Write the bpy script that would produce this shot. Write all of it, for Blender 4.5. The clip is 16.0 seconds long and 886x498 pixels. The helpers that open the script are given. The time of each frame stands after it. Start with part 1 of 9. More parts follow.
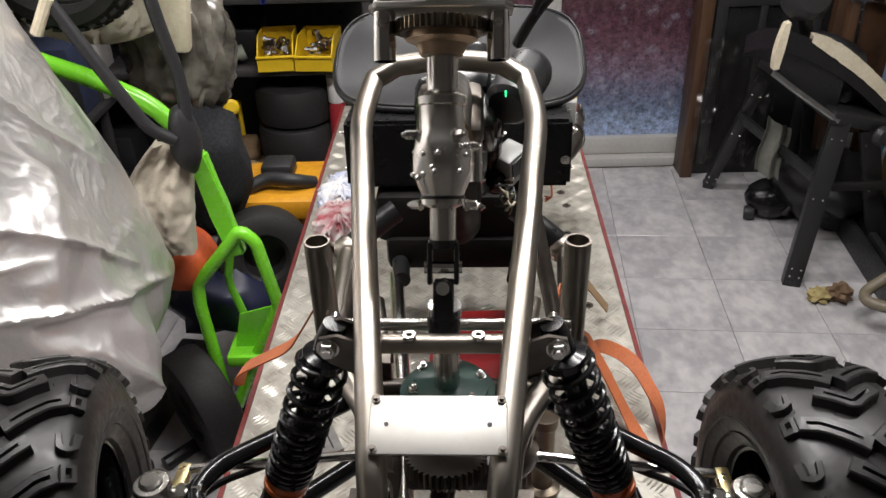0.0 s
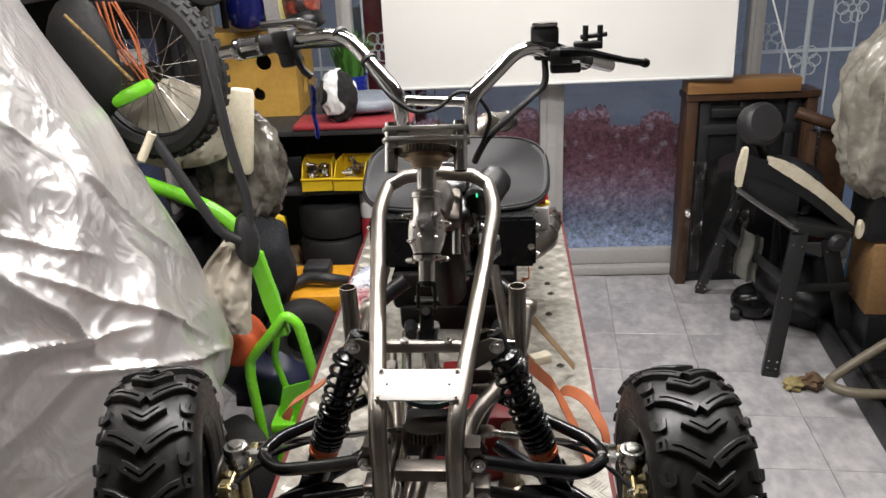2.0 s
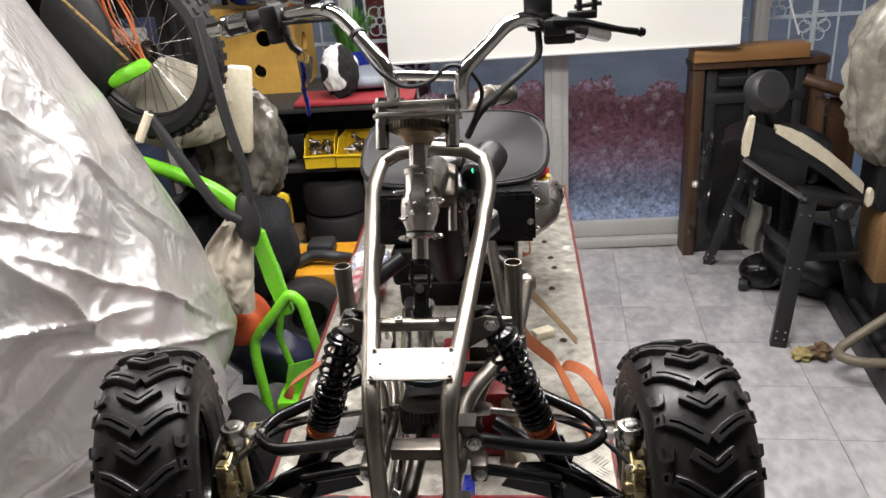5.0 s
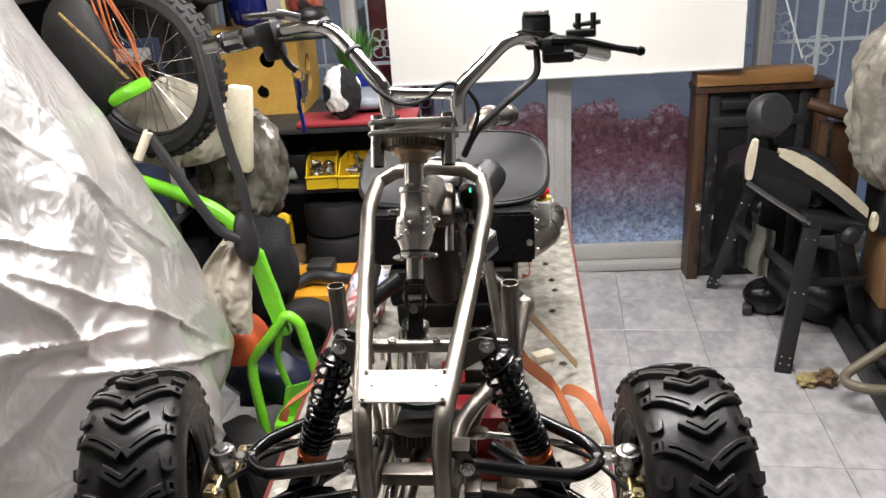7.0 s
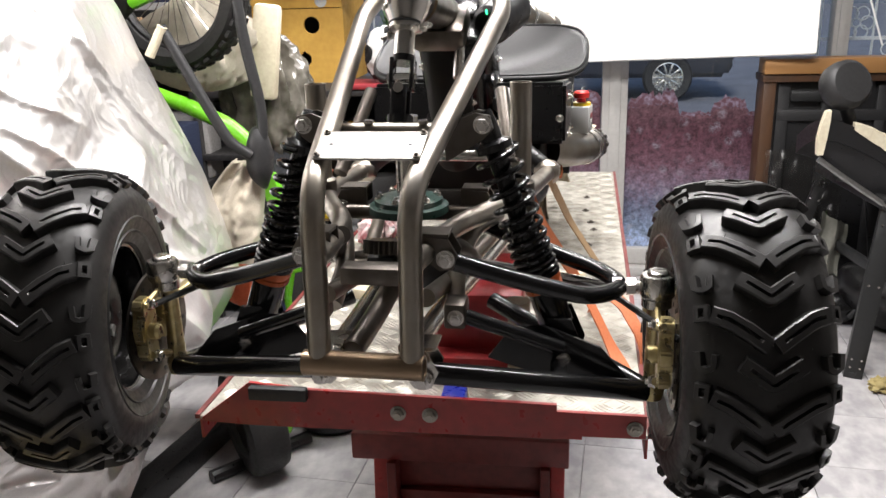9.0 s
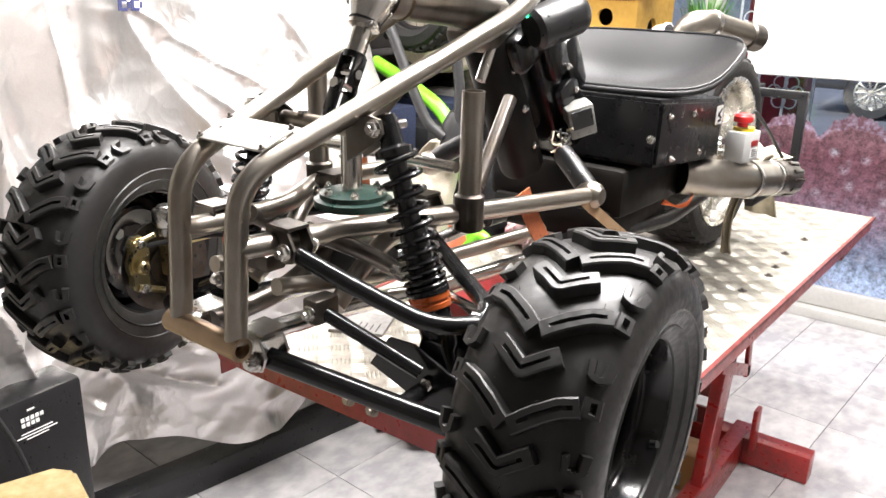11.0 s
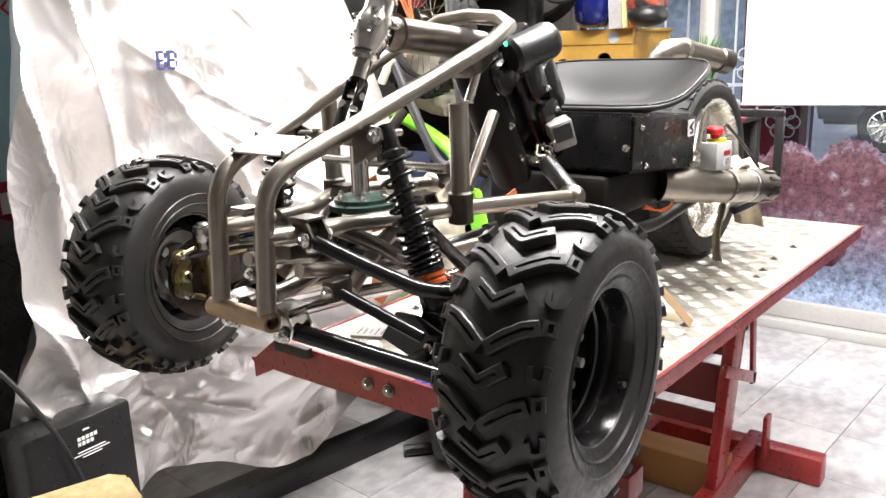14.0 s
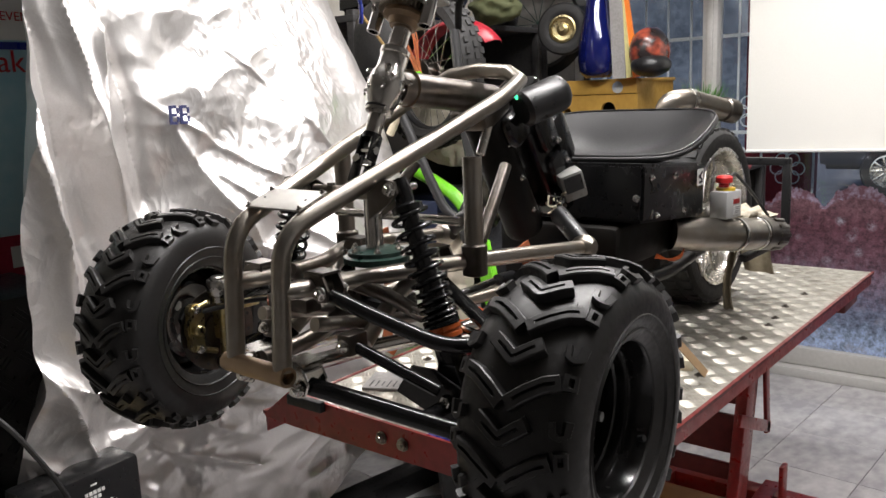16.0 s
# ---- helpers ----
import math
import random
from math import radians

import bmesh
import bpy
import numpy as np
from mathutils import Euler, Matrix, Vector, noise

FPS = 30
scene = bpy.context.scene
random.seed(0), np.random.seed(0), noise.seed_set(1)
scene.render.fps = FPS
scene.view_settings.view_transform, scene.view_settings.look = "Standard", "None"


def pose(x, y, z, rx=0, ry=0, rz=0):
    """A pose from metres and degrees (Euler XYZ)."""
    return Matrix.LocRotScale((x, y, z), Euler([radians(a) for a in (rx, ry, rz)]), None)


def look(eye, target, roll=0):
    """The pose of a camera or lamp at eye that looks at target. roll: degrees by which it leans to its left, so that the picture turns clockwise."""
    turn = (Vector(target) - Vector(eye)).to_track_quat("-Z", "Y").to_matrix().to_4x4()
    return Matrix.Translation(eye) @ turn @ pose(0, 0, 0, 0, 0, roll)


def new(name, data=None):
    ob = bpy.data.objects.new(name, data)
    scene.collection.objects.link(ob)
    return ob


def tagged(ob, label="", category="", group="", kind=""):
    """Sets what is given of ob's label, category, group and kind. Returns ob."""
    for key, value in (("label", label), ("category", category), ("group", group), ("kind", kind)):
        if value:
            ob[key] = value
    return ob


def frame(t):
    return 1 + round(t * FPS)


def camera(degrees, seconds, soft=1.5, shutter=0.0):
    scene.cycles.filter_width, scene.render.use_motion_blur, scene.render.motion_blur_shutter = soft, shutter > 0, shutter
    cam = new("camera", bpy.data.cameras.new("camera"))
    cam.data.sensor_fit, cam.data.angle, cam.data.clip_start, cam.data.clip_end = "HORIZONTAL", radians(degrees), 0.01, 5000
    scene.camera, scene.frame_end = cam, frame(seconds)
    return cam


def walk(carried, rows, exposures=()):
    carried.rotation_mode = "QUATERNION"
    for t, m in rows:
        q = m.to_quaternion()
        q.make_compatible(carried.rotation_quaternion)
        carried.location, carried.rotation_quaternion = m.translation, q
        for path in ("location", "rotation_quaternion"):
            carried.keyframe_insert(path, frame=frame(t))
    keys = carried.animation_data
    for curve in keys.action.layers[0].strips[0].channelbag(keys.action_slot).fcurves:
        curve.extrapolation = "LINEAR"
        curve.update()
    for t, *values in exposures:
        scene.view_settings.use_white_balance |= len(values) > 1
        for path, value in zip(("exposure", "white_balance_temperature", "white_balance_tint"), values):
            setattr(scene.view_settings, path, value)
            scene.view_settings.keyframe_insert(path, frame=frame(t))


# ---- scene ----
cam = camera(57.4, 16.0)
PATH = [
    (0, (0.017, -0.579, 1.664), (-0.01, 1.14, 0.642), -1.8),
    (0.5, (0.042, -0.752, 1.72), (-0.045, 0.991, 0.744), -2.4),
    (1, (0.071, -0.896, 1.763), (-0.017, 0.886, 0.859), -2.7),
    (1.5, (0.088, -0.977, 1.769), (-0.012, 0.874, 1.018), -2.7),
    (2, (0.093, -1.022, 1.778), (-0.007, 0.831, 1.031), -2.7),
    (2.5, (0.103, -1.042, 1.778), (0.016, 0.815, 1.04), -2.7),
    (3, (0.115, -1.036, 1.779), (0.046, 0.807, 1.005), -2.9),
    (3.5, (0.111, -1.033, 1.778), (0.043, 0.803, 0.989), -2.8),
    (4, (0.11, -1.031, 1.776), (0.005, 0.805, 0.99), -3.3),
    (4.5, (0.114, -1.018, 1.775), (-0.014, 0.808, 0.971), -4.0),
    (7, (0.13, -0.987, 1.761), (-0.008, 0.862, 1.01), -3.7),
    (7.5, (0.135, -1.01, 1.642), (-0.006, 0.941, 1.227), -2.3),
    (7.8, (0.133, -0.952, 1.524), (-0.047, 1.006, 1.161), -2.3),
    (8, (0.126, -0.95, 1.453), (-0.078, 1.033, 1.289), 0.1),
    (8.5, (0.144, -0.947, 1.383), (-0.135, 0.995, 0.996), 0.3),
    (9, (0.191, -0.895, 1.353), (-0.086, 0.992, 0.751), -1.7),
    (9.2, (0.218, -0.843, 1.35), (-0.081, 1.035, 0.732), -1.0),
    (11.3, (0.761, -0.664, 1.369), (-0.393, 0.846, 0.747), 1.5),
    (11.5, (0.799, -0.72, 1.364), (-0.344, 0.808, 0.766), 1.6),
    (12, (0.824, -0.768, 1.373), (-0.322, 0.778, 0.828), 1.9),
    (12.5, (0.839, -0.763, 1.353), (-0.309, 0.79, 0.833), 0.6),
    (13, (0.858, -0.757, 1.345), (-0.291, 0.799, 0.835), -0.8),
    (13.5, (0.849, -0.784, 1.34), (-0.322, 0.764, 0.856), -1.3),
    (14, (0.836, -0.791, 1.324), (-0.361, 0.736, 0.839), -1.9),
    (14.5, (0.831, -0.792, 1.327), (-0.376, 0.732, 0.856), -1.9),
    (15, (0.833, -0.793, 1.317), (-0.368, 0.734, 0.841), -2.2),
    (15.5, (0.831, -0.796, 1.322), (-0.372, 0.734, 0.863), -2.3),
    (16, (0.824, -0.799, 1.332), (-0.393, 0.744, 0.961), -2.4),
]
walk(
    cam,
    [(t, look(eye, target, roll)) for t, eye, target, roll in PATH],
    exposures=[(0, -0.82), (1.0, -0.69), (2.5, -0.68), (4.5, -0.56), (7.0, -0.36), (7.5, -0.34), (7.8, -0.38), (8.1, -0.36), (8.5, -0.56), (9.0, 0.04), (11.3, 0.88), (13.8, 0.88), (14.5, 0.70), (15.0, 0.0), (15.6, -0.2), (16.0, -0.48)],
)

# ---------- world, sun, lamps ----------
world = bpy.data.worlds.new("grey_day")
scene.world = world
world.use_nodes = True
wn = world.node_tree
sky = wn.nodes.new("ShaderNodeTexSky")
sky.sky_type, sky.sun_disc = "NISHITA", False
sky.sun_elevation, sky.sun_rotation = radians(40), radians(195)
wn.links.new(sky.outputs[0], wn.nodes["Background"].inputs[0])
wn.nodes["Background"].inputs[1].default_value = 0.15
sun = new("low_sun", bpy.data.lights.new("low_sun", "SUN"))
sun.data.energy, sun.data.angle, sun.data.color = 2.6, radians(12), (1, 0.96, 0.92)
sun.matrix_world = look((-8, -30, 26), (0, 0, 0))
TUBES = [(-0.25, 0.35, 2.68, 50), (0.62, 0.70, 2.68, 70), (-0.05, 1.9, 2.68, 46)]
for tx, ty, tz, power in TUBES:
    lamp = new("tube_light", bpy.data.lights.new("tube_light", "AREA"))
    lamp.data.shape, lamp.data.size, lamp.data.size_y = "RECTANGLE", 1.2, 0.16
    lamp.data.energy, lamp.data.color = power, (1.0, 0.965, 0.955)
    lamp.matrix_world = pose(tx, ty, tz - 0.075)

# ---------- mesh helpers ----------


PIECES = {"plate_bolt", "plate_hole", "eyelet", "bolt", "deck_bolt", "cross_beam", "set_screw", "flange_bolt", "yoke_bolt", "column_bolt", "housing_bolt", "box_bolt", "pivot_bolt", "rivet", "shock_plate", "pipe_clamp", "cable_tie", "side_rail", "plate_bars", "lettering_bars", "label_bars", "spokes", "orange_wire"}


def split_pieces(bm):
    """The meshes of the separate pieces of bm; islands whose boxes touch count as one piece."""
    bm.verts.ensure_lookup_table()
    seen, isles = set(), []
    for v in bm.verts:
        if v in seen:
            continue
        todo, isle = [v], []
        seen.add(v)
        while todo:
            w = todo.pop()
            isle.append(w)
            for e in w.link_edges:
                o = e.other_vert(w)
                if o not in seen:
                    seen.add(o)
                    todo.append(o)
        lo = [min(w.co[k] for w in isle) - 0.0008 for k in range(3)]
        hi = [max(w.co[k] for w in isle) + 0.0008 for k in range(3)]
        isles.append([lo, hi, set(isle)])
    merged = True
    while merged:
        merged = False
        for i in range(len(isles)):
            for j in range(i + 1, len(isles)):
                a, b = isles[i], isles[j]
                if all(a[0][k] <= b[1][k] and b[0][k] <= a[1][k] for k in range(3)):
                    a[0], a[1] = [min(p, q) for p, q in zip(a[0], b[0])], [max(p, q) for p, q in zip(a[1], b[1])]
                    a[2] |= b[2]
                    isles.pop(j)
                    merged = True
                    break
            if merged:
                break
    out = []
    for _, _, vs in isles:
        nb = bmesh.new()
        table = {v: nb.verts.new(v.co) for v in vs}
        for f in bm.faces:
            if f.verts[0] in vs:
                nb.faces.new([table[v] for v in f.verts])
        out.append(nb)
    bm.free()
    return out


def part(name, bm, material, parent=None, label="", smooth=35, split=True):
    if split and name in PIECES:
        made = split_pieces(bm)
        one = name[:-1] if name.endswith("s") else name
        return [part(one, b, material, parent, label, smooth, False) for b in made][0]
    me = bpy.data.meshes.new(name)
    bmesh.ops.recalc_face_normals(bm, faces=bm.faces[:])
    bm.to_mesh(me)
    bm.free()
    me.materials.append(material)
    if smooth:
        me.polygons.foreach_set("use_smooth", [True] * len(me.polygons))
        me.set_sharp_from_angle(angle=radians(smooth))
    ob = new(name, me)
    if parent is not None:
        ob.parent = parent
    if label:
        ob["label"] = label
    return ob


def thing(name, label, category, at=(0, 0, 0), turn=0.0, group="", kind=""):
    ob = new(name)
    ob.empty_display_size = 0.05
    ob.matrix_basis = pose(*at, 0, 0, turn)
    return tagged(ob, label, category, group, kind)


def frame_to(p, d):
    d = Vector(d).normalized()
    return Matrix.Translation(p) @ d.to_track_quat("Z", "Y").to_matrix().to_4x4()


def fillet(pts, r, n=5):
    """Rounds the inner corners of a polyline."""
    pts = [Vector(p) for p in pts]
    out = [pts[0]]
    for a, b, c in zip(pts, pts[1:], pts[2:]):
        u, v = (a - b), (c - b)
        k = min(r, u.length * 0.48, v.length * 0.48)
        p, q = b + u.normalized() * k, b + v.normalized() * k
        for i in range(n + 1):
            t = i / n
            out.append(p * (1 - t) ** 2 + b * 2 * t * (1 - t) + q * t * t)
    out.append(pts[-1])
    return out


def tube(bm, pts, r, n=14, bend=0.0, hollow=0.0, closed=False):
    """A round tube along a polyline; r may be a list, one radius a point. hollow: wall thickness seen at the open end."""
    pts = fillet(pts, bend) if bend else [Vector(p) for p in pts]
    if closed:
        pts = pts + [pts[0].copy()]
    rad = list(r) if isinstance(r, (list, tuple)) else [r] * len(pts)
    if len(rad) != len(pts):
        rad = [rad[0] + (rad[-1] - rad[0]) * i / (len(pts) - 1) for i in range(len(pts))]
    rings, up = [], None
    for i, p in enumerate(pts):
        d = (pts[min(i + 1, len(pts) - 1)] - pts[max(i - 1, 0)]).normalized()
        if up is None:
            up = d.orthogonal().normalized()
        up = (up - d * up.dot(d)).normalized()
        side = d.cross(up)
        rings.append([bm.verts.new(p + (up * math.cos(6.28319 * k / n) + side * math.sin(6.28319 * k / n)) * rad[i]) for k in range(n)])
    for a, b in zip(rings, rings[1:]):
        for k in range(n):
            bm.faces.new((a[k], a[(k + 1) % n], b[(k + 1) % n], b[k]))
    for ring, inner in ((rings[0], pts[1] - pts[0]), (rings[-1], pts[-2] - pts[-1])):
        if not hollow:
            bm.faces.new(ring)
            continue
        c = sum((v.co for v in ring), Vector()) / n
        one = [bm.verts.new(c + (v.co - c) * (1 - hollow / rad[0])) for v in ring]
        two = [bm.verts.new(v.co + inner.normalized() * rad[0] * 2) for v in one]
        for k in range(n):
            j = (k + 1) % n
            bm.faces.new((ring[k], ring[j], one[j], one[k]))
            bm.faces.new((one[k], one[j], two[j], two[k]))
        bm.faces.new(two)
    return bm


def lathe(bm, prof, m=None, n=28, arc=6.283185307):
    """Turns a profile of (radius, height) round the local z axis of m."""
    m = m or Matrix()
    full = arc > 6.28
    rings = []
    for k in range(n if full else n + 1):
        a = arc * k / n
        rings.append([bm.verts.new(m @ Vector((r * math.cos(a), r * math.sin(a), h))) for r, h in prof])
    for k in range(n):
        a, b = rings[k], rings[(k + 1) % len(rings)]
        for i in range(len(prof) - 1):
            if prof[i][0] < 1e-6 and prof[i + 1][0] < 1e-6:
                continue
            bm.faces.new((a[i], b[i], b[i + 1], a[i + 1]))
    bmesh.ops.remove_doubles(bm, verts=[v for ring in rings for v in ring], dist=1e-6)
    return bm


def rod(bm, a, b, r, n=14):
    return tube(bm, [a, b], r, n)


def box(bm, c, s, m=None, bevel=0.0, seg=2):
    """A box with centre c and size s in the frame m, with rounded edges."""
    got = bmesh.ops.create_cube(bm, size=1.0)["verts"]
    mm = (m or Matrix()) @ Matrix.Translation(c) @ Matrix.Diagonal((*s, 1))
    bmesh.ops.transform(bm, matrix=mm, verts=got)
    if bevel:
        edges = list({e for v in got for e in v.link_edges})
        bmesh.ops.bevel(bm, geom=edges, offset=bevel, segments=seg, affect="EDGES", profile=0.5)
    return bm


def slab(bm, outline, t, m=None, holes=()):
    """A flat plate from a 2D outline, t thick along local z of m."""
    m = m or Matrix()
    lo = [bm.verts.new(m @ Vector((x, y, 0))) for x, y in outline]
    hi = [bm.verts.new(m @ Vector((x, y, t))) for x, y in outline]
    bm.faces.new(lo)
    bm.faces.new(hi)
    k = len(lo)
    for i in range(k):
        bm.faces.new((lo[i], lo[(i + 1) % k], hi[(i + 1) % k], hi[i]))
    return bm


def oval(rx, ry, n=20, c=(0, 0)):
    return [(c[0] + rx * math.cos(6.28319 * i / n), c[1] + ry * math.sin(6.28319 * i / n)) for i in range(n)]


def bolt(bm, p, d, r=0.007, h=0.006):
    """A hexagon head on a washer, with a short shank."""
    m = frame_to(p, d)
    lathe(bm, [(0, 0), (r * 1.25, 0), (r * 1.25, 0.0015), (0, 0.0015)], m, 16)
    lathe(bm, [(0, 0.0015), (r, 0.0015), (r, h * 0.85), (r * 0.85, h), (0, h)], m, 6)
    lathe(bm, [(0, h), (r * 0.55, h), (r * 0.5, h + 0.003), (0, h + 0.003)], m, 10)
    return bm


def grid_sheet(bm, fn, nu, nv, thick=0.0, normal=None):
    """A sheet of nu x nv cells, placed by fn(u, v); thick: a second skin behind it along normal."""
    vs = [[bm.verts.new(fn(i / nu, j / nv)) for j in range(nv + 1)] for i in range(nu + 1)]
    for i in range(nu):
        for j in range(nv):
            bm.faces.new((vs[i][j], vs[i + 1][j], vs[i + 1][j + 1], vs[i][j + 1]))
    if thick:
        off = Vector(normal) * thick
        ws = [[bm.verts.new(v.co + off) for v in col] for col in vs]
        for i in range(nu):
            for j in range(nv):
                bm.faces.new((ws[i][j], ws[i][j + 1], ws[i + 1][j + 1], ws[i + 1][j]))
        for i in range(nu):
            for j in (0, nv):
                bm.faces.new((vs[i][j], vs[i + 1][j], ws[i + 1][j], ws[i][j]))
        for j in range(nv):
            for i in (0, nu):
                bm.faces.new((vs[i][j], vs[i][j + 1], ws[i][j + 1], ws[i][j]))
    return bm


def blob(bm, c, s, amp=0.15, freq=6.0, sub=3, seed=0.0, m=None):
    """A lumpy rounded form for cloth, bags and clutter."""
    got = bmesh.ops.create_icosphere(bm, subdivisions=sub, radius=1.0)["verts"]
    for v in got:
        p = v.co.copy()
        k = 1 + amp * noise.noise(p * freq * 0.4 + Vector((seed, seed * 2, 1))) + 0.4 * amp * noise.noise(p * freq + Vector((seed, 5, 2)))
        q = Vector((p.x * s[0], p.y * s[1], p.z * s[2])) * k
        v.co = Vector(c) + ((m.to_3x3() @ q) if m else q)
    return bm


def B():
    return bmesh.new()


def sack(bm, c, s, depth=0.12, folds=5.0, seed=0.0, gather=0.0, sharp=2.6, n=72, m=40):
    """A slack bag or draped cloth: a rounded box shape with creased folds that run from top to bottom; gather pinches the top."""
    rows = []
    for j in range(m + 1):
        v = -1.5708 + 3.14159 * j / m
        row = []
        for i in range(n):
            a = 6.283185 * i / n
            ca, sa, cv, sv = math.cos(a), math.sin(a), math.cos(v), math.sin(v)
            e = 2 / sharp
            d = Vector((math.copysign(abs(ca) ** e, ca) * max(cv, 0) ** e, math.copysign(abs(sa) ** e, sa) * max(cv, 0) ** e, math.copysign(abs(sv) ** e, sv)))
            w = 0.6 * noise.noise(Vector((ca * 1.5, sa * 1.5, sv * 1.2 + seed)))
            f = abs(noise.noise(Vector((ca * folds * 0.5 + w, sa * folds * 0.5 + w, sv * 0.9 + seed)))) * 2 + 0.5 * abs(noise.noise(Vector((ca * folds, sa * folds + w, sv * 3.0 + seed + 7))))
            f += 0.35 * abs(noise.noise(Vector((ca * 3 + seed, sa * 3, sv * 7))))
            k = 1 + depth * (0.7 - f) - gather * sstep(0.25, 1.0, sv)
            row.append(Vector(c) + Vector((d.x * s[0] * k, d.y * s[1] * k, d.z * s[2] * (1 + 0.3 * depth * (0.7 - f)))))
        rows.append(row)
    vs = [[bm.verts.new(p) for p in row] for row in rows[1:-1]]
    for p, q in zip(vs, vs[1:]):
        for i in range(n):
            bm.faces.new((p[i], p[(i + 1) % n], q[(i + 1) % n], q[i]))
    bm.faces.new(vs[0])
    bm.faces.new(vs[-1])
    return bm


def sstep(a, b, x):
    t = min(1, max(0, (x - a) / (b - a)))
    return t * t * (3 - 2 * t)


# ---------- materials ----------


def mat(name, base, rough=0.5, metal=0.0, dark=None, amount=0.35, grain=60.0, bump=0.15, stain=6.0, rvar=0.1, coat=0.0, bdist=0.002, spec=0.5, sheen=0.0, stretch=(1, 1, 1)):
    """Principled surface: stains and grain mix two tones, the grain gives relief and uneven gloss."""
    ma = bpy.data.materials.new(name)
    ma.use_nodes = True
    nt = ma.node_tree
    p = nt.nodes["Principled BSDF"]
    dark = dark or tuple(c * 0.7 for c in base)
    tc, mp = nt.nodes.new("ShaderNodeTexCoord"), nt.nodes.new("ShaderNodeMapping")
    mp.inputs["Scale"].default_value = stretch
    nt.links.new(tc.outputs["Object"], mp.inputs[0])
    big, fine = nt.nodes.new("ShaderNodeTexNoise"), nt.nodes.new("ShaderNodeTexNoise")
    big.inputs["Scale"].default_value, big.inputs["Detail"].default_value = stain, 6
    fine.inputs["Scale"].default_value, fine.inputs["Detail"].default_value = grain, 5
    for nd in (big, fine):
        nt.links.new(mp.outputs[0], nd.inputs["Vector"])
    both = nt.nodes.new("ShaderNodeMath")
    both.operation = "ADD"
    nt.links.new(big.outputs[0], both.inputs[0])
    nt.links.new(fine.outputs[0], both.inputs[1])
    ramp = nt.nodes.new("ShaderNodeMapRange")
    ramp.inputs["From Min"].default_value, ramp.inputs["From Max"].default_value = 0.75, 1.3
    ramp.inputs["To Max"].default_value = amount * 2
    nt.links.new(both.outputs[0], ramp.inputs[0])
    mix = nt.nodes.new("ShaderNodeMix")
    mix.data_type = "RGBA"
    mix.inputs["A"].default_value, mix.inputs["B"].default_value = (*base, 1), (*dark, 1)
    nt.links.new(ramp.outputs[0], mix.inputs["Factor"])
    nt.links.new(mix.outputs["Result"], p.inputs["Base Color"])
    rr = nt.nodes.new("ShaderNodeMapRange")
    rr.inputs["From Min"].default_value, rr.inputs["From Max"].default_value = 0.3, 0.7
    rr.inputs["To Min"].default_value, rr.inputs["To Max"].default_value = max(0.02, rough - rvar), min(1, rough + rvar)
    nt.links.new(fine.outputs[0], rr.inputs[0])
    nt.links.new(rr.outputs[0], p.inputs["Roughness"])
    p.inputs["Metallic"].default_value = metal
    p.inputs["Coat Weight"].default_value = coat
    p.inputs["Specular IOR Level"].default_value = spec
    p.inputs["Sheen Weight"].default_value = sheen
    if bump:
        bp = nt.nodes.new("ShaderNodeBump")
        bp.inputs["Strength"].default_value, bp.inputs["Distance"].default_value = bump, bdist
        nt.links.new(fine.outputs[0], bp.inputs["Height"])
        nt.links.new(bp.outputs[0], p.inputs["Normal"])
    return ma


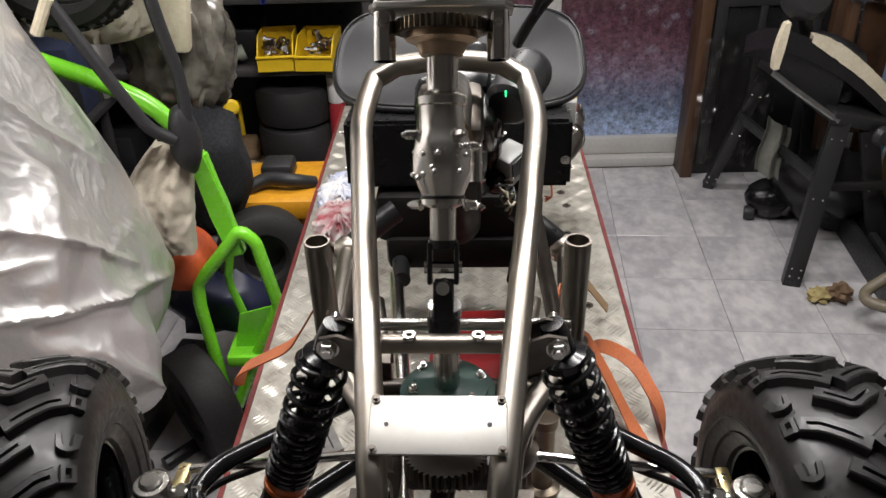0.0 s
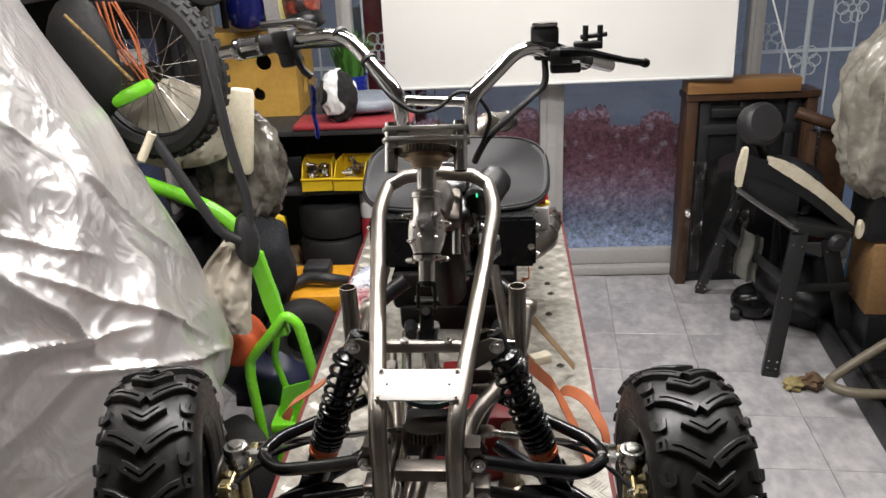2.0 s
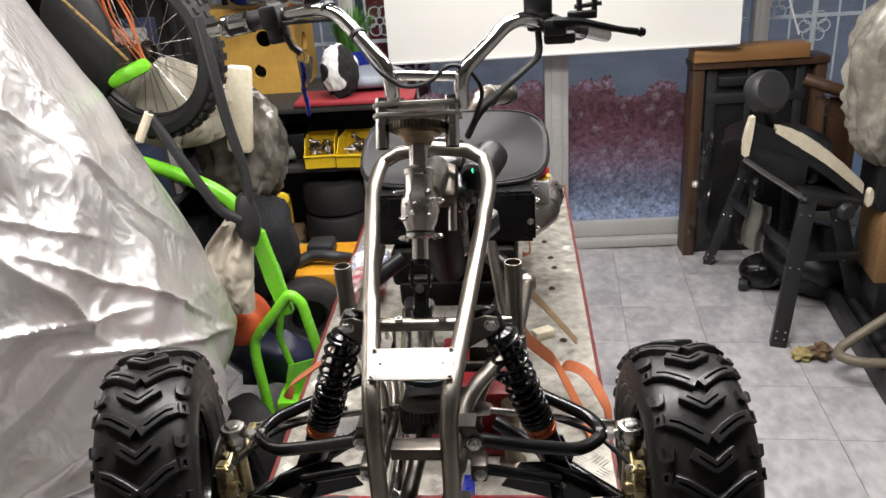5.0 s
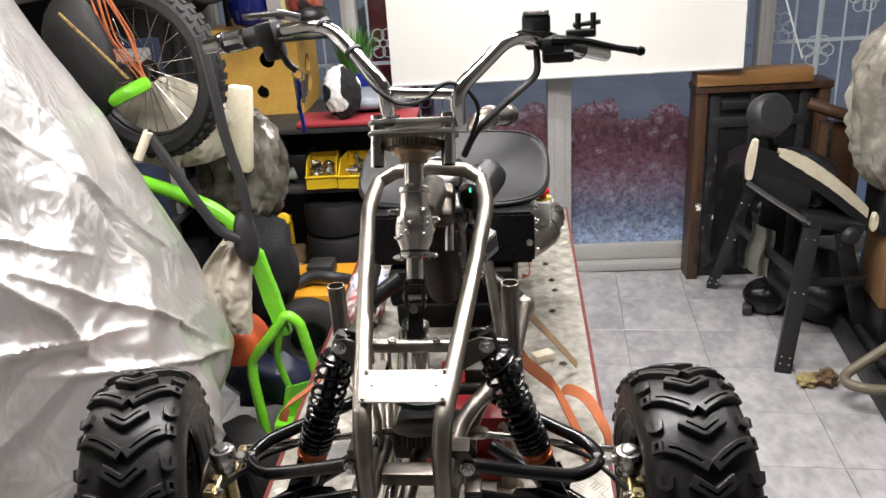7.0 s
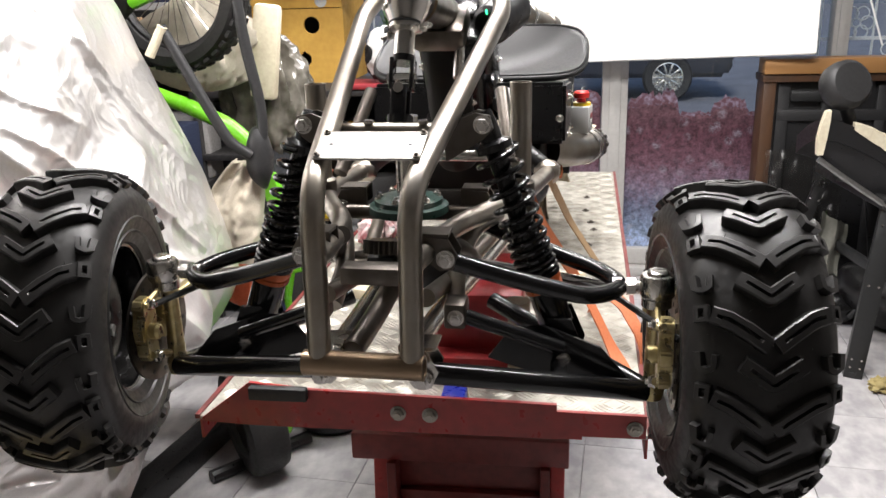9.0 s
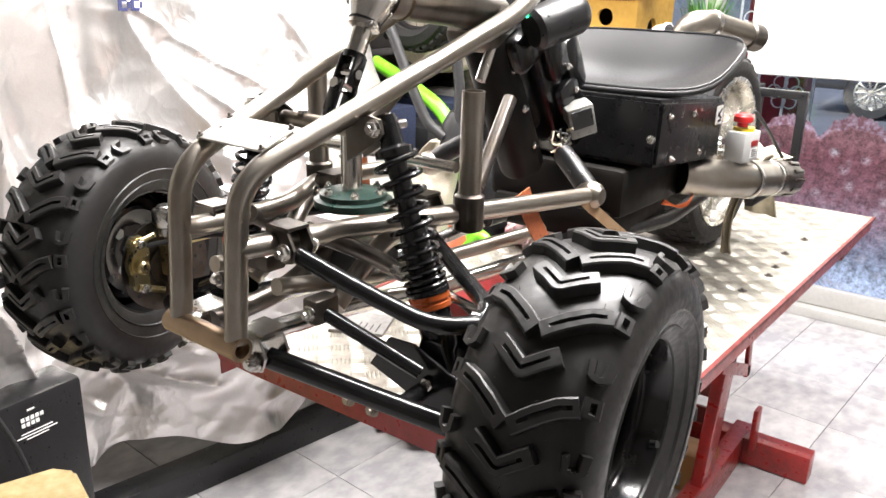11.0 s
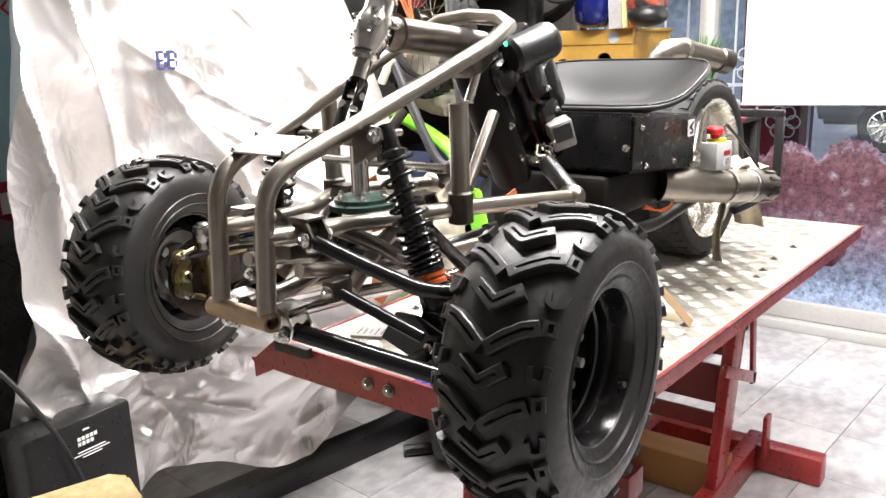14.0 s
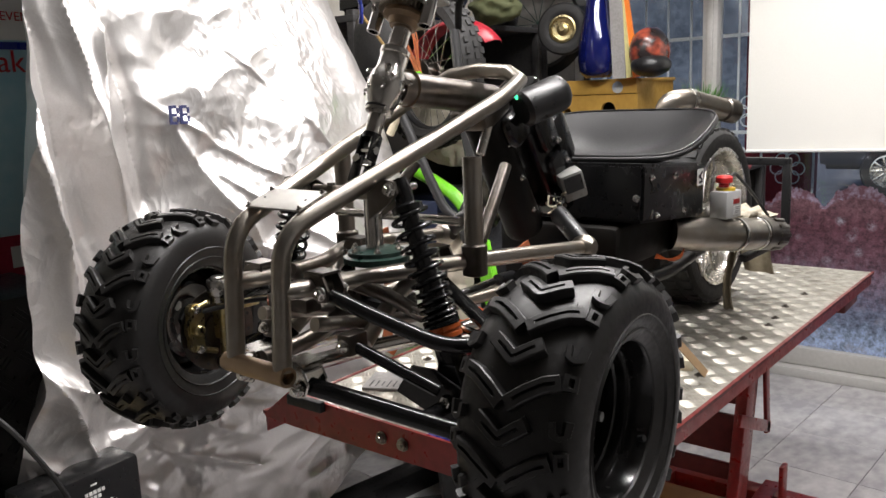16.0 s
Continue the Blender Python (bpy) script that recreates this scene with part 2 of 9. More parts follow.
def crumple(ma, scales, depth, strength=0.8):
    """Adds sharp-edged creases to a sheet material: warped cells, each a shallow cone that meets its neighbours in a ridge."""
    nt = ma.node_tree
    p = nt.nodes["Principled BSDF"]
    tc, nz = nt.nodes.new("ShaderNodeTexCoord"), nt.nodes.new("ShaderNodeTexNoise")
    nz.inputs["Scale"].default_value, nz.inputs["Detail"].default_value = 5.0, 3
    nt.links.new(tc.outputs["Object"], nz.inputs["Vector"])
    warp = nt.nodes.new("ShaderNodeMix")
    warp.data_type, warp.blend_type = "RGBA", "LINEAR_LIGHT"
    warp.inputs["Factor"].default_value = 0.10
    nt.links.new(tc.outputs["Object"], warp.inputs["A"])
    nt.links.new(nz.outputs["Color"], warp.inputs["B"])
    last = None
    for k, (sc_, weight) in enumerate(scales):
        mp = nt.nodes.new("ShaderNodeMapping")
        mp.inputs["Scale"].default_value = (1.0, 1.0 if k % 2 else 1.7, 1.5 if k % 2 else 0.8)
        mp.inputs["Rotation"].default_value = (0.6 + 0.9 * k, 0, 0)
        nt.links.new(warp.outputs["Result"], mp.inputs[0])
        vo = nt.nodes.new("ShaderNodeTexVoronoi")
        vo.inputs["Scale"].default_value = sc_
        nt.links.new(mp.outputs[0], vo.inputs["Vector"])
        mu = nt.nodes.new("ShaderNodeMath")
        mu.operation = "MULTIPLY"
        mu.inputs[1].default_value = weight
        nt.links.new(vo.outputs["Distance"], mu.inputs[0])
        if last is not None:
            ad = nt.nodes.new("ShaderNodeMath")
            ad.operation = "ADD"
            nt.links.new(last, ad.inputs[0])
            nt.links.new(mu.outputs[0], ad.inputs[1])
            last = ad.outputs[0]
        else:
            last = mu.outputs[0]
    # some stretches stay smooth
    area = nt.nodes.new("ShaderNodeTexNoise")
    area.inputs["Scale"].default_value, area.inputs["Detail"].default_value = 2.2, 2
    nt.links.new(tc.outputs["Object"], area.inputs["Vector"])
    mr = nt.nodes.new("ShaderNodeMapRange")
    mr.inputs["From Min"].default_value, mr.inputs["From Max"].default_value = 0.38, 0.62
    mr.inputs["To Min"].default_value, mr.inputs["To Max"].default_value = 0.25 * strength, strength
    nt.links.new(area.outputs[0], mr.inputs[0])
    bp = nt.nodes.new("ShaderNodeBump")
    bp.inputs["Distance"].default_value = depth
    nt.links.new(mr.outputs[0], bp.inputs["Strength"])
    nt.links.new(last, bp.inputs["Height"])
    if p.inputs["Normal"].links:
        nt.links.new(p.inputs["Normal"].links[0].from_socket, bp.inputs["Normal"])
    nt.links.new(bp.outputs[0], p.inputs["Normal"])
    return ma


def glow(name, colour, strength):
    ma = bpy.data.materials.new(name)
    ma.use_nodes = True
    p = ma.node_tree.nodes["Principled BSDF"]
    p.inputs["Base Color"].default_value = (*colour, 1)
    p.inputs["Emission Color"].default_value = (*colour, 1)
    p.inputs["Emission Strength"].default_value = strength
    return ma


def glass(name, tint=(0.95, 0.98, 1.0), rough=0.02, shine=0.12):
    """Thin pane: clear, with a gloss that grows towards grazing angles."""
    ma = bpy.data.materials.new(name)
    ma.use_nodes = True
    nt = ma.node_tree
    nt.nodes.remove(nt.nodes["Principled BSDF"])
    tr, gl, mx, fr = (nt.nodes.new(k) for k in ("ShaderNodeBsdfTransparent", "ShaderNodeBsdfGlossy", "ShaderNodeMixShader", "ShaderNodeFresnel"))
    tr.inputs[0].default_value = (*tint, 1)
    gl.inputs["Roughness"].default_value = rough
    fr.inputs["IOR"].default_value = 1.3 + shine
    nt.links.new(fr.outputs[0], mx.inputs[0])
    nt.links.new(tr.outputs[0], mx.inputs[1])
    nt.links.new(gl.outputs[0], mx.inputs[2])
    nt.links.new(mx.outputs[0], nt.nodes["Material Output"].inputs[0])
    return ma


STEEL = mat("raw_steel", (0.345, 0.322, 0.288), 0.34, 1.0, (0.24, 0.205, 0.165), 0.42, 26, 0.0, 9, 0.05)
BROWNSTEEL = mat("heat_tinted_steel", (0.34, 0.25, 0.17), 0.38, 1.0, (0.24, 0.17, 0.11), 0.4, 26, 0.0, 10, 0.04)
DARKSTEEL = mat("mill_scale_steel", (0.155, 0.14, 0.125), 0.34, 0.95, (0.07, 0.058, 0.047), 0.5, 30, 0.0, 11, 0.06)
BRIGHT = mat("bright_steel", (0.62, 0.60, 0.57), 0.24, 1.0, (0.48, 0.46, 0.43), 0.25, 40, 0.0, 9, 0.04)
CHROME = mat("chrome", (0.72, 0.71, 0.69), 0.09, 1.0, (0.55, 0.54, 0.53), 0.15, 40, 0.0, 10, 0.04)
PLATE = mat("brushed_plate", (0.42, 0.41, 0.385), 0.52, 1.0, (0.36, 0.345, 0.32), 0.25, 60, 0.0, 8, 0.05)
ALU = mat("polished_aluminium", (0.66, 0.64, 0.60), 0.26, 1.0, (0.45, 0.43, 0.40), 0.25, 40, 0.0, 12, 0.04)
GOLD = mat("yellow_zinc", (0.56, 0.48, 0.29), 0.34, 1.0, (0.36, 0.28, 0.10), 0.4, 90, 0.06, 20, 0.12)
BRASS = mat("brass_gear", (0.17, 0.15, 0.12), 0.34, 1.0, (0.14, 0.10, 0.06), 0.4, 60, 0.02, 25, 0.08)
RUBBER = mat("tyre_rubber", (0.019, 0.018, 0.0175), 0.41, 0.0, (0.012, 0.0115, 0.011), 0.4, 130, 0.12, 18, 0.12, spec=0.42)
OLDRUBBER = mat("dull_rubber", (0.013, 0.0125, 0.012), 0.66, 0.0, (0.014, 0.013, 0.013), 0.4, 110, 0.2, 14, 0.1)
BLACK = mat("black_gloss_paint", (0.007, 0.007, 0.0075), 0.19, 0.0, (0.005, 0.005, 0.005), 0.3, 60, 0.03, 12, 0.06, spec=0.4)
SATIN = mat("black_satin", (0.011, 0.011, 0.012), 0.36, 0.0, (0.008, 0.008, 0.008), 0.3, 90, 0.06, 12, 0.1)
PLASTIC = mat("black_plastic", (0.022, 0.022, 0.023), 0.5, 0.0, (0.012, 0.012, 0.012), 0.3, 120, 0.1, 10, 0.1)
SEATMAT = mat("grey_black_vinyl", (0.012, 0.012, 0.0125), 0.44, 0.0, (0.011, 0.011, 0.0115), 0.3, 200, 0.04, 8, 0.05, spec=0.3)
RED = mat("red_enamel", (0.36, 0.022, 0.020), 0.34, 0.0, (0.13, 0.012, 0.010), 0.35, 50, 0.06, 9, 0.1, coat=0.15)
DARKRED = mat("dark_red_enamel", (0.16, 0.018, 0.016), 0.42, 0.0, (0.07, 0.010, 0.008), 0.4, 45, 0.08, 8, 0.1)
CHECKER = mat("checker_plate", (0.52, 0.50, 0.445), 0.44, 0.72, (0.27, 0.25, 0.21), 0.5, 40, 0.03, 5, 0.1)
ORANGE = mat("orange_anodised", (0.42, 0.085, 0.015), 0.35, 0.3, (0.3, 0.06, 0.01), 0.3, 60, 0.05, 15, 0.1)
STRAP = mat("orange_webbing", (0.46, 0.13, 0.045), 0.75, 0.0, (0.28, 0.075, 0.025), 0.35, 300, 0.3, 20, 0.05)
GREEN = mat("lime_green_paint", (0.20, 0.66, 0.03), 0.26, 0.0, (0.13, 0.45, 0.02), 0.25, 40, 0.04, 6, 0.06, coat=0.3)
DKGREEN = mat("dark_green_paint", (0.018, 0.05, 0.04), 0.35, 0.0, (0.01, 0.025, 0.02), 0.3, 60, 0.05, 15, 0.1)
SILVER = mat("silver_coated_cloth", (0.80, 0.78, 0.765), 0.37, 0.80, (0.70, 0.67, 0.65), 0.3, 240, 0.05, 3, 0.06)
crumple(SILVER, ((7.0, 1.0), (15.0, 0.6), (33.0, 0.35)), 0.05, 0.22)
TILE = mat("marbled_floor_tile", (0.54, 0.525, 0.525), 0.17, 0.0, (0.36, 0.35, 0.36), 0.62, 16, 0.02, 4.5, 0.06, stretch=(1.5, 1.0, 1))
nt_ = TILE.node_tree
oi_ = nt_.nodes.new("ShaderNodeObjectInfo")
sp_ = nt_.nodes.new("ShaderNodeVectorMath")
sp_.operation = "SCALE"
sp_.inputs[0].default_value = (37.0, 61.0, 13.0)
nt_.links.new(oi_.outputs["Random"], sp_.inputs["Scale"])
nt_.links.new(sp_.outputs[0], nt_.nodes["Mapping"].inputs["Location"])
GROUT = mat("grout", (0.44, 0.43, 0.415), 0.85, 0.0, (0.2, 0.19, 0.18), 0.4, 120, 0.3, 10)
# wall plaster made dark on purpose: less bounced fill, more contrast
DARK_PLASTER = mat("darkened_plaster", (0.24, 0.23, 0.22), 0.85, 0.0, (0.17, 0.16, 0.15), 0.3, 40, 0.2, 3)
ALUFRAME = mat("grey_window_frame", (0.50, 0.49, 0.47), 0.45, 0.1, (0.40, 0.39, 0.37), 0.3, 60, 0.05, 6)
SCREEN = mat("white_screen_cloth", (0.86, 0.85, 0.80), 0.75, 0.0, (0.80, 0.79, 0.74), 0.3, 200, 0.1, 2)
WHITE = mat("white_plastic", (0.80, 0.80, 0.78), 0.4, 0.0, (0.7, 0.7, 0.68), 0.2, 60, 0.03, 8)
CREAM = mat("cream_foam", (0.72, 0.66, 0.50), 0.7, 0.0, (0.55, 0.47, 0.33), 0.35, 90, 0.3, 12)
BEIGE = mat("beige_canvas", (0.50, 0.45, 0.36), 0.85, 0.0, (0.36, 0.31, 0.24), 0.35, 220, 0.25, 8, sheen=0.2)
YBOX = mat("yellow_painted_wood", (0.60, 0.36, 0.075), 0.5, 0.0, (0.47, 0.26, 0.05), 0.35, 40, 0.1, 7)
YELLOW = mat("yellow_plastic", (0.75, 0.52, 0.02), 0.36, 0.0, (0.6, 0.38, 0.02), 0.25, 60, 0.04, 8)
WOOD = mat("brown_wood", (0.085, 0.042, 0.021), 0.45, 0.0, (0.045, 0.022, 0.011), 0.5, 30, 0.12, 5, stretch=(1, 1, 0.15))
PALEWOOD = mat("orange_pine", (0.36, 0.185, 0.065), 0.5, 0.0, (0.3, 0.15, 0.05), 0.45, 30, 0.1, 5, stretch=(0.15, 1, 1))
GREYPAINT = mat("dark_grey_paint", (0.016, 0.0165, 0.0165), 0.42, 0.1, (0.015, 0.016, 0.016), 0.35, 60, 0.06, 10)
BLUE = mat("blue_plastic", (0.015, 0.03, 0.30), 0.3, 0.0, (0.01, 0.015, 0.16), 0.3, 60, 0.04, 8)
SHELFMAT = mat("dark_shelf", (0.035, 0.033, 0.033), 0.6, 0.0, (0.018, 0.017, 0.017), 0.4, 60, 0.1, 8)
NAVY = mat("navy_cloth", (0.02, 0.03, 0.07), 0.85, 0.0, (0.01, 0.015, 0.035), 0.35, 150, 0.2, 8)
REDCLOTH = mat("red_board", (0.34, 0.035, 0.045), 0.55, 0.0, (0.22, 0.02, 0.03), 0.3, 60, 0.1, 6)
CARD = mat("brown_cardboard", (0.40, 0.27, 0.15), 0.8, 0.0, (0.3, 0.19, 0.10), 0.3, 70, 0.15, 6)
ASPHALT = mat("asphalt", (0.17, 0.172, 0.195), 0.85, 0.0, (0.09, 0.09, 0.10), 0.4, 60, 0.2, 2)
DUSTY = mat("grey_cloth", (0.32, 0.31, 0.30), 0.85, 0.0, (0.2, 0.19, 0.18), 0.35, 120, 0.25, 8)
OSB = mat("chipboard", (0.62, 0.50, 0.26), 0.7, 0.0, (0.42, 0.31, 0.13), 0.5, 45, 0.2, 18)
GLASSM = glass("window_glass")
CLEAR = glass("clear_plastic", (0.80, 0.79, 0.75), 0.22, 0.35)
INK = mat("black_ink", (0.02, 0.02, 0.025), 0.6, 0.0, None, 0.1, 40, 0)
BLUEINK = mat("blue_ink", (0.03, 0.035, 0.11), 0.6, 0.0, None, 0.1, 40, 0)

# ---------- the room ----------
XL, XR, YF, YB, ZC = -1.85, 2.35, -2.5, 2.98, 2.75


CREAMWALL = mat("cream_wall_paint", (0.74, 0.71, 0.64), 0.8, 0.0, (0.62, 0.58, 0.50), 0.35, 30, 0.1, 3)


def structure(name, bm, material, label, smooth=0):
    return tagged(part(name, bm, material, None, "", smooth), label, name.split("_")[0], "", "structure")


floor = structure("floor", box(B(), ((XL + XR) / 2, (YF + YB) / 2, -0.06), (XR - XL + 0.4, YB - YF + 0.5, 0.108)), GROUT, "grey marbled ceramic tile floor with thin grout joints")
structure("wall_west", box(B(), (XL - 0.08, (YF + YB) / 2, ZC / 2), (0.16, YB - YF + 0.4, ZC)), CREAMWALL, "plastered side wall")
# walls and ceiling that close the room, darkened to hold down ambient light
structure("wall_east", box(B(), (XR + 0.08, (YF + YB) / 2, ZC / 2), (0.16, YB - YF + 0.4, ZC)), DARK_PLASTER, "plastered side wall")
structure("wall_south", box(B(), ((XL + XR) / 2, YF - 0.08, ZC / 2), (XR - XL, 0.16, ZC)), DARK_PLASTER, "plastered wall of the workshop, darkened to bounce less light")
structure("ceiling", box(B(), ((XL + XR) / 2, (YF + YB) / 2, ZC + 0.06), (XR - XL + 0.4, YB - YF + 0.4, 0.12)), DARK_PLASTER, "plain workshop ceiling, darkened to bounce less light")
structure("wall_north", box(B(), ((XL + XR) / 2, YB + 0.09, (2.08 + ZC) / 2), (XR - XL, 0.18, ZC - 2.08)), CREAMWALL, "off-white wall band above the shop window")
structure("wall_pier", box(B(), ((XL - 1.25) / 2, YB + 0.09, 1.04), (-1.25 - XL, 0.18, 2.08)), DARK_PLASTER, "darkened wall pier beside the shop window")

# shop window: sill, frames, panes
win = thing("window_1", "wide shop window with grey aluminium frame and low sill", "window", (0, 0, 0), kind="structure")
part("window_sill", box(B(), (0.5, YB + 0.05, 0.022), (3.5, 0.16, 0.044), None, 0.004), ALUFRAME, win, "pale low sill")
for zc, h, d in ((0.088, 0.084, 0.07), (2.04, 0.08, 0.07)):
    part("window_frame", box(B(), (0.5, YB + 0.055, zc), (3.5, d, h), None, 0.005), ALUFRAME, win)
for xc, w in ((-1.22, 0.06), (-0.55, 0.07), (0.452, 0.118), (1.42, 0.07), (2.22, 0.06)):
    bm = box(B(), (xc, YB + 0.045, 1.065), (w, 0.08, 1.868), None, 0.006)
    box(bm, (xc, YB + 0.003, 1.065), (w * 0.45, 0.012, 1.866), None, 0.003)
    part("window_frame", bm, ALUFRAME, win)
for x0, x1 in ((-1.19, -0.585), (-0.515, 0.393), (0.511, 1.385), (1.455, 2.19)):
    pane = part("pane", box(B(), ((x0 + x1) / 2, YB + 0.06, 1.065), (x1 - x0, 0.006, 1.87)), GLASSM, win, "clear glass")
    pane.visible_shadow = False

# frosted decorative film on the lower panes
FILM = bpy.data.materials.new("printed_window_film")
FILM.use_nodes = True
nt = FILM.node_tree
P = nt.nodes["Principled BSDF"]
P.inputs["Roughness"].default_value = 0.55
tc, sep = nt.nodes.new("ShaderNodeTexCoord"), nt.nodes.new("ShaderNodeSeparateXYZ")
n1, n2, vo = nt.nodes.new("ShaderNodeTexNoise"), nt.nodes.new("ShaderNodeTexNoise"), nt.nodes.new("ShaderNodeTexVoronoi")
n1.inputs["Scale"].default_value, n1.inputs["Detail"].default_value = 30, 12
n1.inputs["Roughness"].default_value = 0.8
n2.inputs["Scale"].default_value, n2.inputs["Detail"].default_value = 48, 9
n2.inputs["Roughness"].default_value = 0.75
vo.inputs["Scale"].default_value = 13
add, rmp = nt.nodes.new("ShaderNodeMath"), nt.nodes.new("ShaderNodeValToRGB")
add.operation = "MULTIPLY_ADD"
add.inputs[1].default_value = 0.42
nt.links.new(tc.outputs["Object"], sep.inputs[0])
for nd in (n1, n2, vo):
    nt.links.new(tc.outputs["Object"], nd.inputs["Vector"])
nt.links.new(n1.outputs[0], add.inputs[0])
nt.links.new(sep.outputs[2], add.inputs[2])
# from the sill up: pale blue, slate water, mauve, maroon hedge, frosted tips
stops = [(0.36, (0.50, 0.60, 0.82)), (0.40, (0.42, 0.52, 0.70)), (0.47, (0.25, 0.30, 0.42)), (0.56, (0.22, 0.22, 0.31)), (0.66, (0.27, 0.19, 0.25)), (0.76, (0.20, 0.10, 0.13)), (0.90, (0.15, 0.06, 0.08)), (1.0, (0.22, 0.11, 0.13))]
while len(rmp.color_ramp.elements) < len(stops):
    rmp.color_ramp.elements.new(0.5)
for e, (at, c) in zip(rmp.color_ramp.elements, stops):
    e.position, e.color = at, (*c, 1)
nt.links.new(add.outputs[0], rmp.inputs[0])
grit = nt.nodes.new("ShaderNodeMapRange")
grit.inputs["From Min"].default_value, grit.inputs["From Max"].default_value = 0.36, 0.64
grit.inputs["To Min"].default_value, grit.inputs["To Max"].default_value = 0.42, 1.58
nt.links.new(n2.outputs[0], grit.inputs[0])
gm = nt.nodes.new("ShaderNodeMix")
gm.data_type, gm.blend_type = "RGBA", "MULTIPLY"
gm.inputs["Factor"].default_value = 1.0
nt.links.new(rmp.outputs[0], gm.inputs["A"])
nt.links.new(grit.outputs[0], gm.inputs["B"])
spot = nt.nodes.new("ShaderNodeMapRange")
spot.inputs["From Min"].default_value, spot.inputs["From Max"].default_value = 0.36, 0.12
spot.inputs["To Max"].default_value = 0.75
nt.links.new(vo.outputs["Distance"], spot.inputs[0])
dots = nt.nodes.new("ShaderNodeMath")
dots.operation = "MULTIPLY"
n3 = nt.nodes.new("ShaderNodeMapRange")
n3.inputs["From Min"].default_value, n3.inputs["From Max"].default_value = 0.44, 0.60
nt.links.new(n1.outputs[0], n3.inputs[0])
nt.links.new(spot.outputs[0], dots.inputs[0])
nt.links.new(n3.outputs[0], dots.inputs[1])
mixc = nt.nodes.new("ShaderNodeMix")
mixc.data_type = "RGBA"
mixc.inputs["B"].default_value = (0.58, 0.56, 0.64, 1)
nt.links.new(dots.outputs[0], mixc.inputs["Factor"])
nt.links.new(gm.outputs["Result"], mixc.inputs["A"])
nt.links.new(mixc.outputs["Result"], P.inputs["Base Color"])
through_film, blend = nt.nodes.new("ShaderNodeBsdfTranslucent"), nt.nodes.new("ShaderNodeMixShader")
blend.inputs[0].default_value = 0.45
nt.links.new(mixc.outputs["Result"], through_film.inputs["Color"])
nt.links.new(P.outputs[0], blend.inputs[1])
nt.links.new(through_film.outputs[0], blend.inputs[2])
nt.links.new(blend.outputs[0], nt.nodes["Material Output"].inputs[0])
FROST = mat("frosted_film_edge", (0.30, 0.25, 0.34), 0.6, 0.0, (0.13, 0.055, 0.075), 0.75, 60, 0.1, 40)


def film(x0, x1, peaks):
    """Film up to a wavy hedge line with frosted domes at the given (x, width, height)."""
    def hump(x, k):
        return max([0.0] + [k * h * max(0.0, 1 - ((x - c) / w) ** 2) ** 0.6 for c, w, h in peaks])

    def low(x):
        return 0.775 + 0.40 * hump(x, 1) + 0.016 * noise.noise(Vector((x * 35, 1.0, 0))) + 0.010 * noise.noise(Vector((x * 110, 5.0, 0)))

    def top(x):
        return low(x) + 0.016 + 0.30 * hump(x, 1) + 0.014 * noise.noise(Vector((x * 60, 3.0, 0))) + 0.009 * noise.noise(Vector((x * 150, 7.0, 0)))

    n = 240
    for name, a, b, ma, text in (("window_film", lambda x: 0.131, low, FILM, "frosted film printed with a maroon hedge over pale snow"), ("frosted_edge", low, top, FROST, "pale frosted film edge")):
        bm = B()
        lo = [bm.verts.new((x0 + (x1 - x0) * i / n, YB + 0.052, a(x0 + (x1 - x0) * i / n))) for i in range(n + 1)]
        hi = [bm.verts.new((v.co.x, YB + 0.052, b(v.co.x))) for v in lo]
        for i in range(n):
            bm.faces.new((lo[i], lo[i + 1], hi[i + 1], hi[i]))
        part(name, bm, ma, win, text, 0)


film(-0.513, 0.391, ((-0.40, 0.11, 0.12), (-0.16, 0.10, 0.10), (0.10, 0.12, 0.13), (0.33, 0.10, 0.15)))
film(0.513, 1.383, ((0.62, 0.12, 0.13), (0.70, 0.05, 0.16), (0.98, 0.085, 0.10), (1.25, 0.10, 0.12)))
film(-1.188, -0.587, ((-1.0, 0.12, 0.12), (-0.72, 0.10, 0.10)))

# roller screen in front of the window
scr = thing("projection_screen", "white pulled-down roller screen with a bottom bar", "screen", (0.445, 2.85, 1.042), -6.8)


def screen_pt(u, v):
    x, z = -0.81 + 1.62 * u, 0.010 + 0.968 * v
    y = 0.006 * math.sin(u * 5 + 0.6) * (1 - v) - 0.03 * max(0, u - 0.93) / 0.07 * (1 - v) ** 3
    return Vector((x, y, z - 0.022 * (1 - v) + 0.044 * u * (1 - v) + (0.020 - 0.024 * u) * v))


part("screen_cloth", grid_sheet(B(), screen_pt, 40, 24, 0.002, (0, 1, 0)), SCREEN, scr)
part("bottom_bar", rod(B(), (-0.81, 0.0, -0.012), (0.81, -0.02, 0.032), 0.007, 10), WHITE, scr)
part("roller_case", box(B(), (0, 0.0, 0), (1.70, 0.06, 0.056), pose(0, 0, 1.006, 0, 1.0, 0), 0.01), WHITE, scr)
part("pull_cord", tube(B(), [(0.86, -0.03, 0.97), (0.90, -0.025, 0.5), (1.06, -0.01, 0.06)], 0.004, 6), WHITE, scr)

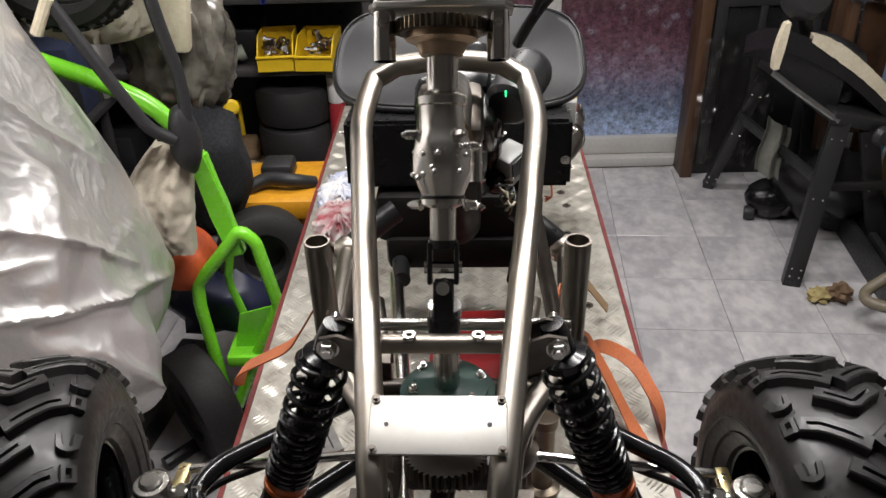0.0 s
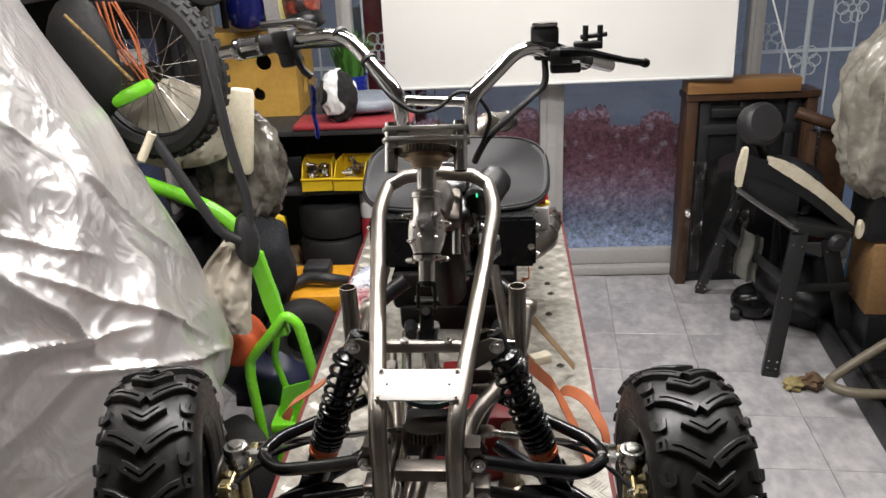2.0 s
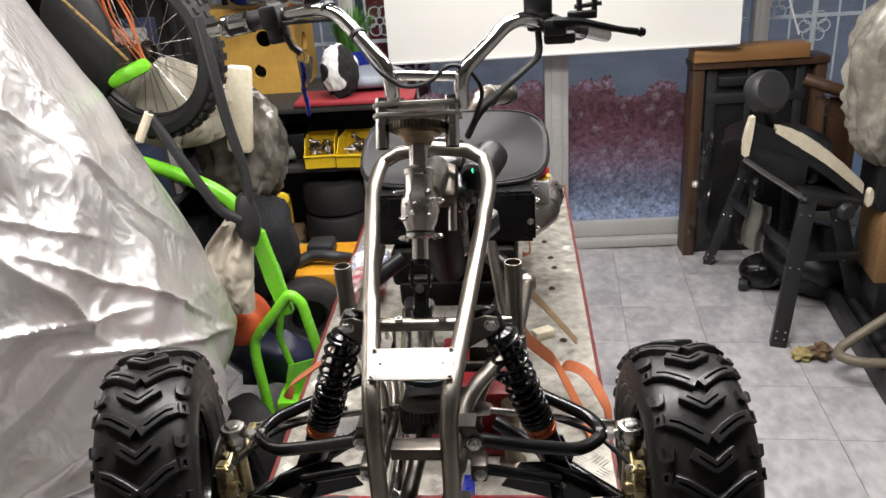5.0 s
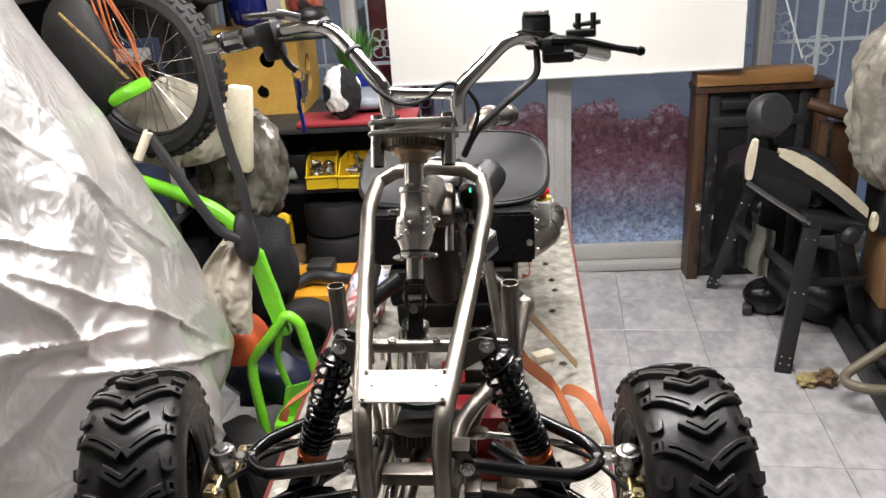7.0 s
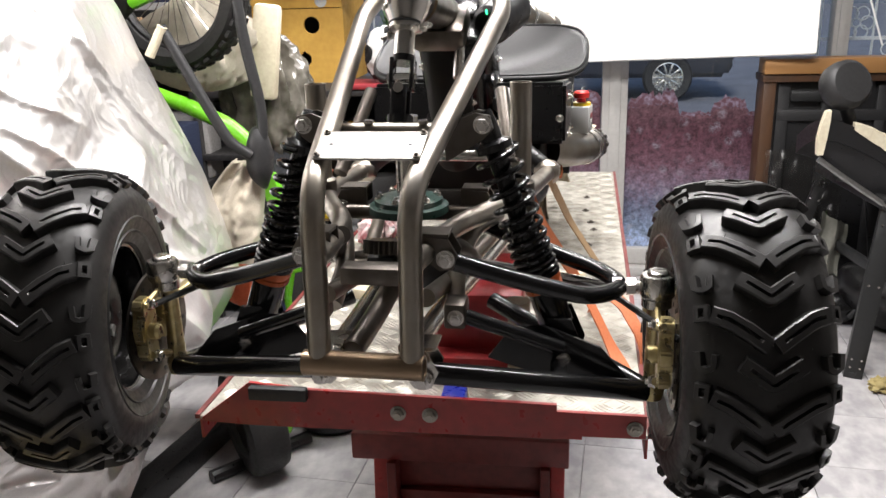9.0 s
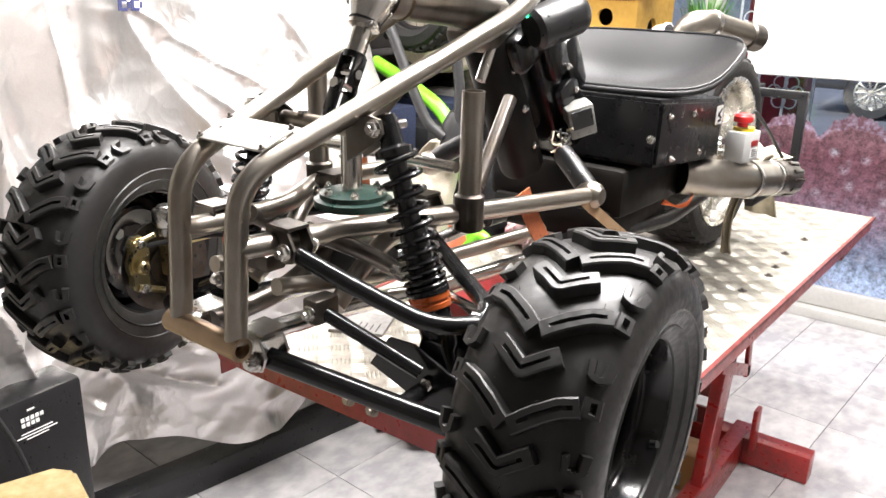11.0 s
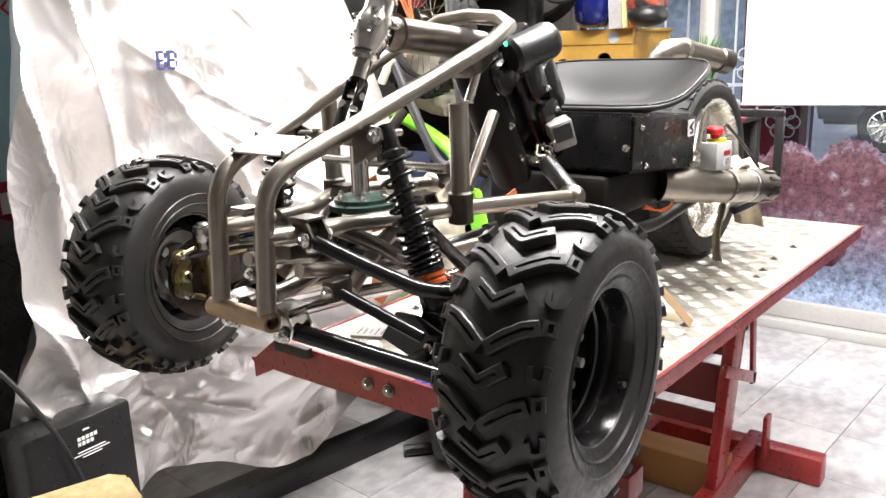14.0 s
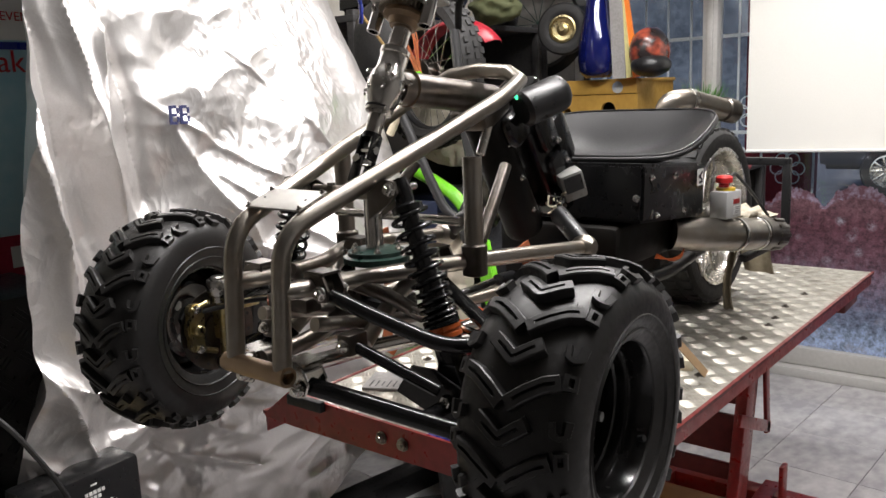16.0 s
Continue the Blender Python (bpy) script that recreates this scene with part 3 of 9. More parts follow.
# security grille outside
grille = thing("security_grille", "white painted steel window grille with flower scrolls", "grille", (0, 3.22, 0.0))
for i in range(30):
    x = -1.2 + 0.118 * i
    if -0.12 < x < 1.05 or 1.12 < x < 1.34:
        continue
    part("bar", rod(B(), (x, 0, 0.02), (x, 0, 2.05), 0.006 if i % 5 else 0.014, 8), WHITE, grille)
for z in (0.05, 1.10, 1.56, 2.0):
    for x0, x1 in ((-1.25, -0.1), (1.32, 2.25)):
        part("rail", box(B(), ((x0 + x1) / 2, 0, z), (x1 - x0, 0.02, 0.016)), WHITE, grille)
for x, z in ((1.55, 1.17), (1.95, 1.30), (-0.42, 1.20), (-0.25, 0.93), (1.75, 1.05), (2.1, 1.75), (1.6, 1.8)):
    bm = B()
    for k in range(6):
        a = k * 1.0472
        c = Vector((x + 0.048 * math.cos(a), -0.008, z + 0.048 * math.sin(a)))
        loop = [c + Vector((0.030 * math.cos(b * 0.5236 + a) * 1.0, 0, 0.030 * math.sin(b * 0.5236 + a))) for b in range(12)]
        tube(bm, loop, 0.0035, 6, closed=True)
    tube(bm, [(x + 0.02 * math.cos(b * 0.628), -0.008, z + 0.02 * math.sin(b * 0.628)) for b in range(10)], 0.004, 6, closed=True)
    part("flower_scroll", bm, WHITE, grille)

# street outside
ground = tagged(part("ground", box(B(), (0, 55, -0.14), (260, 104, 0.1)), ASPHALT, None, "", 0), "grey asphalt street", "ground", "", "structure")
tagged(part("pavement", box(B(), (0, 4.6, -0.06), (40, 2.6, 0.1), None, 0.01), mat("pavement_concrete", (0.42, 0.42, 0.43), 0.8, 0, (0.32, 0.32, 0.33), 0.4, 40, 0.2, 2), None, "", 0), "grey concrete pavement in front of the shop", "pavement", "", "structure")
CARPAINT = mat("dark_car_paint", (0.03, 0.033, 0.042), 0.2, 0.2, (0.02, 0.022, 0.03), 0.2, 20, 0.0, 3, 0.03, coat=0.6)
car = thing("car", "dark hatchback car parked at the far kerb", "car", (0.33, 11.0, -0.09))
bm = B()
prof = [(-2.05, 0.32), (-2.1, 0.62), (-1.95, 0.86), (-1.25, 0.95), (-0.6, 1.42), (0.9, 1.46), (1.6, 1.02), (2.05, 0.9), (2.12, 0.5), (2.02, 0.3)]
slab(bm, prof, 1.66, Matrix.Translation((0, 0.83, 0)) @ Matrix.Rotation(radians(90), 4, "X"))
bmesh.ops.bevel(bm, geom=bm.edges[:], offset=0.06, segments=2, affect="EDGES")
body = part("body", bm, CARPAINT, car)
bm = B()
slab(bm, [(-1.05, 0.98), (-0.55, 1.36), (0.82, 1.40), (1.30, 1.02)], 0.02, Matrix.Translation((0, -0.825, 0)) @ Matrix.Rotation(radians(90), 4, "X"))
part("side_window", bm, SATIN, car, "dark tinted side glass", 0)
for wx in (-1.28, 1.27):
    m = pose(wx, -0.78, 0.31, 90, 0, 0)
    bm = lathe(B(), [(0.20, -0.09), (0.29, -0.10), (0.315, -0.06), (0.315, 0.06), (0.29, 0.10), (0.20, 0.09), (0.20, -0.09)], m, 32)
    w = part("wheel", bm, OLDRUBBER, car, "black tyre with a grey multi-spoke rim")
    bm = lathe(B(), [(0.205, 0.085), (0.185, 0.09), (0.18, 0.02), (0.0, 0.02)], m, 32)
    for k in range(10):
        box(bm, (0.11, 0, 0.075), (0.16, 0.028, 0.025), m @ Matrix.Rotation(k * 0.6283, 4, "Z"), 0.005)
    lathe(bm, [(0, 0.10), (0.045, 0.095), (0.05, 0.06)], m, 16)
    part("rim", bm, ALU, w)
tagged(part("backdrop", box(B(), (0, 60, 6), (200, 0.5, 18)), mat("far_facade", (0.13, 0.15, 0.19), 0.9, 0, (0.05, 0.06, 0.08), 0.5, 2, 0.1, 0.15), None, "", 0), "dim grey-blue far facades across the street", "backdrop", "", "structure")

# ceiling tube lights
for tx, ty, tz, power in TUBES:
    ft = thing("ceiling_light", "white batten with a lit fluorescent tube", "lamp", (tx, ty, ZC), group="ceiling tube lights")
    part("housing", box(B(), (0, 0, -0.04), (1.3, 0.2, 0.08), None, 0.01), WHITE, ft)
    part("tube", rod(B(), (-0.6, 0, -0.095), (0.6, 0, -0.095), 0.013, 10), glow("lit_tube", (1, 0.95, 0.86), 6.0), ft, "lit fluorescent tube")

# ---------- lift table ----------
TZ = 0.77
lift = thing("lift_table", "red steel motorcycle lift with a worn checker-plate top", "lift", (0.0, 0.0, 0.0))


def table_x(u, y):
    """Across the table, u from -1 to 1."""
    k = (y - 0.107) / 1.70
    l, r = -0.325 + 0.014 * k, 0.318 + 0.056 * k
    return (l + r) / 2 + (r - l) / 2 * u


bm = B()
slab(bm, [(table_x(-1, 0.107), 0.107), (table_x(1, 0.107), 0.107), (table_x(1, 1.807), 1.807), (table_x(-1, 1.807), 1.807)], 0.006, Matrix.Translation((0, 0, TZ - 0.006)))
top = part("deck", bm, CHECKER, lift, "worn aluminium checker plate", 0)
bm = B()
for s in (-1, 1):
    a, b = Vector((table_x(s, 0.107), 0.107, 0)), Vector((table_x(s, 1.807), 1.807, 0))
    d = (b - a).normalized()
    n = Vector((d.y, -d.x, 0)) * s
    slab(bm, [(0, -0.036), ((b - a).length, -0.036), ((b - a).length, -0.005), (0, -0.005)], 0.004, Matrix.Translation(a + Vector((0, 0, TZ)) - n * 0.0030) @ Matrix(((d.x, 0, n.x, 0), (d.y, 0, n.y, 0), (0, 1, 0, 0), (0, 0, 0, 1))))
    edge = B()
    lip = Matrix.Translation(a + Vector((0, 0, TZ - 0.0046))) @ Matrix(((d.x, n.x, 0, 0), (d.y, n.y, 0, 0), (0, 0, 1, 0), (0, 0, 0, 1)))
    slab(edge, [(0, 0.0004), ((b - a).length, 0.0004), ((b - a).length, 0.0080), (0, 0.0080)], 0.0066, lip)
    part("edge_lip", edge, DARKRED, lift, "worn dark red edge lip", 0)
part("side_rail", bm, RED, lift, "chipped red edge angle", 0)
# front beam: a pressed channel with cut ends
fb = B()
slab(fb, [(-0.318, 0.002), (-0.316, -0.003), (-0.235, -0.006), (0.195, -0.006), (0.195, 0.0), (0.315, 0.0), (0.315, 0.034), (0.195, 0.036), (0.195, 0.046), (-0.15, 0.054), (-0.241, 0.062)], 0.006, Matrix.Translation((0, 0.104, TZ)) @ Matrix.Rotation(radians(90), 4, "X"))
box(fb, (-0.02, 0.118, TZ - 0.004), (0.50, 0.034, 0.006))
part("front_beam", fb, RED, lift, "red painted front beam", 0)
part("stop_block", box(B(), (-0.196, 0.092, TZ + 0.050), (0.085, 0.014, 0.020), None, 0.003), PLASTIC, lift, "black rubber stop")
bm = B()
for x, z in ((-0.025, 0.794), (0.020, 0.793), (0.300, 0.785)):
    bolt(bm, (x, 0.097, z), (0, -1, 0), 0.009, 0.007)
part("bolt", bm, STEEL, lift)
bm = B()
for a, b in (((-0.20, 0.30, 0.70), (0.25, 0.30, 0.70)), ((-0.20, 1.45, 0.70), (0.25, 1.45, 0.70))):
    box(bm, ((a[0] + b[0]) / 2, a[1], 0.725), (0.62, 0.05, 0.05), None, 0.003)
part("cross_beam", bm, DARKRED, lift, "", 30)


def flat_leg(a, b, w, t, name="leg", material=RED):
    a, b = Vector(a), Vector(b)
    d = (b - a).normalized()
    side = Vector((1, 0, 0))
    nn = d.cross(side).normalized()
    m = Matrix.Translation((a + b) / 2) @ Matrix((side, d, nn)).transposed().to_4x4()
    return part(name, box(B(), (0, 0, 0), (t, (b - a).length, w), m, 0.003), material, lift, "", 30)


for x in (-0.16, 0.15):
    flat_leg((x, 1.30, 0.06), (x, 1.46, 0.735), 0.085, 0.032)
    flat_leg((x + 0.022, 1.465, 0.745), (x + 0.022, 1.53, 0.325), 0.030, 0.012, "gusset")
    flat_leg((x + 0.022, 1.545, 0.335), (x + 0.022, 1.27, 0.45), 0.035, 0.012, "gusset")
    flat_leg((x, 0.50, 0.045), (x, 1.70, 0.045), 0.09, 0.05, "base_rail")
for x in (-0.170, 0.200):
    flat_leg((x, 0.565, 0.06), (x, 0.60, 0.42), 0.07, 0.030)
part("base_cross", box(B(), (0.10, 1.635, 0.0455), (0.53, 0.065, 0.085), None, 0.004), RED, lift, "", 30)
part("base_cross", box(B(), (0.01, 0.53, 0.0455), (0.44, 0.06, 0.085), None, 0.004), RED, lift, "", 30)
part("base_upright", box(B(), (0.207, 1.585, 0.135), (0.014, 0.045, 0.14), None, 0.003), RED, lift, "", 30)
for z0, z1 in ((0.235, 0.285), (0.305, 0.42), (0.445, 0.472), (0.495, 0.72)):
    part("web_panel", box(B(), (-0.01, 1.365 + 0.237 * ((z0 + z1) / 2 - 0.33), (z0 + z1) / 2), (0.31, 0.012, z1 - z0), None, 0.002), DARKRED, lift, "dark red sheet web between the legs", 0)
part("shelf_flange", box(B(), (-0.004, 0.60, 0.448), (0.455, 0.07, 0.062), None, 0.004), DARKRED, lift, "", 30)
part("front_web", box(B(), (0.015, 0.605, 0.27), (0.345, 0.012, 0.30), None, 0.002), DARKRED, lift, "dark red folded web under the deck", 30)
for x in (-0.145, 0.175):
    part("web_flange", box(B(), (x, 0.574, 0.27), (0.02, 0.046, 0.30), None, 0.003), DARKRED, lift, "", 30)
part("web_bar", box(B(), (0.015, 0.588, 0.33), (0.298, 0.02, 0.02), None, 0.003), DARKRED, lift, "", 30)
tagged(part("wooden_block", box(B(), (0.0, 1.40, 0.062), (0.30, 0.11, 0.12), pose(0, 0, 0, 0, 0, 0), 0.006), PALEWOOD, None, "", 30), "orange-brown wooden prop block on the floor under the lift", "block")
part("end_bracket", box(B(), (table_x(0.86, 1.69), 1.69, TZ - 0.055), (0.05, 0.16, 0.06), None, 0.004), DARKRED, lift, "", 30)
bm = B()
for u, y in ((0.75, 1.45), (0.78, 1.18), (0.80, 1.11), (0.76, 0.98), (0.80, 0.70), (0.74, 1.30), (-0.8, 0.5), (-0.78, 1.2)):
    bolt(bm, (table_x(u, y), y, TZ), (0, 0, 1), 0.008, 0.003)
part("deck_bolt", bm, DARKSTEEL, lift)

# ---------- the trike ----------
trike = thing("trike", "unfinished home-built reverse trike with raw steel tube frame", "vehicle", (0.004, 0, 0), -2.18)


def tpart(name, bm, material, label="", parent=None, smooth=35):
    return part(name, bm, material, parent or trike, label, smooth)


# front hoop, one bent tube from the bumper bar up, round the steering head and down again
HOOP = [(0.049, -0.153, 0.995), (0.050, -0.141, 1.170), (0.099, 0.275, 1.327), (0.088, 0.335, 1.352), (0.0, 0.345, 1.372)]
hoop = fillet(HOOP[:4], 0.045, 6)
pts = hoop + [Vector((0.06, 0.343, 1.366)), Vector((0.0, 0.345, 1.372))]
pts = pts + [Vector((-p.x, p.y, p.z)) for p in reversed(pts[:-1])]
front_hoop = tpart("front_hoop", tube(B(), pts, 0.0125, 18), STEEL, "bare steel bent tube hoop")
tpart("bumper_bar", tube(B(), [(-0.066, -0.155, 0.990), (0.062, -0.155, 0.990)], 0.0135, 18, hollow=0.004), BROWNSTEEL, "heat-browned steel cross tube")
# number plate carrier
m = Matrix.Translation((0, -0.088, 1.206)) @ Matrix.Rotation(radians(21.5), 4, "X")
pl = tpart("front_plate", box(B(), (0, 0, 0), (0.112, 0.052, 0.003), m, 0.001), PLATE, "blank brushed steel plate", smooth=30)
bm = B()
for x, y in ((-0.052, 0.022), (0.052, 0.022), (-0.052, -0.022), (0.052, -0.022)):
    bolt(bm, m @ Vector((x, y, 0.0015)), m.to_3x3() @ Vector((0, 0, 1)), 0.003, 0.0015)
tpart("plate_bolt", bm, DARKSTEEL, "", pl)
bm = B()
for x in (-0.042, 0.042):
    lathe(bm, [(0, 0.0), (0.002, 0.0), (0.002, 0.0021), (0, 0.0021)], m @ Matrix.Translation((x, 0, 0)), 10)
tpart("plate_hole", bm, INK, "", pl)
# cross tube with two eyelets
ct = tpart("cross_tube", rod(B(), (-0.066, 0.024, 1.203), (0.066, 0.024, 1.203), 0.0095), STEEL)
bm = B()
for x in (-0.031, 0.033):
    lathe(bm, [(0.003, 0), (0.0062, 0), (0.0062, 0.004), (0.003, 0.004), (0.003, 0)], Matrix.Translation((x, 0.022, 1.2115)), 14)
tpart("eyelet", bm, BRIGHT, "", ct)
tpart("cross_tube", rod(B(), (-0.13, 0.12, 1.155), (0.13, 0.12, 1.155), 0.007), BRIGHT)
tpart("cross_tube", rod(B(), (-0.10, 0.10, 1.085), (0.10, 0.10, 1.085), 0.010), DARKSTEEL)

for s in (-1, 1):
    # upper and lower rails
    rail = tpart("upper_rail", tube(B(), [(s * 0.050, -0.146, 1.098), (s * 0.066, 0.02, 1.090), (s * 0.128, 0.135, 1.095), (s * 0.140, 0.22, 1.088), (s * 0.156, 0.415, 1.070)], 0.0125, 16, 0.05), STEEL)
    tpart("rail_elbow", lathe(B(), [(0, -0.021), (0.012, -0.020), (0.019, -0.012), (0.0215, 0.0), (0.019, 0.012), (0.012, 0.020), (0, 0.021)], pose(s * 0.154, 0.42, 1.070, 0, 90, 0), 20), STEEL, "", rail)
    tpart("rail_stay", tube(B(), [(s * 0.150, 0.425, 1.074), (s * 0.128, 0.430, 1.092), (s * 0.085, 0.45, 1.118)], 0.0165, 16, 0.02), SATIN, "black painted rail end", rail)
    tpart("lower_rail", tube(B(), [(s * 0.040, -0.150, 0.992), (s * 0.046, 0.0, 0.985), (s * 0.062, 0.18, 0.968), (s * 0.10, 0.52, 0.960)], 0.0115, 14, 0.05), BRIGHT)
    tpart("mid_rail", tube(B(), [(s * 0.055, -0.10, 1.045), (s * 0.06, 0.06, 1.015), (s * 0.11, 0.36, 1.02)], 0.010, 14, 0.04), STEEL)
    # upright stub tubes with collars
    stub = tpart("stub_tube", tube(B(), [(s * 0.134, 0.143, 1.095), (s * 0.135, 0.143, 1.245)], 0.0140, 18, hollow=0.0025), STEEL, "open upright steel tube")
    tpart("collar", lathe(B(), [(0.0142, 0), (0.0185, 0.002), (0.019, 0.045), (0.0142, 0.048)], Matrix.Translation((s * 0.134, 0.143, 1.072)), 18), DARKSTEEL, "", stub)
    # diagonal stay to the column
    m = frame_to((s * 0.118, 0.185, 1.125), (-s * 0.02, 0.085, 0.085))
    tpart("diagonal_stay", lathe(B(), [(0, -0.01), (0.0095, -0.01), (0.0095, 0.135), (0, 0.135)], m, 16), DARKSTEEL)
    # shock mount: two gusset plates and a bolt
    br = B()
    for y in (0.011, 0.037):
        slab(br, [(s * 0.062, 1.170), (s * 0.060, 1.212), (s * 0.095, 1.226), (s * 0.112, 1.223), (s * 0.116, 1.208), (s * 0.104, 1.196)], 0.004, Matrix.Translation((0, y + 0.002 - 0.005, 0)) @ Matrix.Rotation(radians(90), 4, "X"))
    gus = tpart("shock_mount", br, DARKSTEEL, "dark steel gusset plates", smooth=20)
    bm = bolt(B(), (s * 0.104, 0.004, 1.213), (0, -1, 0), 0.0085, 0.008)
    rod(bm, (s * 0.104, 0.004, 1.213), (s * 0.104, 0.054, 1.213), 0.005)
    tpart("mount_bolt", bm, BRIGHT, "", gus)
    # shock absorber
    a, b = Vector((s * 0.104, 0.026, 1.213)), Vector((s * 0.198, 0.026, 0.941))
    d = (b - a).normalized()
    L = (b - a).length
    m = frame_to(a, d)
    bm = lathe(B(), [(0, -0.012), (0.011, -0.012), (0.013, 0), (0.0135, 0.022), (0.022, 0.026), (0.022, 0.034), (0.013, 0.036), (0.012, 0.04), (0.012, 0.12)], m, 20)
    lathe(bm, [(0.006, 0.115), (0.017, 0.118), (0.017, 0.19), (0.0205, 0.195), (0.021, 0.255), (0.017, 0.262), (0.014, L - 0.01), (0.01, L + 0.008), (0, L + 0.01)], m, 20)
    shock = tpart("shock_absorber", bm, BLACK, "black coil-over shock absorber")
    pts = []
    turns, z0, z1 = 12.5, 0.032, 0.192
    for i in range(int(turns * 18) + 1):
        t = i / (turns * 18)
        z = z0 + (z1 - z0) * (1 - (1 - t) ** 1.7)
        pts.append(m @ Vector(((0.0245 - 0.0025 * t) * math.cos(t * turns * 6.28319), (0.0245 - 0.0025 * t) * math.sin(t * turns * 6.28319), z)))
    tpart("coil_spring", tube(B(), pts, 0.0033, 8), BLACK, "glossy black coil spring", shock)
    tpart("preload_collar", lathe(B(), [(0.017, 0.193), (0.0240, 0.194), (0.0240, 0.200), (0.022, 0.201), (0.022, 0.204), (0.0235, 0.205), (0.0235, 0.210), (0.018, 0.212)], m, 24), ORANGE, "orange preload collar", shock)
    bm = bolt(B(), b + Vector((0, -0.032, 0)), (0, -1, 0), 0.0085, 0.008)
    rod(bm, b + Vector((0, -0.035, 0)), b + Vector((0, 0.035, 0)), 0.005)
    tpart("lower_bolt", bm, BRIGHT, "", shock)
    # upper arm: a U of tube with brackets at the frame
    ua = tpart("upper_arm", tube(B(), [(s * 0.078, -0.087, 1.084), (s * 0.150, -0.066, 1.056), (s * 0.228, -0.043, 1.030), (s * 0.264, -0.004, 1.029), (s * 0.244, 0.034, 1.034), (s * 0.170, 0.074, 1.048), (s * 0.095, 0.115, 1.064)], 0.0100, 14, 0.035), BLACK, "black painted bent tube wishbone")
    bm = B()
    rod(bm, (s * 0.258, -0.004, 1.030), (s * 0.296, -0.001, 1.031), 0.0058, 10)
    for x in (0.256, 0.272):
        lathe(bm, [(0, -0.005), (0.0105, -0.005), (0.0105, 0.005), (0, 0.005)], pose(s * x, -0.002, 1.030, 0, 90, 0), 6)
    tpart("rod_end", bm, BRIGHT, "zinc-plated threaded rod end with lock nuts", ua)
    bm = lathe(B(), [(0, -0.016), (0.017, -0.015), (0.0198, -0.011), (0.0198, 0.008), (0.0175, 0.012), (0.0125, 0.0125), (0.012, 0.016), (0.0095, 0.0178), (0, 0.0178)], Matrix.Translation((s * 0.301, -0.004, 1.034)), 22)
    tpart("ball_joint", bm, ALU, "bright ball joint housing", ua)
    for y, x in ((-0.088, 0.076), (0.118, 0.092)):
        bm = B()
        for dy in (-0.014, 0.014):
            slab(bm, [(s * (x - 0.030), 1.116), (s * (x + 0.004), 1.112), (s * (x + 0.014), 1.094), (s * (x + 0.009), 1.079), (s * (x - 0.005), 1.077), (s * (x - 0.030), 1.095)], 0.0035, Matrix.Translation((0, y + dy + 0.0018, 0)) @ Matrix.Rotation(radians(90), 4, "X"))
        box(bm, (s * (x - 0.012), y, 1.115), (0.034, 0.03, 0.0035))
        bk = tpart("arm_bracket", bm, DARKSTEEL, "", smooth=20)
        bm = bolt(B(), (s * (x + 0.002), y - 0.018, 1.091), (0, -1, 0), 0.008, 0.008)
        bolt(bm, (s * (x + 0.002), y + 0.018, 1.091), (0, 1, 0), 0.008, 0.007)
        tpart("pivot_bolt", bm, BRIGHT, "", bk)
    # lower arm: an A of straight tubes with shock mount plates
    la = tpart("lower_arm", rod(B(), (s * 0.056, -0.116, 0.966), (s * 0.292, -0.012, 0.905), 0.0125), BLACK, "black painted straight tube wishbone")
    tpart("rear_tube", rod(B(), (s * 0.098, 0.130, 0.955), (s * 0.292, -0.004, 0.905), 0.0115), BLACK, "", la)
    tpart("cross_strut", rod(B(), (s * 0.195, -0.056, 0.930), (s * 0.188, 0.068, 0.932), 0.010), BLACK, "", la)
    tpart("diagonal_strut", rod(B(), (s * 0.082, -0.06, 1.012), (s * 0.196, -0.02, 0.958), 0.0085), BLACK, "", la)
    tpart("strut_bracket", box(B(), (s * 0.080, -0.058, 1.014), (0.024, 0.036, 0.030), None, 0.004), DARKSTEEL, "", la, 30)
    tpart("bracket_bolt", bolt(B(), (s * 0.082, -0.077, 1.014), (0, -1, 0), 0.0075, 0.007), BRIGHT, "", la)
    bm = slab(B(), [(s * 0.108, 0.936), (s * 0.138, 0.978), (s * 0.175, 0.980), (s * 0.240, 0.955), (s * 0.272, 0.918), (s * 0.205, 0.906)], 0.004, Matrix.Translation((0, -0.004, 0)) @ Matrix.Rotation(radians(90), 4, "X"))
    tpart("gusset_plate", bm, BLACK, "black triangular gusset", la, 20)
    bm = B()
    for y in (0.006, 0.054):
        slab(bm, [(s * 0.165, 0.945), (s * 0.178, 0.985), (s * 0.205, 0.985), (s * 0.222, 0.945), (s * 0.215, 0.918), (s * 0.178, 0.922)], 0.004, Matrix.Translation((0, y, 0)) @ Matrix.Rotation(radians(90), 4, "X"))
    tpart("shock_plate", bm, BLACK, "", la, 20)
    bm = B()
    for dy in (-0.016, 0.016):
        slab(bm, [(s * 0.030, 0.998), (s * 0.058, 1.000), (s * 0.072, 0.975), (s * 0.064, 0.956), (s * 0.046, 0.955), (s * 0.030, 0.975)], 0.0035, Matrix.Translation((0, -0.116 + dy + 0.0018, 0)) @ Matrix.Rotation(radians(90), 4, "X"))
    box(bm, (s * 0.050, -0.116, 1.001), (0.040, 0.036, 0.0035), pose(0, 0, 0, 0, 0, 0))
    bk = tpart("arm_bracket", bm, BRIGHT, "bright plated folded bracket", smooth=20)
    bm = bolt(B(), (s * 0.056, -0.136, 0.967), (0, -1, 0), 0.009, 0.009)
    tpart("pivot_bolt", bm, BRIGHT, "", bk)
    # steering tie rod
    tr = tpart("tie_rod", rod(B(), (s * 0.045, 0.045, 1.045), (s * 0.285, 0.055, 1.005), 0.0055, 10), BRIGHT)
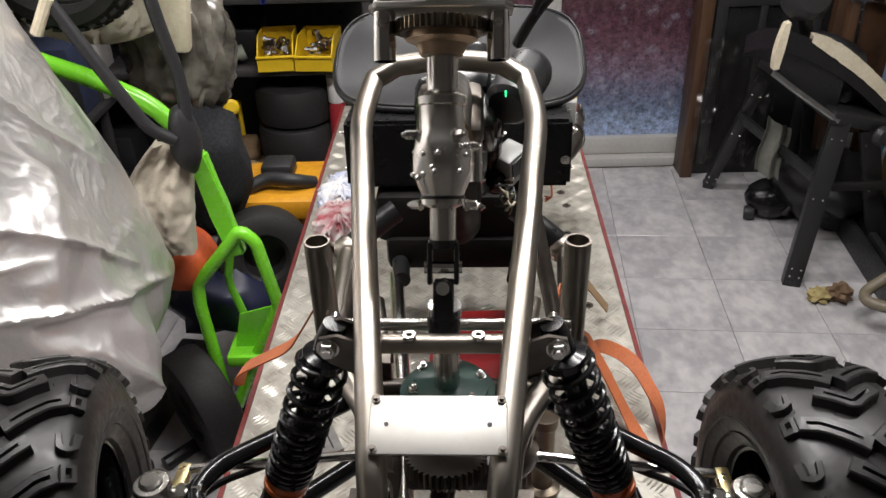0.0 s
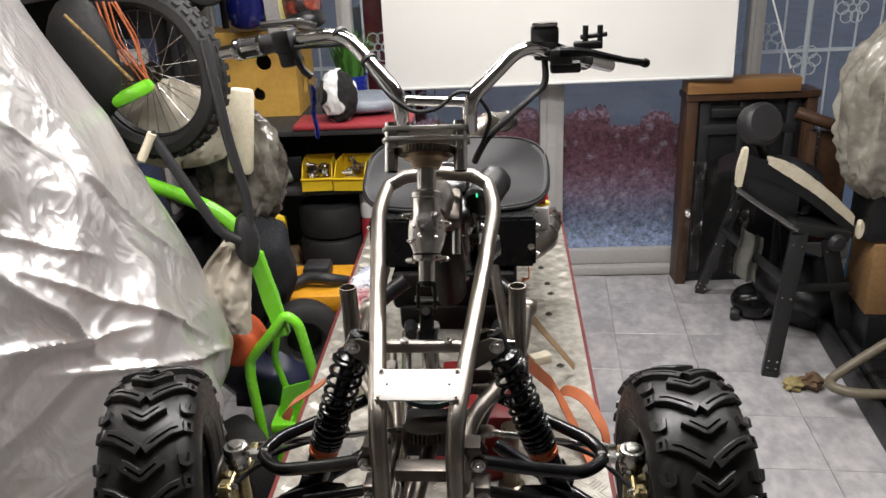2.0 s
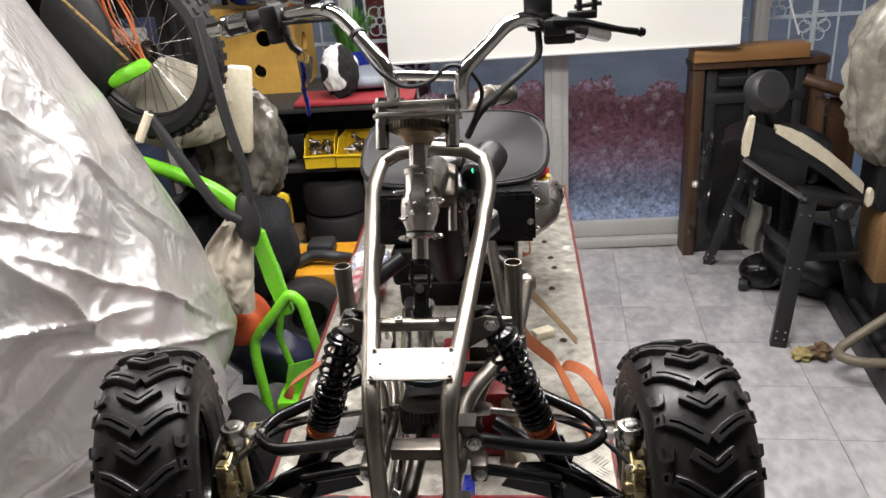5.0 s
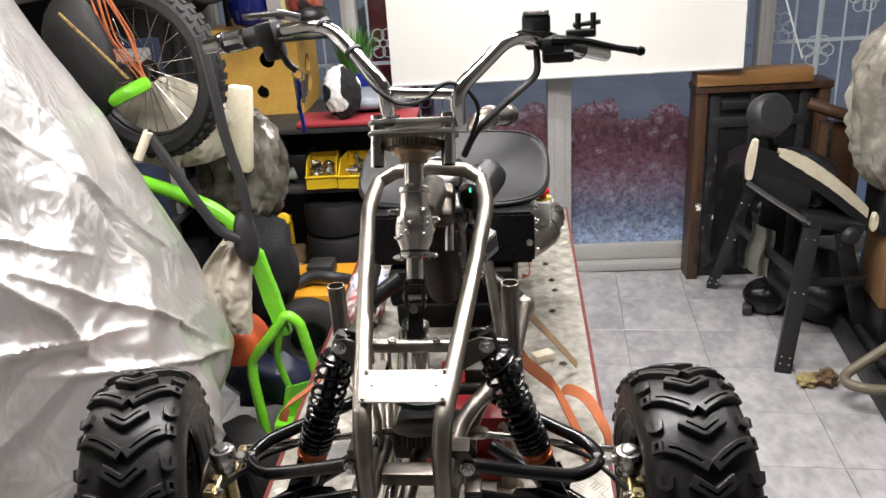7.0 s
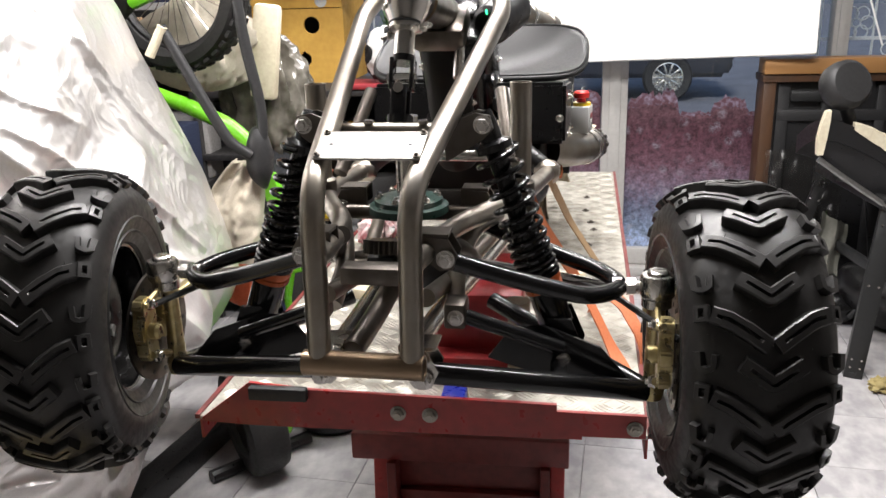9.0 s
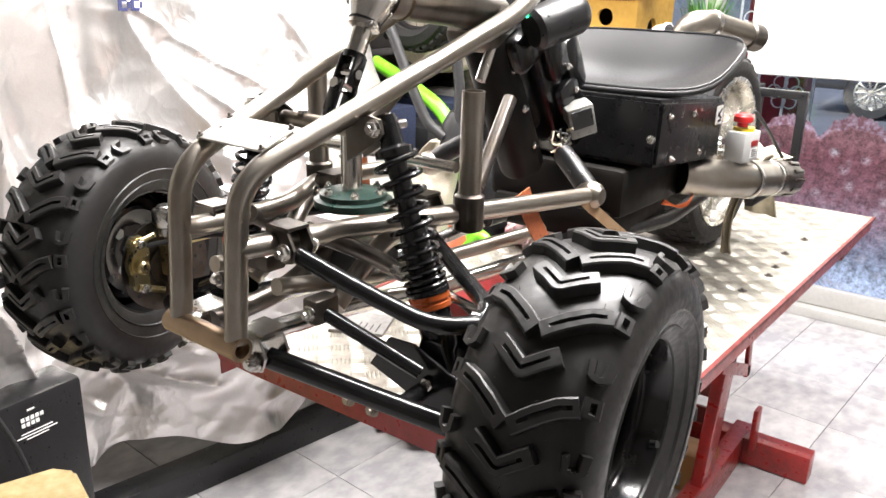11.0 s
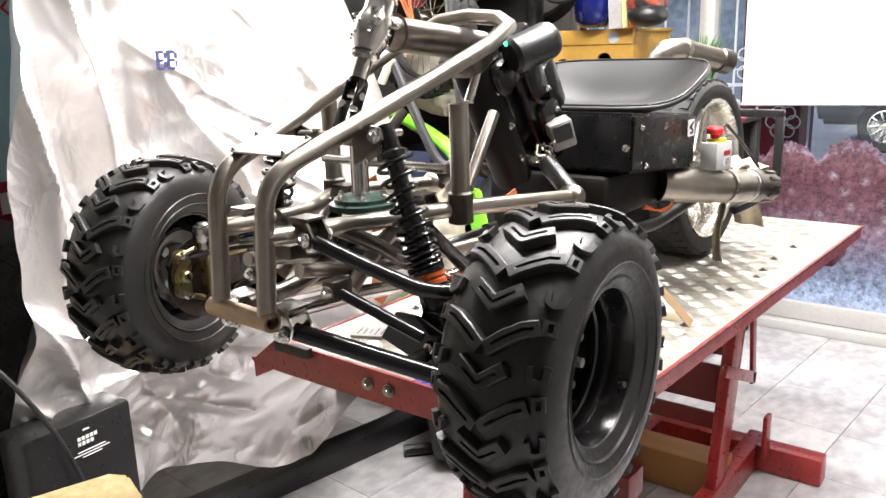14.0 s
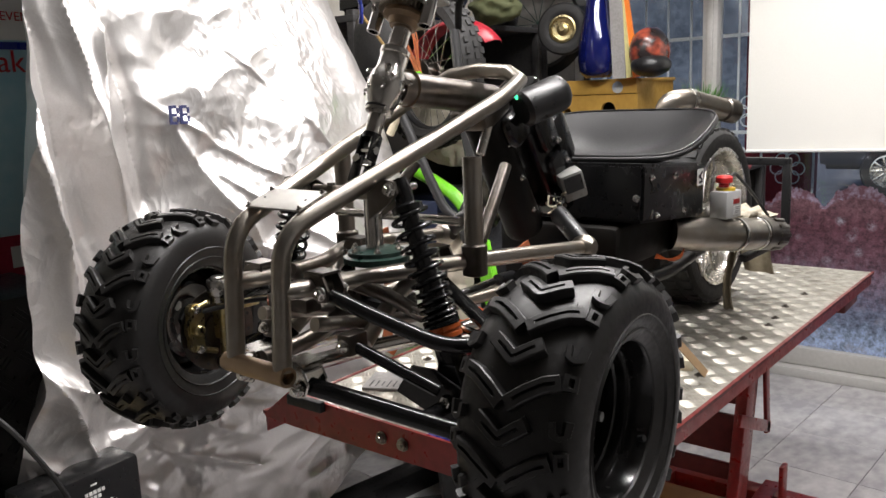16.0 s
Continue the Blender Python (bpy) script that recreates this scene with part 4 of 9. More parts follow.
    # knuckle with brake disc and caliper
    bm = lathe(B(), [(0, -0.075), (0.012, -0.073), (0.0145, -0.06), (0.011, -0.045), (0.0105, 0.04), (0.014, 0.05), (0.012, 0.062), (0, 0.064)], Matrix.Translation((s * 0.302, 0.004, 0.962)), 16)
    box(bm, (s * 0.320, 0.004, 0.965), (0.030, 0.022, 0.050), None, 0.006)
    box(bm, (s * 0.296, 0.040, 0.995), (0.016, 0.060, 0.014), None, 0.004)
    kn = tpart("knuckle", bm, GOLD, "yellow-zinc steering knuckle")
    bm = lathe(B(), [(0.028, -0.0018), (0.072, -0.0018), (0.072, 0.0018), (0.028, 0.0018), (0.028, -0.0018)], pose(s * 0.324, 0.004, 0.955, 0, 90, 0), 32)
    lathe(bm, [(0, -0.004), (0.03, -0.004), (0.03, 0.004), (0, 0.004)], pose(s * 0.322, 0.004, 0.955, 0, 90, 0), 20)
    disc = tpart("brake_disc", bm, DARKSTEEL, "drilled dark brake disc", kn)
    for k in range(14):
        for r0 in (0.050, 0.062):
            a = k * 0.4488 + (0.22 if r0 > 0.06 else 0)
            tpart("drill_hole", lathe(B(), [(0, 0), (0.0032, 0), (0.0032, 0.0006), (0, 0.0006)], pose(s * 0.3217, 0.004 + r0 * math.cos(a), 0.955 + r0 * math.sin(a), 0, -90 * s, 0), 8), PLASTIC, "", disc, 0)
    tpart("ball_joint_cap", lathe(B(), [(0, -0.01), (0.017, -0.01), (0.017, 0.006), (0.012, 0.012), (0, 0.013)], Matrix.Translation((s * 0.301, -0.002, 1.018)), 18), BRIGHT, "bright ball joint cap", kn)
    out = [(-0.012, -0.040), (0.006, -0.044), (0.012, -0.030), (0.006, -0.018), (0.012, -0.004), (0.010, 0.012), (0.014, 0.026), (0.008, 0.040), (-0.010, 0.040), (-0.017, 0.030), (-0.010, 0.018), (-0.020, 0.006), (-0.019, -0.012), (-0.011, -0.020), (-0.018, -0.030)]
    bm = slab(B(), out, 0.016, Matrix.Translation((s * 0.308 - 0.008, -0.048, 0.972)) @ Matrix(((0, 0, 1, 0), (1, 0, 0, 0), (0, 1, 0, 0), (0, 0, 0, 1))))
    bmesh.ops.bevel(bm, geom=bm.edges[:], offset=0.0025, segments=2, affect="EDGES")
    lathe(bm, [(0, 0), (0.010, 0), (0.010, 0.010), (0.007, 0.013), (0, 0.013)], pose(s * 0.300, -0.052, 0.970, 0, -90 * s, 0), 14)
    rod(bm, (s * 0.300, -0.058, 1.004), (s * 0.300, -0.025, 1.012), 0.004, 8)
    rod(bm, (s * 0.300, -0.058, 0.940), (s * 0.300, -0.018, 0.925), 0.005, 8)
    for zz in (0.936, 1.004):
        tpart("caliper_bolt", bolt(B(), (s * 0.299, -0.050, zz), (-s, 0, 0), 0.006, 0.007), BRIGHT, "", kn)
    tpart("caliper", bm, GOLD, "yellow-zinc brake caliper", kn)
    rod_bm = tube(B(), [(s * 0.322, -0.055, 0.99), (s * 0.295, -0.03, 1.0), (s * 0.25, 0.03, 1.01), (s * 0.14, 0.08, 1.02)], 0.004, 8, 0.02)
    tpart("brake_hose", rod_bm, PLASTIC, "", kn)

for s in (-1, 1):
    tpart("inner_brace", tube(B(), [(s * 0.050, -0.050, 1.098), (s * 0.080, 0.010, 1.066), (s * 0.088, 0.075, 1.020)], 0.0105, 14, 0.03), DARKSTEEL)
    tpart("welded_elbow", tube(B(), [(s * 0.108, 0.105, 1.084), (s * 0.082, 0.060, 1.078), (s * 0.068, 0.020, 1.040), (s * 0.074, -0.030, 1.005)], 0.0115, 14, 0.03), STEEL)
tpart("link_tube", tube(B(), [(0.004, 0.030, 1.048), (-0.014, -0.030, 1.004), (-0.022, -0.128, 0.992)], 0.0125, 14, 0.04), DARKSTEEL, "dark curved link tube")
tpart("steering_box", box(B(), (0.006, 0.062, 1.028), (0.105, 0.080, 0.042), None, 0.008), SATIN, "black steering box")
tpart("cross_member", box(B(), (0.0, -0.086, 1.066), (0.080, 0.028, 0.020), None, 0.003), DARKSTEEL)

# ---------- knobbly front wheels ----------
RT = 0.170
PROFILE = [(0.050, 0.087), (0.058, 0.090), (0.064, 0.099), (0.0715, 0.115), (0.0735, 0.128), (0.071, 0.143), (0.0655, 0.154), (0.056, 0.1615), (0.040, 0.1665), (0.020, 0.1693), (0.0, 0.170)]


def carcass_r(v):
    v = abs(v)
    for (x1, r1), (x0, r0) in zip(PROFILE[4:], PROFILE[5:]):
        if x0 <= v <= x1:
            return r0 + (r1 - r0) * (v - x0) / (x1 - x0)
    return 0.128


def on_tyre(s_, v, h):
    """A point of the tread: s_ metres round, v across, h above the carcass, raised along the local normal."""
    e = 0.003
    r = carcass_r(v)
    slope = (carcass_r(v + e) - carcass_r(v - e)) / (2 * e) if abs(v) < 0.07 else -math.copysign(3.0, v)
    nx, nr = -slope / math.hypot(1, slope), 1 / math.hypot(1, slope)
    rr, xx, a = r + nr * h, v + nx * h, s_ / RT
    return Vector((xx, -rr * math.cos(a), rr * math.sin(a)))


def lug(bm, line, w, h=0.0085, slot=0.0, taper=0.84, cut=0.085):
    """A tread bar along a line of (s, v), w wide, with sloping flanks and, if wanted, a closed slot along its crown."""
    n = len(line)
    rows = []
    for i, (s_, v) in enumerate(line):
        s0, v0 = line[max(i - 1, 0)]
        s1, v1 = line[min(i + 1, n - 1)]
        ln = math.hypot(s1 - s0, v1 - v0) or 1
        ps, pv = -(v1 - v0) / ln, (s1 - s0) / ln
        k = slot if 1 < i < n - 2 else 0.0
        offs = [(-0.54, -0.003), (-0.5 * taper - 0.03, h - 0.0015), (-0.5 * taper + 0.05, h), (-cut - 0.02, h), (-cut, h - k), (cut, h - k), (cut + 0.02, h), (0.5 * taper - 0.05, h), (0.5 * taper + 0.03, h - 0.0015), (0.54, -0.003)]
        rows.append([bm.verts.new(on_tyre(s_ + ps * w * o, v + pv * w * o, hh)) for o, hh in offs])
    for a, b in zip(rows, rows[1:]):
        for j in range(9):
            bm.faces.new((a[j], a[j + 1], b[j + 1], b[j]))
    bm.faces.new(rows[0])
    bm.faces.new(rows[-1])


def lerp_line(pts, n):
    out = []
    for (s0, v0), (s1, v1) in zip(pts, pts[1:]):
        out += [(s0 + (s1 - s0) * i / n, v0 + (v1 - v0) * i / n) for i in range(n)]
    return out + [pts[-1]]


def knobbly_tyre():
    bm = B()
    prof = [(r, x) for x, r in PROFILE] + [(r, -x) for x, r in reversed(PROFILE[:-1])]
    lathe(bm, prof, Matrix.Rotation(radians(90), 4, "Y"), 72)
    count = 14
    pitch = 6.283185 * RT / count
    for k in range(count):
        s0 = k * pitch
        for e in (-1, 1):
            # long curved bar from the middle to the shoulder
            lug(bm, lerp_line([(s0 - 0.010, e * 0.003), (s0 + 0.004, e * 0.022), (s0 + 0.014, e * 0.038), (s0 + 0.019, e * 0.0515)], 3), 0.0175, 0.0105, 0.007)
            # square shoulder knob at its end, and a horseshoe knob in the gap
            lug(bm, lerp_line([(s0 + 0.013, e * 0.0590), (s0 + 0.029, e * 0.0585)], 5), 0.0120, 0.0078, 0.005, 0.84, 0.14)
            g = s0 + 0.5 * pitch + 0.014
            lug(bm, lerp_line([(g + 0.006, e * 0.0500), (g - 0.006, e * 0.0515), (g - 0.009, e * 0.0565), (g - 0.006, e * 0.0615), (g + 0.008, e * 0.0625)], 2), 0.0062, 0.0080)
        # short arrowhead between the bars
        g = s0 + 0.5 * pitch - 0.004
        lug(bm, lerp_line([(g + 0.017, -0.0270), (g, -0.0012), (g, 0.0012), (g + 0.017, 0.0270)], 4), 0.0165, 0.0112, 0.0065)
    rng = random.Random(5)
    for k in range(150):
        a, v = rng.uniform(0, 6.283), rng.uniform(-0.062, 0.062)
        p, q = on_tyre(a * RT, v, 0.007), on_tyre(a * RT + rng.uniform(-0.003, 0.003), v + rng.uniform(-0.002, 0.002), 0.0135)
        t = Vector((0.0004, 0, 0))
        f = [bm.verts.new(p - t), bm.verts.new(p + t), bm.verts.new(q)]
        bm.faces.new(f)
    for e in (-1, 1):
        for r0 in (0.104, 0.120):
            x = 0.0672 if r0 < 0.11 else 0.0725
            lathe(bm, [(r0 - 0.002, e * (x - 0.002)), (r0, e * (x + 0.0015)), (r0 + 0.002, e * (x - 0.001))], Matrix.Rotation(radians(90), 4, "Y"), 64)
    return bm


def steel_rim():
    """Dished steel rim; the outer side looks to +x."""
    bm = lathe(B(), [(0.074, -0.052), (0.080, -0.054), (0.081, -0.050), (0.075, -0.046), (0.072, -0.03), (0.074, 0.012), (0.079, 0.040), (0.081, 0.049), (0.085, 0.052), (0.0845, 0.0555), (0.0815, 0.0575), (0.0780, 0.0565), (0.0755, 0.052), (0.0745, 0.030), (0.0735, 0.027), (0.0690, 0.025), (0.0680, 0.021), (0.0678, 0.014), (0.0645, 0.012), (0.0637, 0.008), (0.0634, 0.001), (0.0660, -0.001), (0.0655, -0.006), (0.0640, -0.010), (0.0580, -0.012), (0.0565, -0.016), (0.055, -0.022), (0.050, -0.024), (0.034, -0.020), (0.030, -0.016), (0.0, -0.016)], Matrix.Rotation(radians(90), 4, "Y"), 56)
    return bm


tyre_ob = tpart("front_wheel", knobbly_tyre(), RUBBER, "knobbly black quad tyre on a black steel rim")
tyre_ob.location, tyre_ob.rotation_euler, tyre_ob.scale = (0.381, 0.016, 0.960), (0, 0, radians(5)), (1.0, 1.035, 1.035)
rim_ob = tpart("rim", steel_rim(), mat("rim_black", (0.005, 0.005, 0.0055), 0.20, 0.0, (0.010, 0.009, 0.008), 0.3, 50, 0.04, 10, 0.1), "glossy black dished steel rim", tyre_ob)
bm = B()
for k in range(4):
    a = k * 1.5708 + 0.4
    p = Vector((-0.013, 0.040 * math.cos(a), 0.040 * math.sin(a)))
    lathe(bm, [(0, -0.008), (0.0085, -0.008), (0.0085, 0.008), (0.0055, 0.010), (0.005, 0.024), (0, 0.024)], frame_to(p, (1, 0, 0)), 6)
lathe(bm, [(0.0, 0.030), (0.006, 0.030), (0.007, 0.018), (0.0145, 0.017), (0.0145, 0.002), (0.019, 0.001), (0.019, -0.006), (0.022, -0.022), (0.0, -0.022)], Matrix.Rotation(radians(90), 4, "Y"), 6)
nut_ob = tpart("wheel_nut", bm, mat("zinc_nut", (0.34, 0.34, 0.33), 0.4, 0.8), "bright wheel nuts and axle nut", tyre_ob)
bm = B()
tube(bm, [(0.05, 0.06, -0.045), (0.058, 0.058, -0.042)], 0.004, 8)
tpart("valve_stem", bm, PLASTIC, "", tyre_ob)
rim_ob.scale = (1, 1.15, 1.15)
left = tyre_ob.copy()
scene.collection.objects.link(left)
left.location, left.rotation_euler, left.scale = (-0.418, -0.004, 0.962), (0.35, 0, radians(14)), (0.98, 1.08, 1.08)
for src in (rim_ob, nut_ob):
    o = src.copy()
    scene.collection.objects.link(o)
    o.parent = left
    o.scale = (-src.scale.x, src.scale.y, src.scale.z)

# ---------- steering head, universal joint, gear ----------
AX = Vector((0, 0.445, 0.895)).normalized()


def on_axis(t):
    """Along the steering axis, t metres up from the universal joint."""
    return Vector((0.0, 0.058, 1.235)) + AX * t


m0 = frame_to(on_axis(0), AX)
bm = lathe(B(), [(0.0, 0.050), (0.0125, 0.050), (0.0125, 0.082), (0.0165, 0.084), (0.0205, 0.0855), (0.0205, 0.0905), (0.0175, 0.091), (0.0175, 0.0935), (0.0205, 0.094), (0.021, 0.097), (0.0258, 0.108), (0.028, 0.119), (0.028, 0.133), (0.0255, 0.146), (0.0214, 0.154), (0.0208, 0.1765), (0.0228, 0.178), (0.0228, 0.185), (0.0205, 0.187), (0.016, 0.189), (0.0147, 0.192), (0.0147, 0.252), (0.0, 0.252)], m0, 34)
head = tpart("steering_head", bm, BRIGHT, "machined bright steel head tube")
bm = B()
for a, t in ((0.3, 0.150), (2.2, 0.150), (3.6, 0.140), (5.3, 0.145), (-0.5, 0.085), (2.7, 0.085)):
    d = m0.to_3x3() @ Vector((math.cos(a), math.sin(a), 0))
    bolt(bm, on_axis(t) + d * 0.024, d, 0.0045, 0.012)
tpart("set_screw", bm, BRIGHT, "", head)
rng = random.Random(31)
for k in range(16):
    a, t = rng.uniform(0, 6.283), rng.uniform(0.110, 0.140)
    tpart("weld_blob", blob(B(), m0 @ Vector((0.027 * math.cos(a), 0.027 * math.sin(a), t)), (0.0034, 0.0034, 0.003), 0.3, 5, 2, k), BRIGHT, "", head, 60)
for t in (0.0920, 0.1555):
    tpart("groove_ring", lathe(B(), [(0.0172, t - 0.0012), (0.0212, t - 0.0012), (0.0212, t + 0.0012), (0.0172, t + 0.0012)], m0, 30), SATIN, "", head)
bm = lathe(B(), [(0, 0.044), (0.0135, 0.044), (0.0145, 0.052), (0, 0.052)], m0, 18)
for e in (-1, 1):
    box(bm, (e * 0.0125, 0, 0.030), (0.005, 0.019, 0.040), m0, 0.002)
    box(bm, (0, e * 0.0125, -0.006), (0.019, 0.005, 0.040), m0, 0.002)
lathe(bm, [(0, -0.040), (0.015, -0.040), (0.016, -0.022), (0, -0.022)], m0, 18)
uj = tpart("universal_joint", bm, BLACK, "black steel universal joint")
bm = rod(B(), m0 @ Vector((-0.018, 0, 0.026)), m0 @ Vector((0.018, 0, 0.026)), 0.006, 10)
rod(bm, m0 @ Vector((0, -0.019, 0.008)), m0 @ Vector((0, 0.019, 0.008)), 0.0065, 10)
tpart("cross_pin", bm, CHROME, "", uj)
st = tpart("steering_shaft", lathe(B(), [(0, 0), (0.0135, 0), (0.0135, 0.115), (0.0165, 0.117), (0.0165, 0.128), (0, 0.128)], Matrix.Translation((0, 0.073, 1.085)), 20), BRIGHT)
bm = lathe(B(), [(0, 0), (0.040, 0), (0.050, 0.003), (0.050, 0.012), (0.043, 0.014), (0.043, 0.020), (0.030, 0.024), (0, 0.024)], Matrix.Translation((0, 0.076, 1.090)), 30)
fl = tpart("bearing_flange", bm, DKGREEN, "dark green cast bearing flange")
bm = B()
for k in range(6):
    a = k * 1.047 + 0.3
    bolt(bm, (0.036 * math.cos(a), 0.076 + 0.036 * math.sin(a), 1.111), (0, 0, 1), 0.005, 0.005)
tpart("flange_bolt", bm, BRIGHT, "", fl)


def gear(bm, m, r, h, teeth, depth):
    out = []
    for k in range(teeth * 4):
        a = 6.28319 * k / (teeth * 4)
        q = r if k % 4 in (0, 1) else r - depth
        out.append((q * math.cos(a), q * math.sin(a)))
    slab(bm, out, h, m)
    return bm


tpart("steering_gear", gear(B(), pose(0, 0.005, 1.060, -14, 0, 0), 0.041, 0.016, 36, 0.004), DARKSTEEL, "dark toothed steering wheel gear", smooth=20)
mg = frame_to(on_axis(0.243), AX)
tg = tpart("top_gear", gear(B(), mg, 0.043, 0.011, 44, 0.0045), BRASS, "brass-coloured toothed gear", smooth=20)
tpart("gear_hub", lathe(B(), [(0, -0.02), (0.02, -0.02), (0.028, -0.002), (0.034, 0.0), (0.034, -0.006), (0.02, -0.012)], mg, 24), BROWNSTEEL, "", tg)
mp = frame_to(on_axis(0.262), AX)
mp = mp @ Matrix.Rotation(0, 4, "Z")
xs = Vector((1, 0, 0))
ys = AX.cross(xs).normalized()
mp = Matrix.Translation(on_axis(0.262)) @ Matrix((xs, ys, AX)).transposed().to_4x4()
for t in (0.0, 0.016):
    bm = slab(B(), [(-0.066, -0.012), (-0.058, -0.026), (0.058, -0.026), (0.066, -0.012), (0.066, 0.018), (-0.066, 0.018)], 0.006, mp @ Matrix.Translation((0, 0, t)))
    bmesh.ops.bevel(bm, geom=bm.edges[:], offset=0.0012, segments=1, affect="EDGES")
    tpart("yoke_plate", bm, PLATE, "bright flat steel yoke plate", smooth=30)
for e in (-1, 1):
    bm = tube(B(), [mp @ Vector((e * 0.052, -0.008, 0.03)), mp @ Vector((e * 0.052, -0.008, -0.045))], 0.0105, 16, hollow=0.003)
    lg = tpart("yoke_leg", bm, CHROME, "short chromed tube")
    tpart("leg_screw", bolt(B(), mp @ Vector((e * 0.052, -0.018, -0.012)), mp.to_3x3() @ Vector((0, -1, 0)), 0.004, 0.004), BRIGHT, "", lg)
bm = B()
for x in (-0.048, -0.02, 0.02, 0.048):
    bolt(bm, mp @ Vector((x, -0.014, 0.022)), AX, 0.0045, 0.004)
tpart("yoke_bolt", bm, BRIGHT)
# handlebar
HB = [(-0.328, 0.322, 1.595), (-0.195, 0.285, 1.618), (-0.112, 0.255, 1.626), (-0.024, 0.165, 1.545), (-0.024, 0.180, 1.490)]
HR = [(0.078, 0.178, 1.486), (0.078, 0.165, 1.535), (0.160, 0.262, 1.596), (0.212, 0.315, 1.576), (0.324, 0.43, 1.532)]


def unturn(p):
    """From the room into the trike's own frame."""
    c, s_ = math.cos(radians(2.18)), math.sin(radians(2.18))
    x, y = p[0] - 0.004, p[1]
    return Vector((x * c - y * s_, x * s_ + y * c, p[2]))


HB, HR = [unturn(p) for p in HB], [unturn(p) for p in HR]
hb = tpart("handlebar", tube(tube(B(), HB, 0.0112, 16, 0.035), HR, 0.0112, 16, 0.035), CHROME, "chromed high-rise handlebar")
tpart("handlebar_brace", rod(B(), HB[4] + Vector((0, 0, 0.045)), HR[0] + Vector((0, 0, 0.042)), 0.0075), CHROME, "", hb)
dl = (HB[0] - HB[1]).normalized()
ml = frame_to(HB[1] + dl * 0.02, dl)
gp = tpart("grip", lathe(B(), [(0, 0), (0.0165, 0), (0.0165, 0.014), (0.0155, 0.016), (0.0155, 0.074), (0.0168, 0.075), (0.0168, 0.082), (0, 0.082)], ml, 20), PLASTIC, "black rubber grip")
tpart("grip_sleeve", lathe(B(), [(0.0172, 0.040), (0.0172, 0.046), (0.0158, 0.047)], ml, 20), CHROME, "", gp)
for k in range(5):
    a = k * 1.2566
    box_m = ml @ Matrix.Rotation(a, 4, "Z")
    tpart("grip_inlay", box(B(), (0.0155, 0, 0.058), (0.003, 0.008, 0.034), box_m, 0.001), CHROME, "chrome inlay strip", gp, 30)
tpart("bar_end", lathe(B(), [(0.0165, 0.082), (0.0175, 0.084), (0.0175, 0.092), (0.012, 0.097), (0, 0.097)], ml, 20), CHROME, "", gp)
bm = box(B(), (0.004, 0.0, -0.004), (0.040, 0.036, 0.034), ml, 0.006)
box(bm, (0.004, -0.026, -0.004), (0.030, 0.03, 0.030), ml, 0.006)
tpart("throttle_housing", bm, PLASTIC, "black throttle and switch housing", hb)
# left lever and its perch
lv0 = HB[1] + Vector((0.01, -0.012, 0.014))
tpart("left_lever", tube(B(), [lv0 + Vector((0.03, -0.01, 0.006)), lv0 + Vector((0.0, -0.016, 0.014)), lv0 + Vector((-0.055, -0.02, 0.012))], [0.006, 0.0075, 0.0075, 0.0075, 0.0075, 0.007, 0.006, 0.0055], 10, 0.01), CHROME, "chrome-edged black lever", hb)
# keys with a blue lanyard
ky = HB[1] + Vector((0.012, -0.02, -0.048))
bm = tube(B(), [ky + Vector((-0.01, 0, 0.02)), ky, ky + Vector((0.012, 0, -0.01))], 0.006, 8)
tpart("ignition_switch", bm, PLASTIC, "", hb)
bm = tube(B(), [ky + Vector((0.012 + 0.008 * math.cos(a * 0.628), 0, -0.016 + 0.008 * math.sin(a * 0.628))) for a in range(10)], 0.0012, 6, closed=True)
for dx, dz in ((0.004, -0.05), (0.014, -0.055), (0.02, -0.045)):
    box(bm, (0, 0, 0), (0.006, 0.0015, 0.035), Matrix.Translation(ky + Vector((dx + 0.004, 0, dz + 0.012))) @ Matrix.Rotation(dx * 14 - 0.1, 4, "Y"))
tpart("key", bm, BRIGHT, "small bunch of keys", hb, 30)
bm = B()
pts = [ky + Vector((0.010 + 0.002 * math.sin(i * 0.9), 0.002 * math.cos(i), -0.024 - 0.0085 * i)) for i in range(11)]
tube(bm, pts, [0.0032 + 0.0012 * (i % 2) for i in range(11)], 8)
tpart("lanyard", bm, BLUE, "blue and black key lanyard", hb)
# right grip, master cylinder, brake lever, mirror stub
dr = (HR[4] - HR[3]).normalized()
mr = frame_to(HR[3] + dr * 0.008, dr)
gp = tpart("grip", lathe(B(), [(0, 0), (0.017, 0), (0.017, 0.012), (0.0155, 0.014), (0.0155, 0.06), (0.0168, 0.061), (0.0168, 0.084), (0.012, 0.088), (0, 0.088)], mr, 20), PLASTIC, "black rubber grip")
for k in range(5):
    tpart("grip_inlay", box(B(), (0.0158, 0, 0.066), (0.003, 0.008, 0.028), mr @ Matrix.Rotation(k * 1.2566, 4, "Z"), 0.001), CHROME, "chrome inlay strip", gp, 30)
c = HR[3]
bm = box(B(), c + Vector((-0.012, 0.0, 0.028)), (0.044, 0.032, 0.030), None, 0.005)
box(bm, c + Vector((-0.012, 0.0, 0.005)), (0.036, 0.038, 0.030), None, 0.006)
box(bm, c + Vector((0.014, -0.012, -0.004)), (0.036, 0.030, 0.026), None, 0.006)
box(bm, c + Vector((0.022, 0.004, -0.024)), (0.05, 0.026, 0.018), None, 0.005)
mc = tpart("master_cylinder", bm, PLASTIC, "black brake master cylinder")
tpart("reservoir_cap", box(B(), c + Vector((-0.012, -0.001, 0.046)), (0.040, 0.030, 0.005), None, 0.001), CHROME, "", mc, 30)
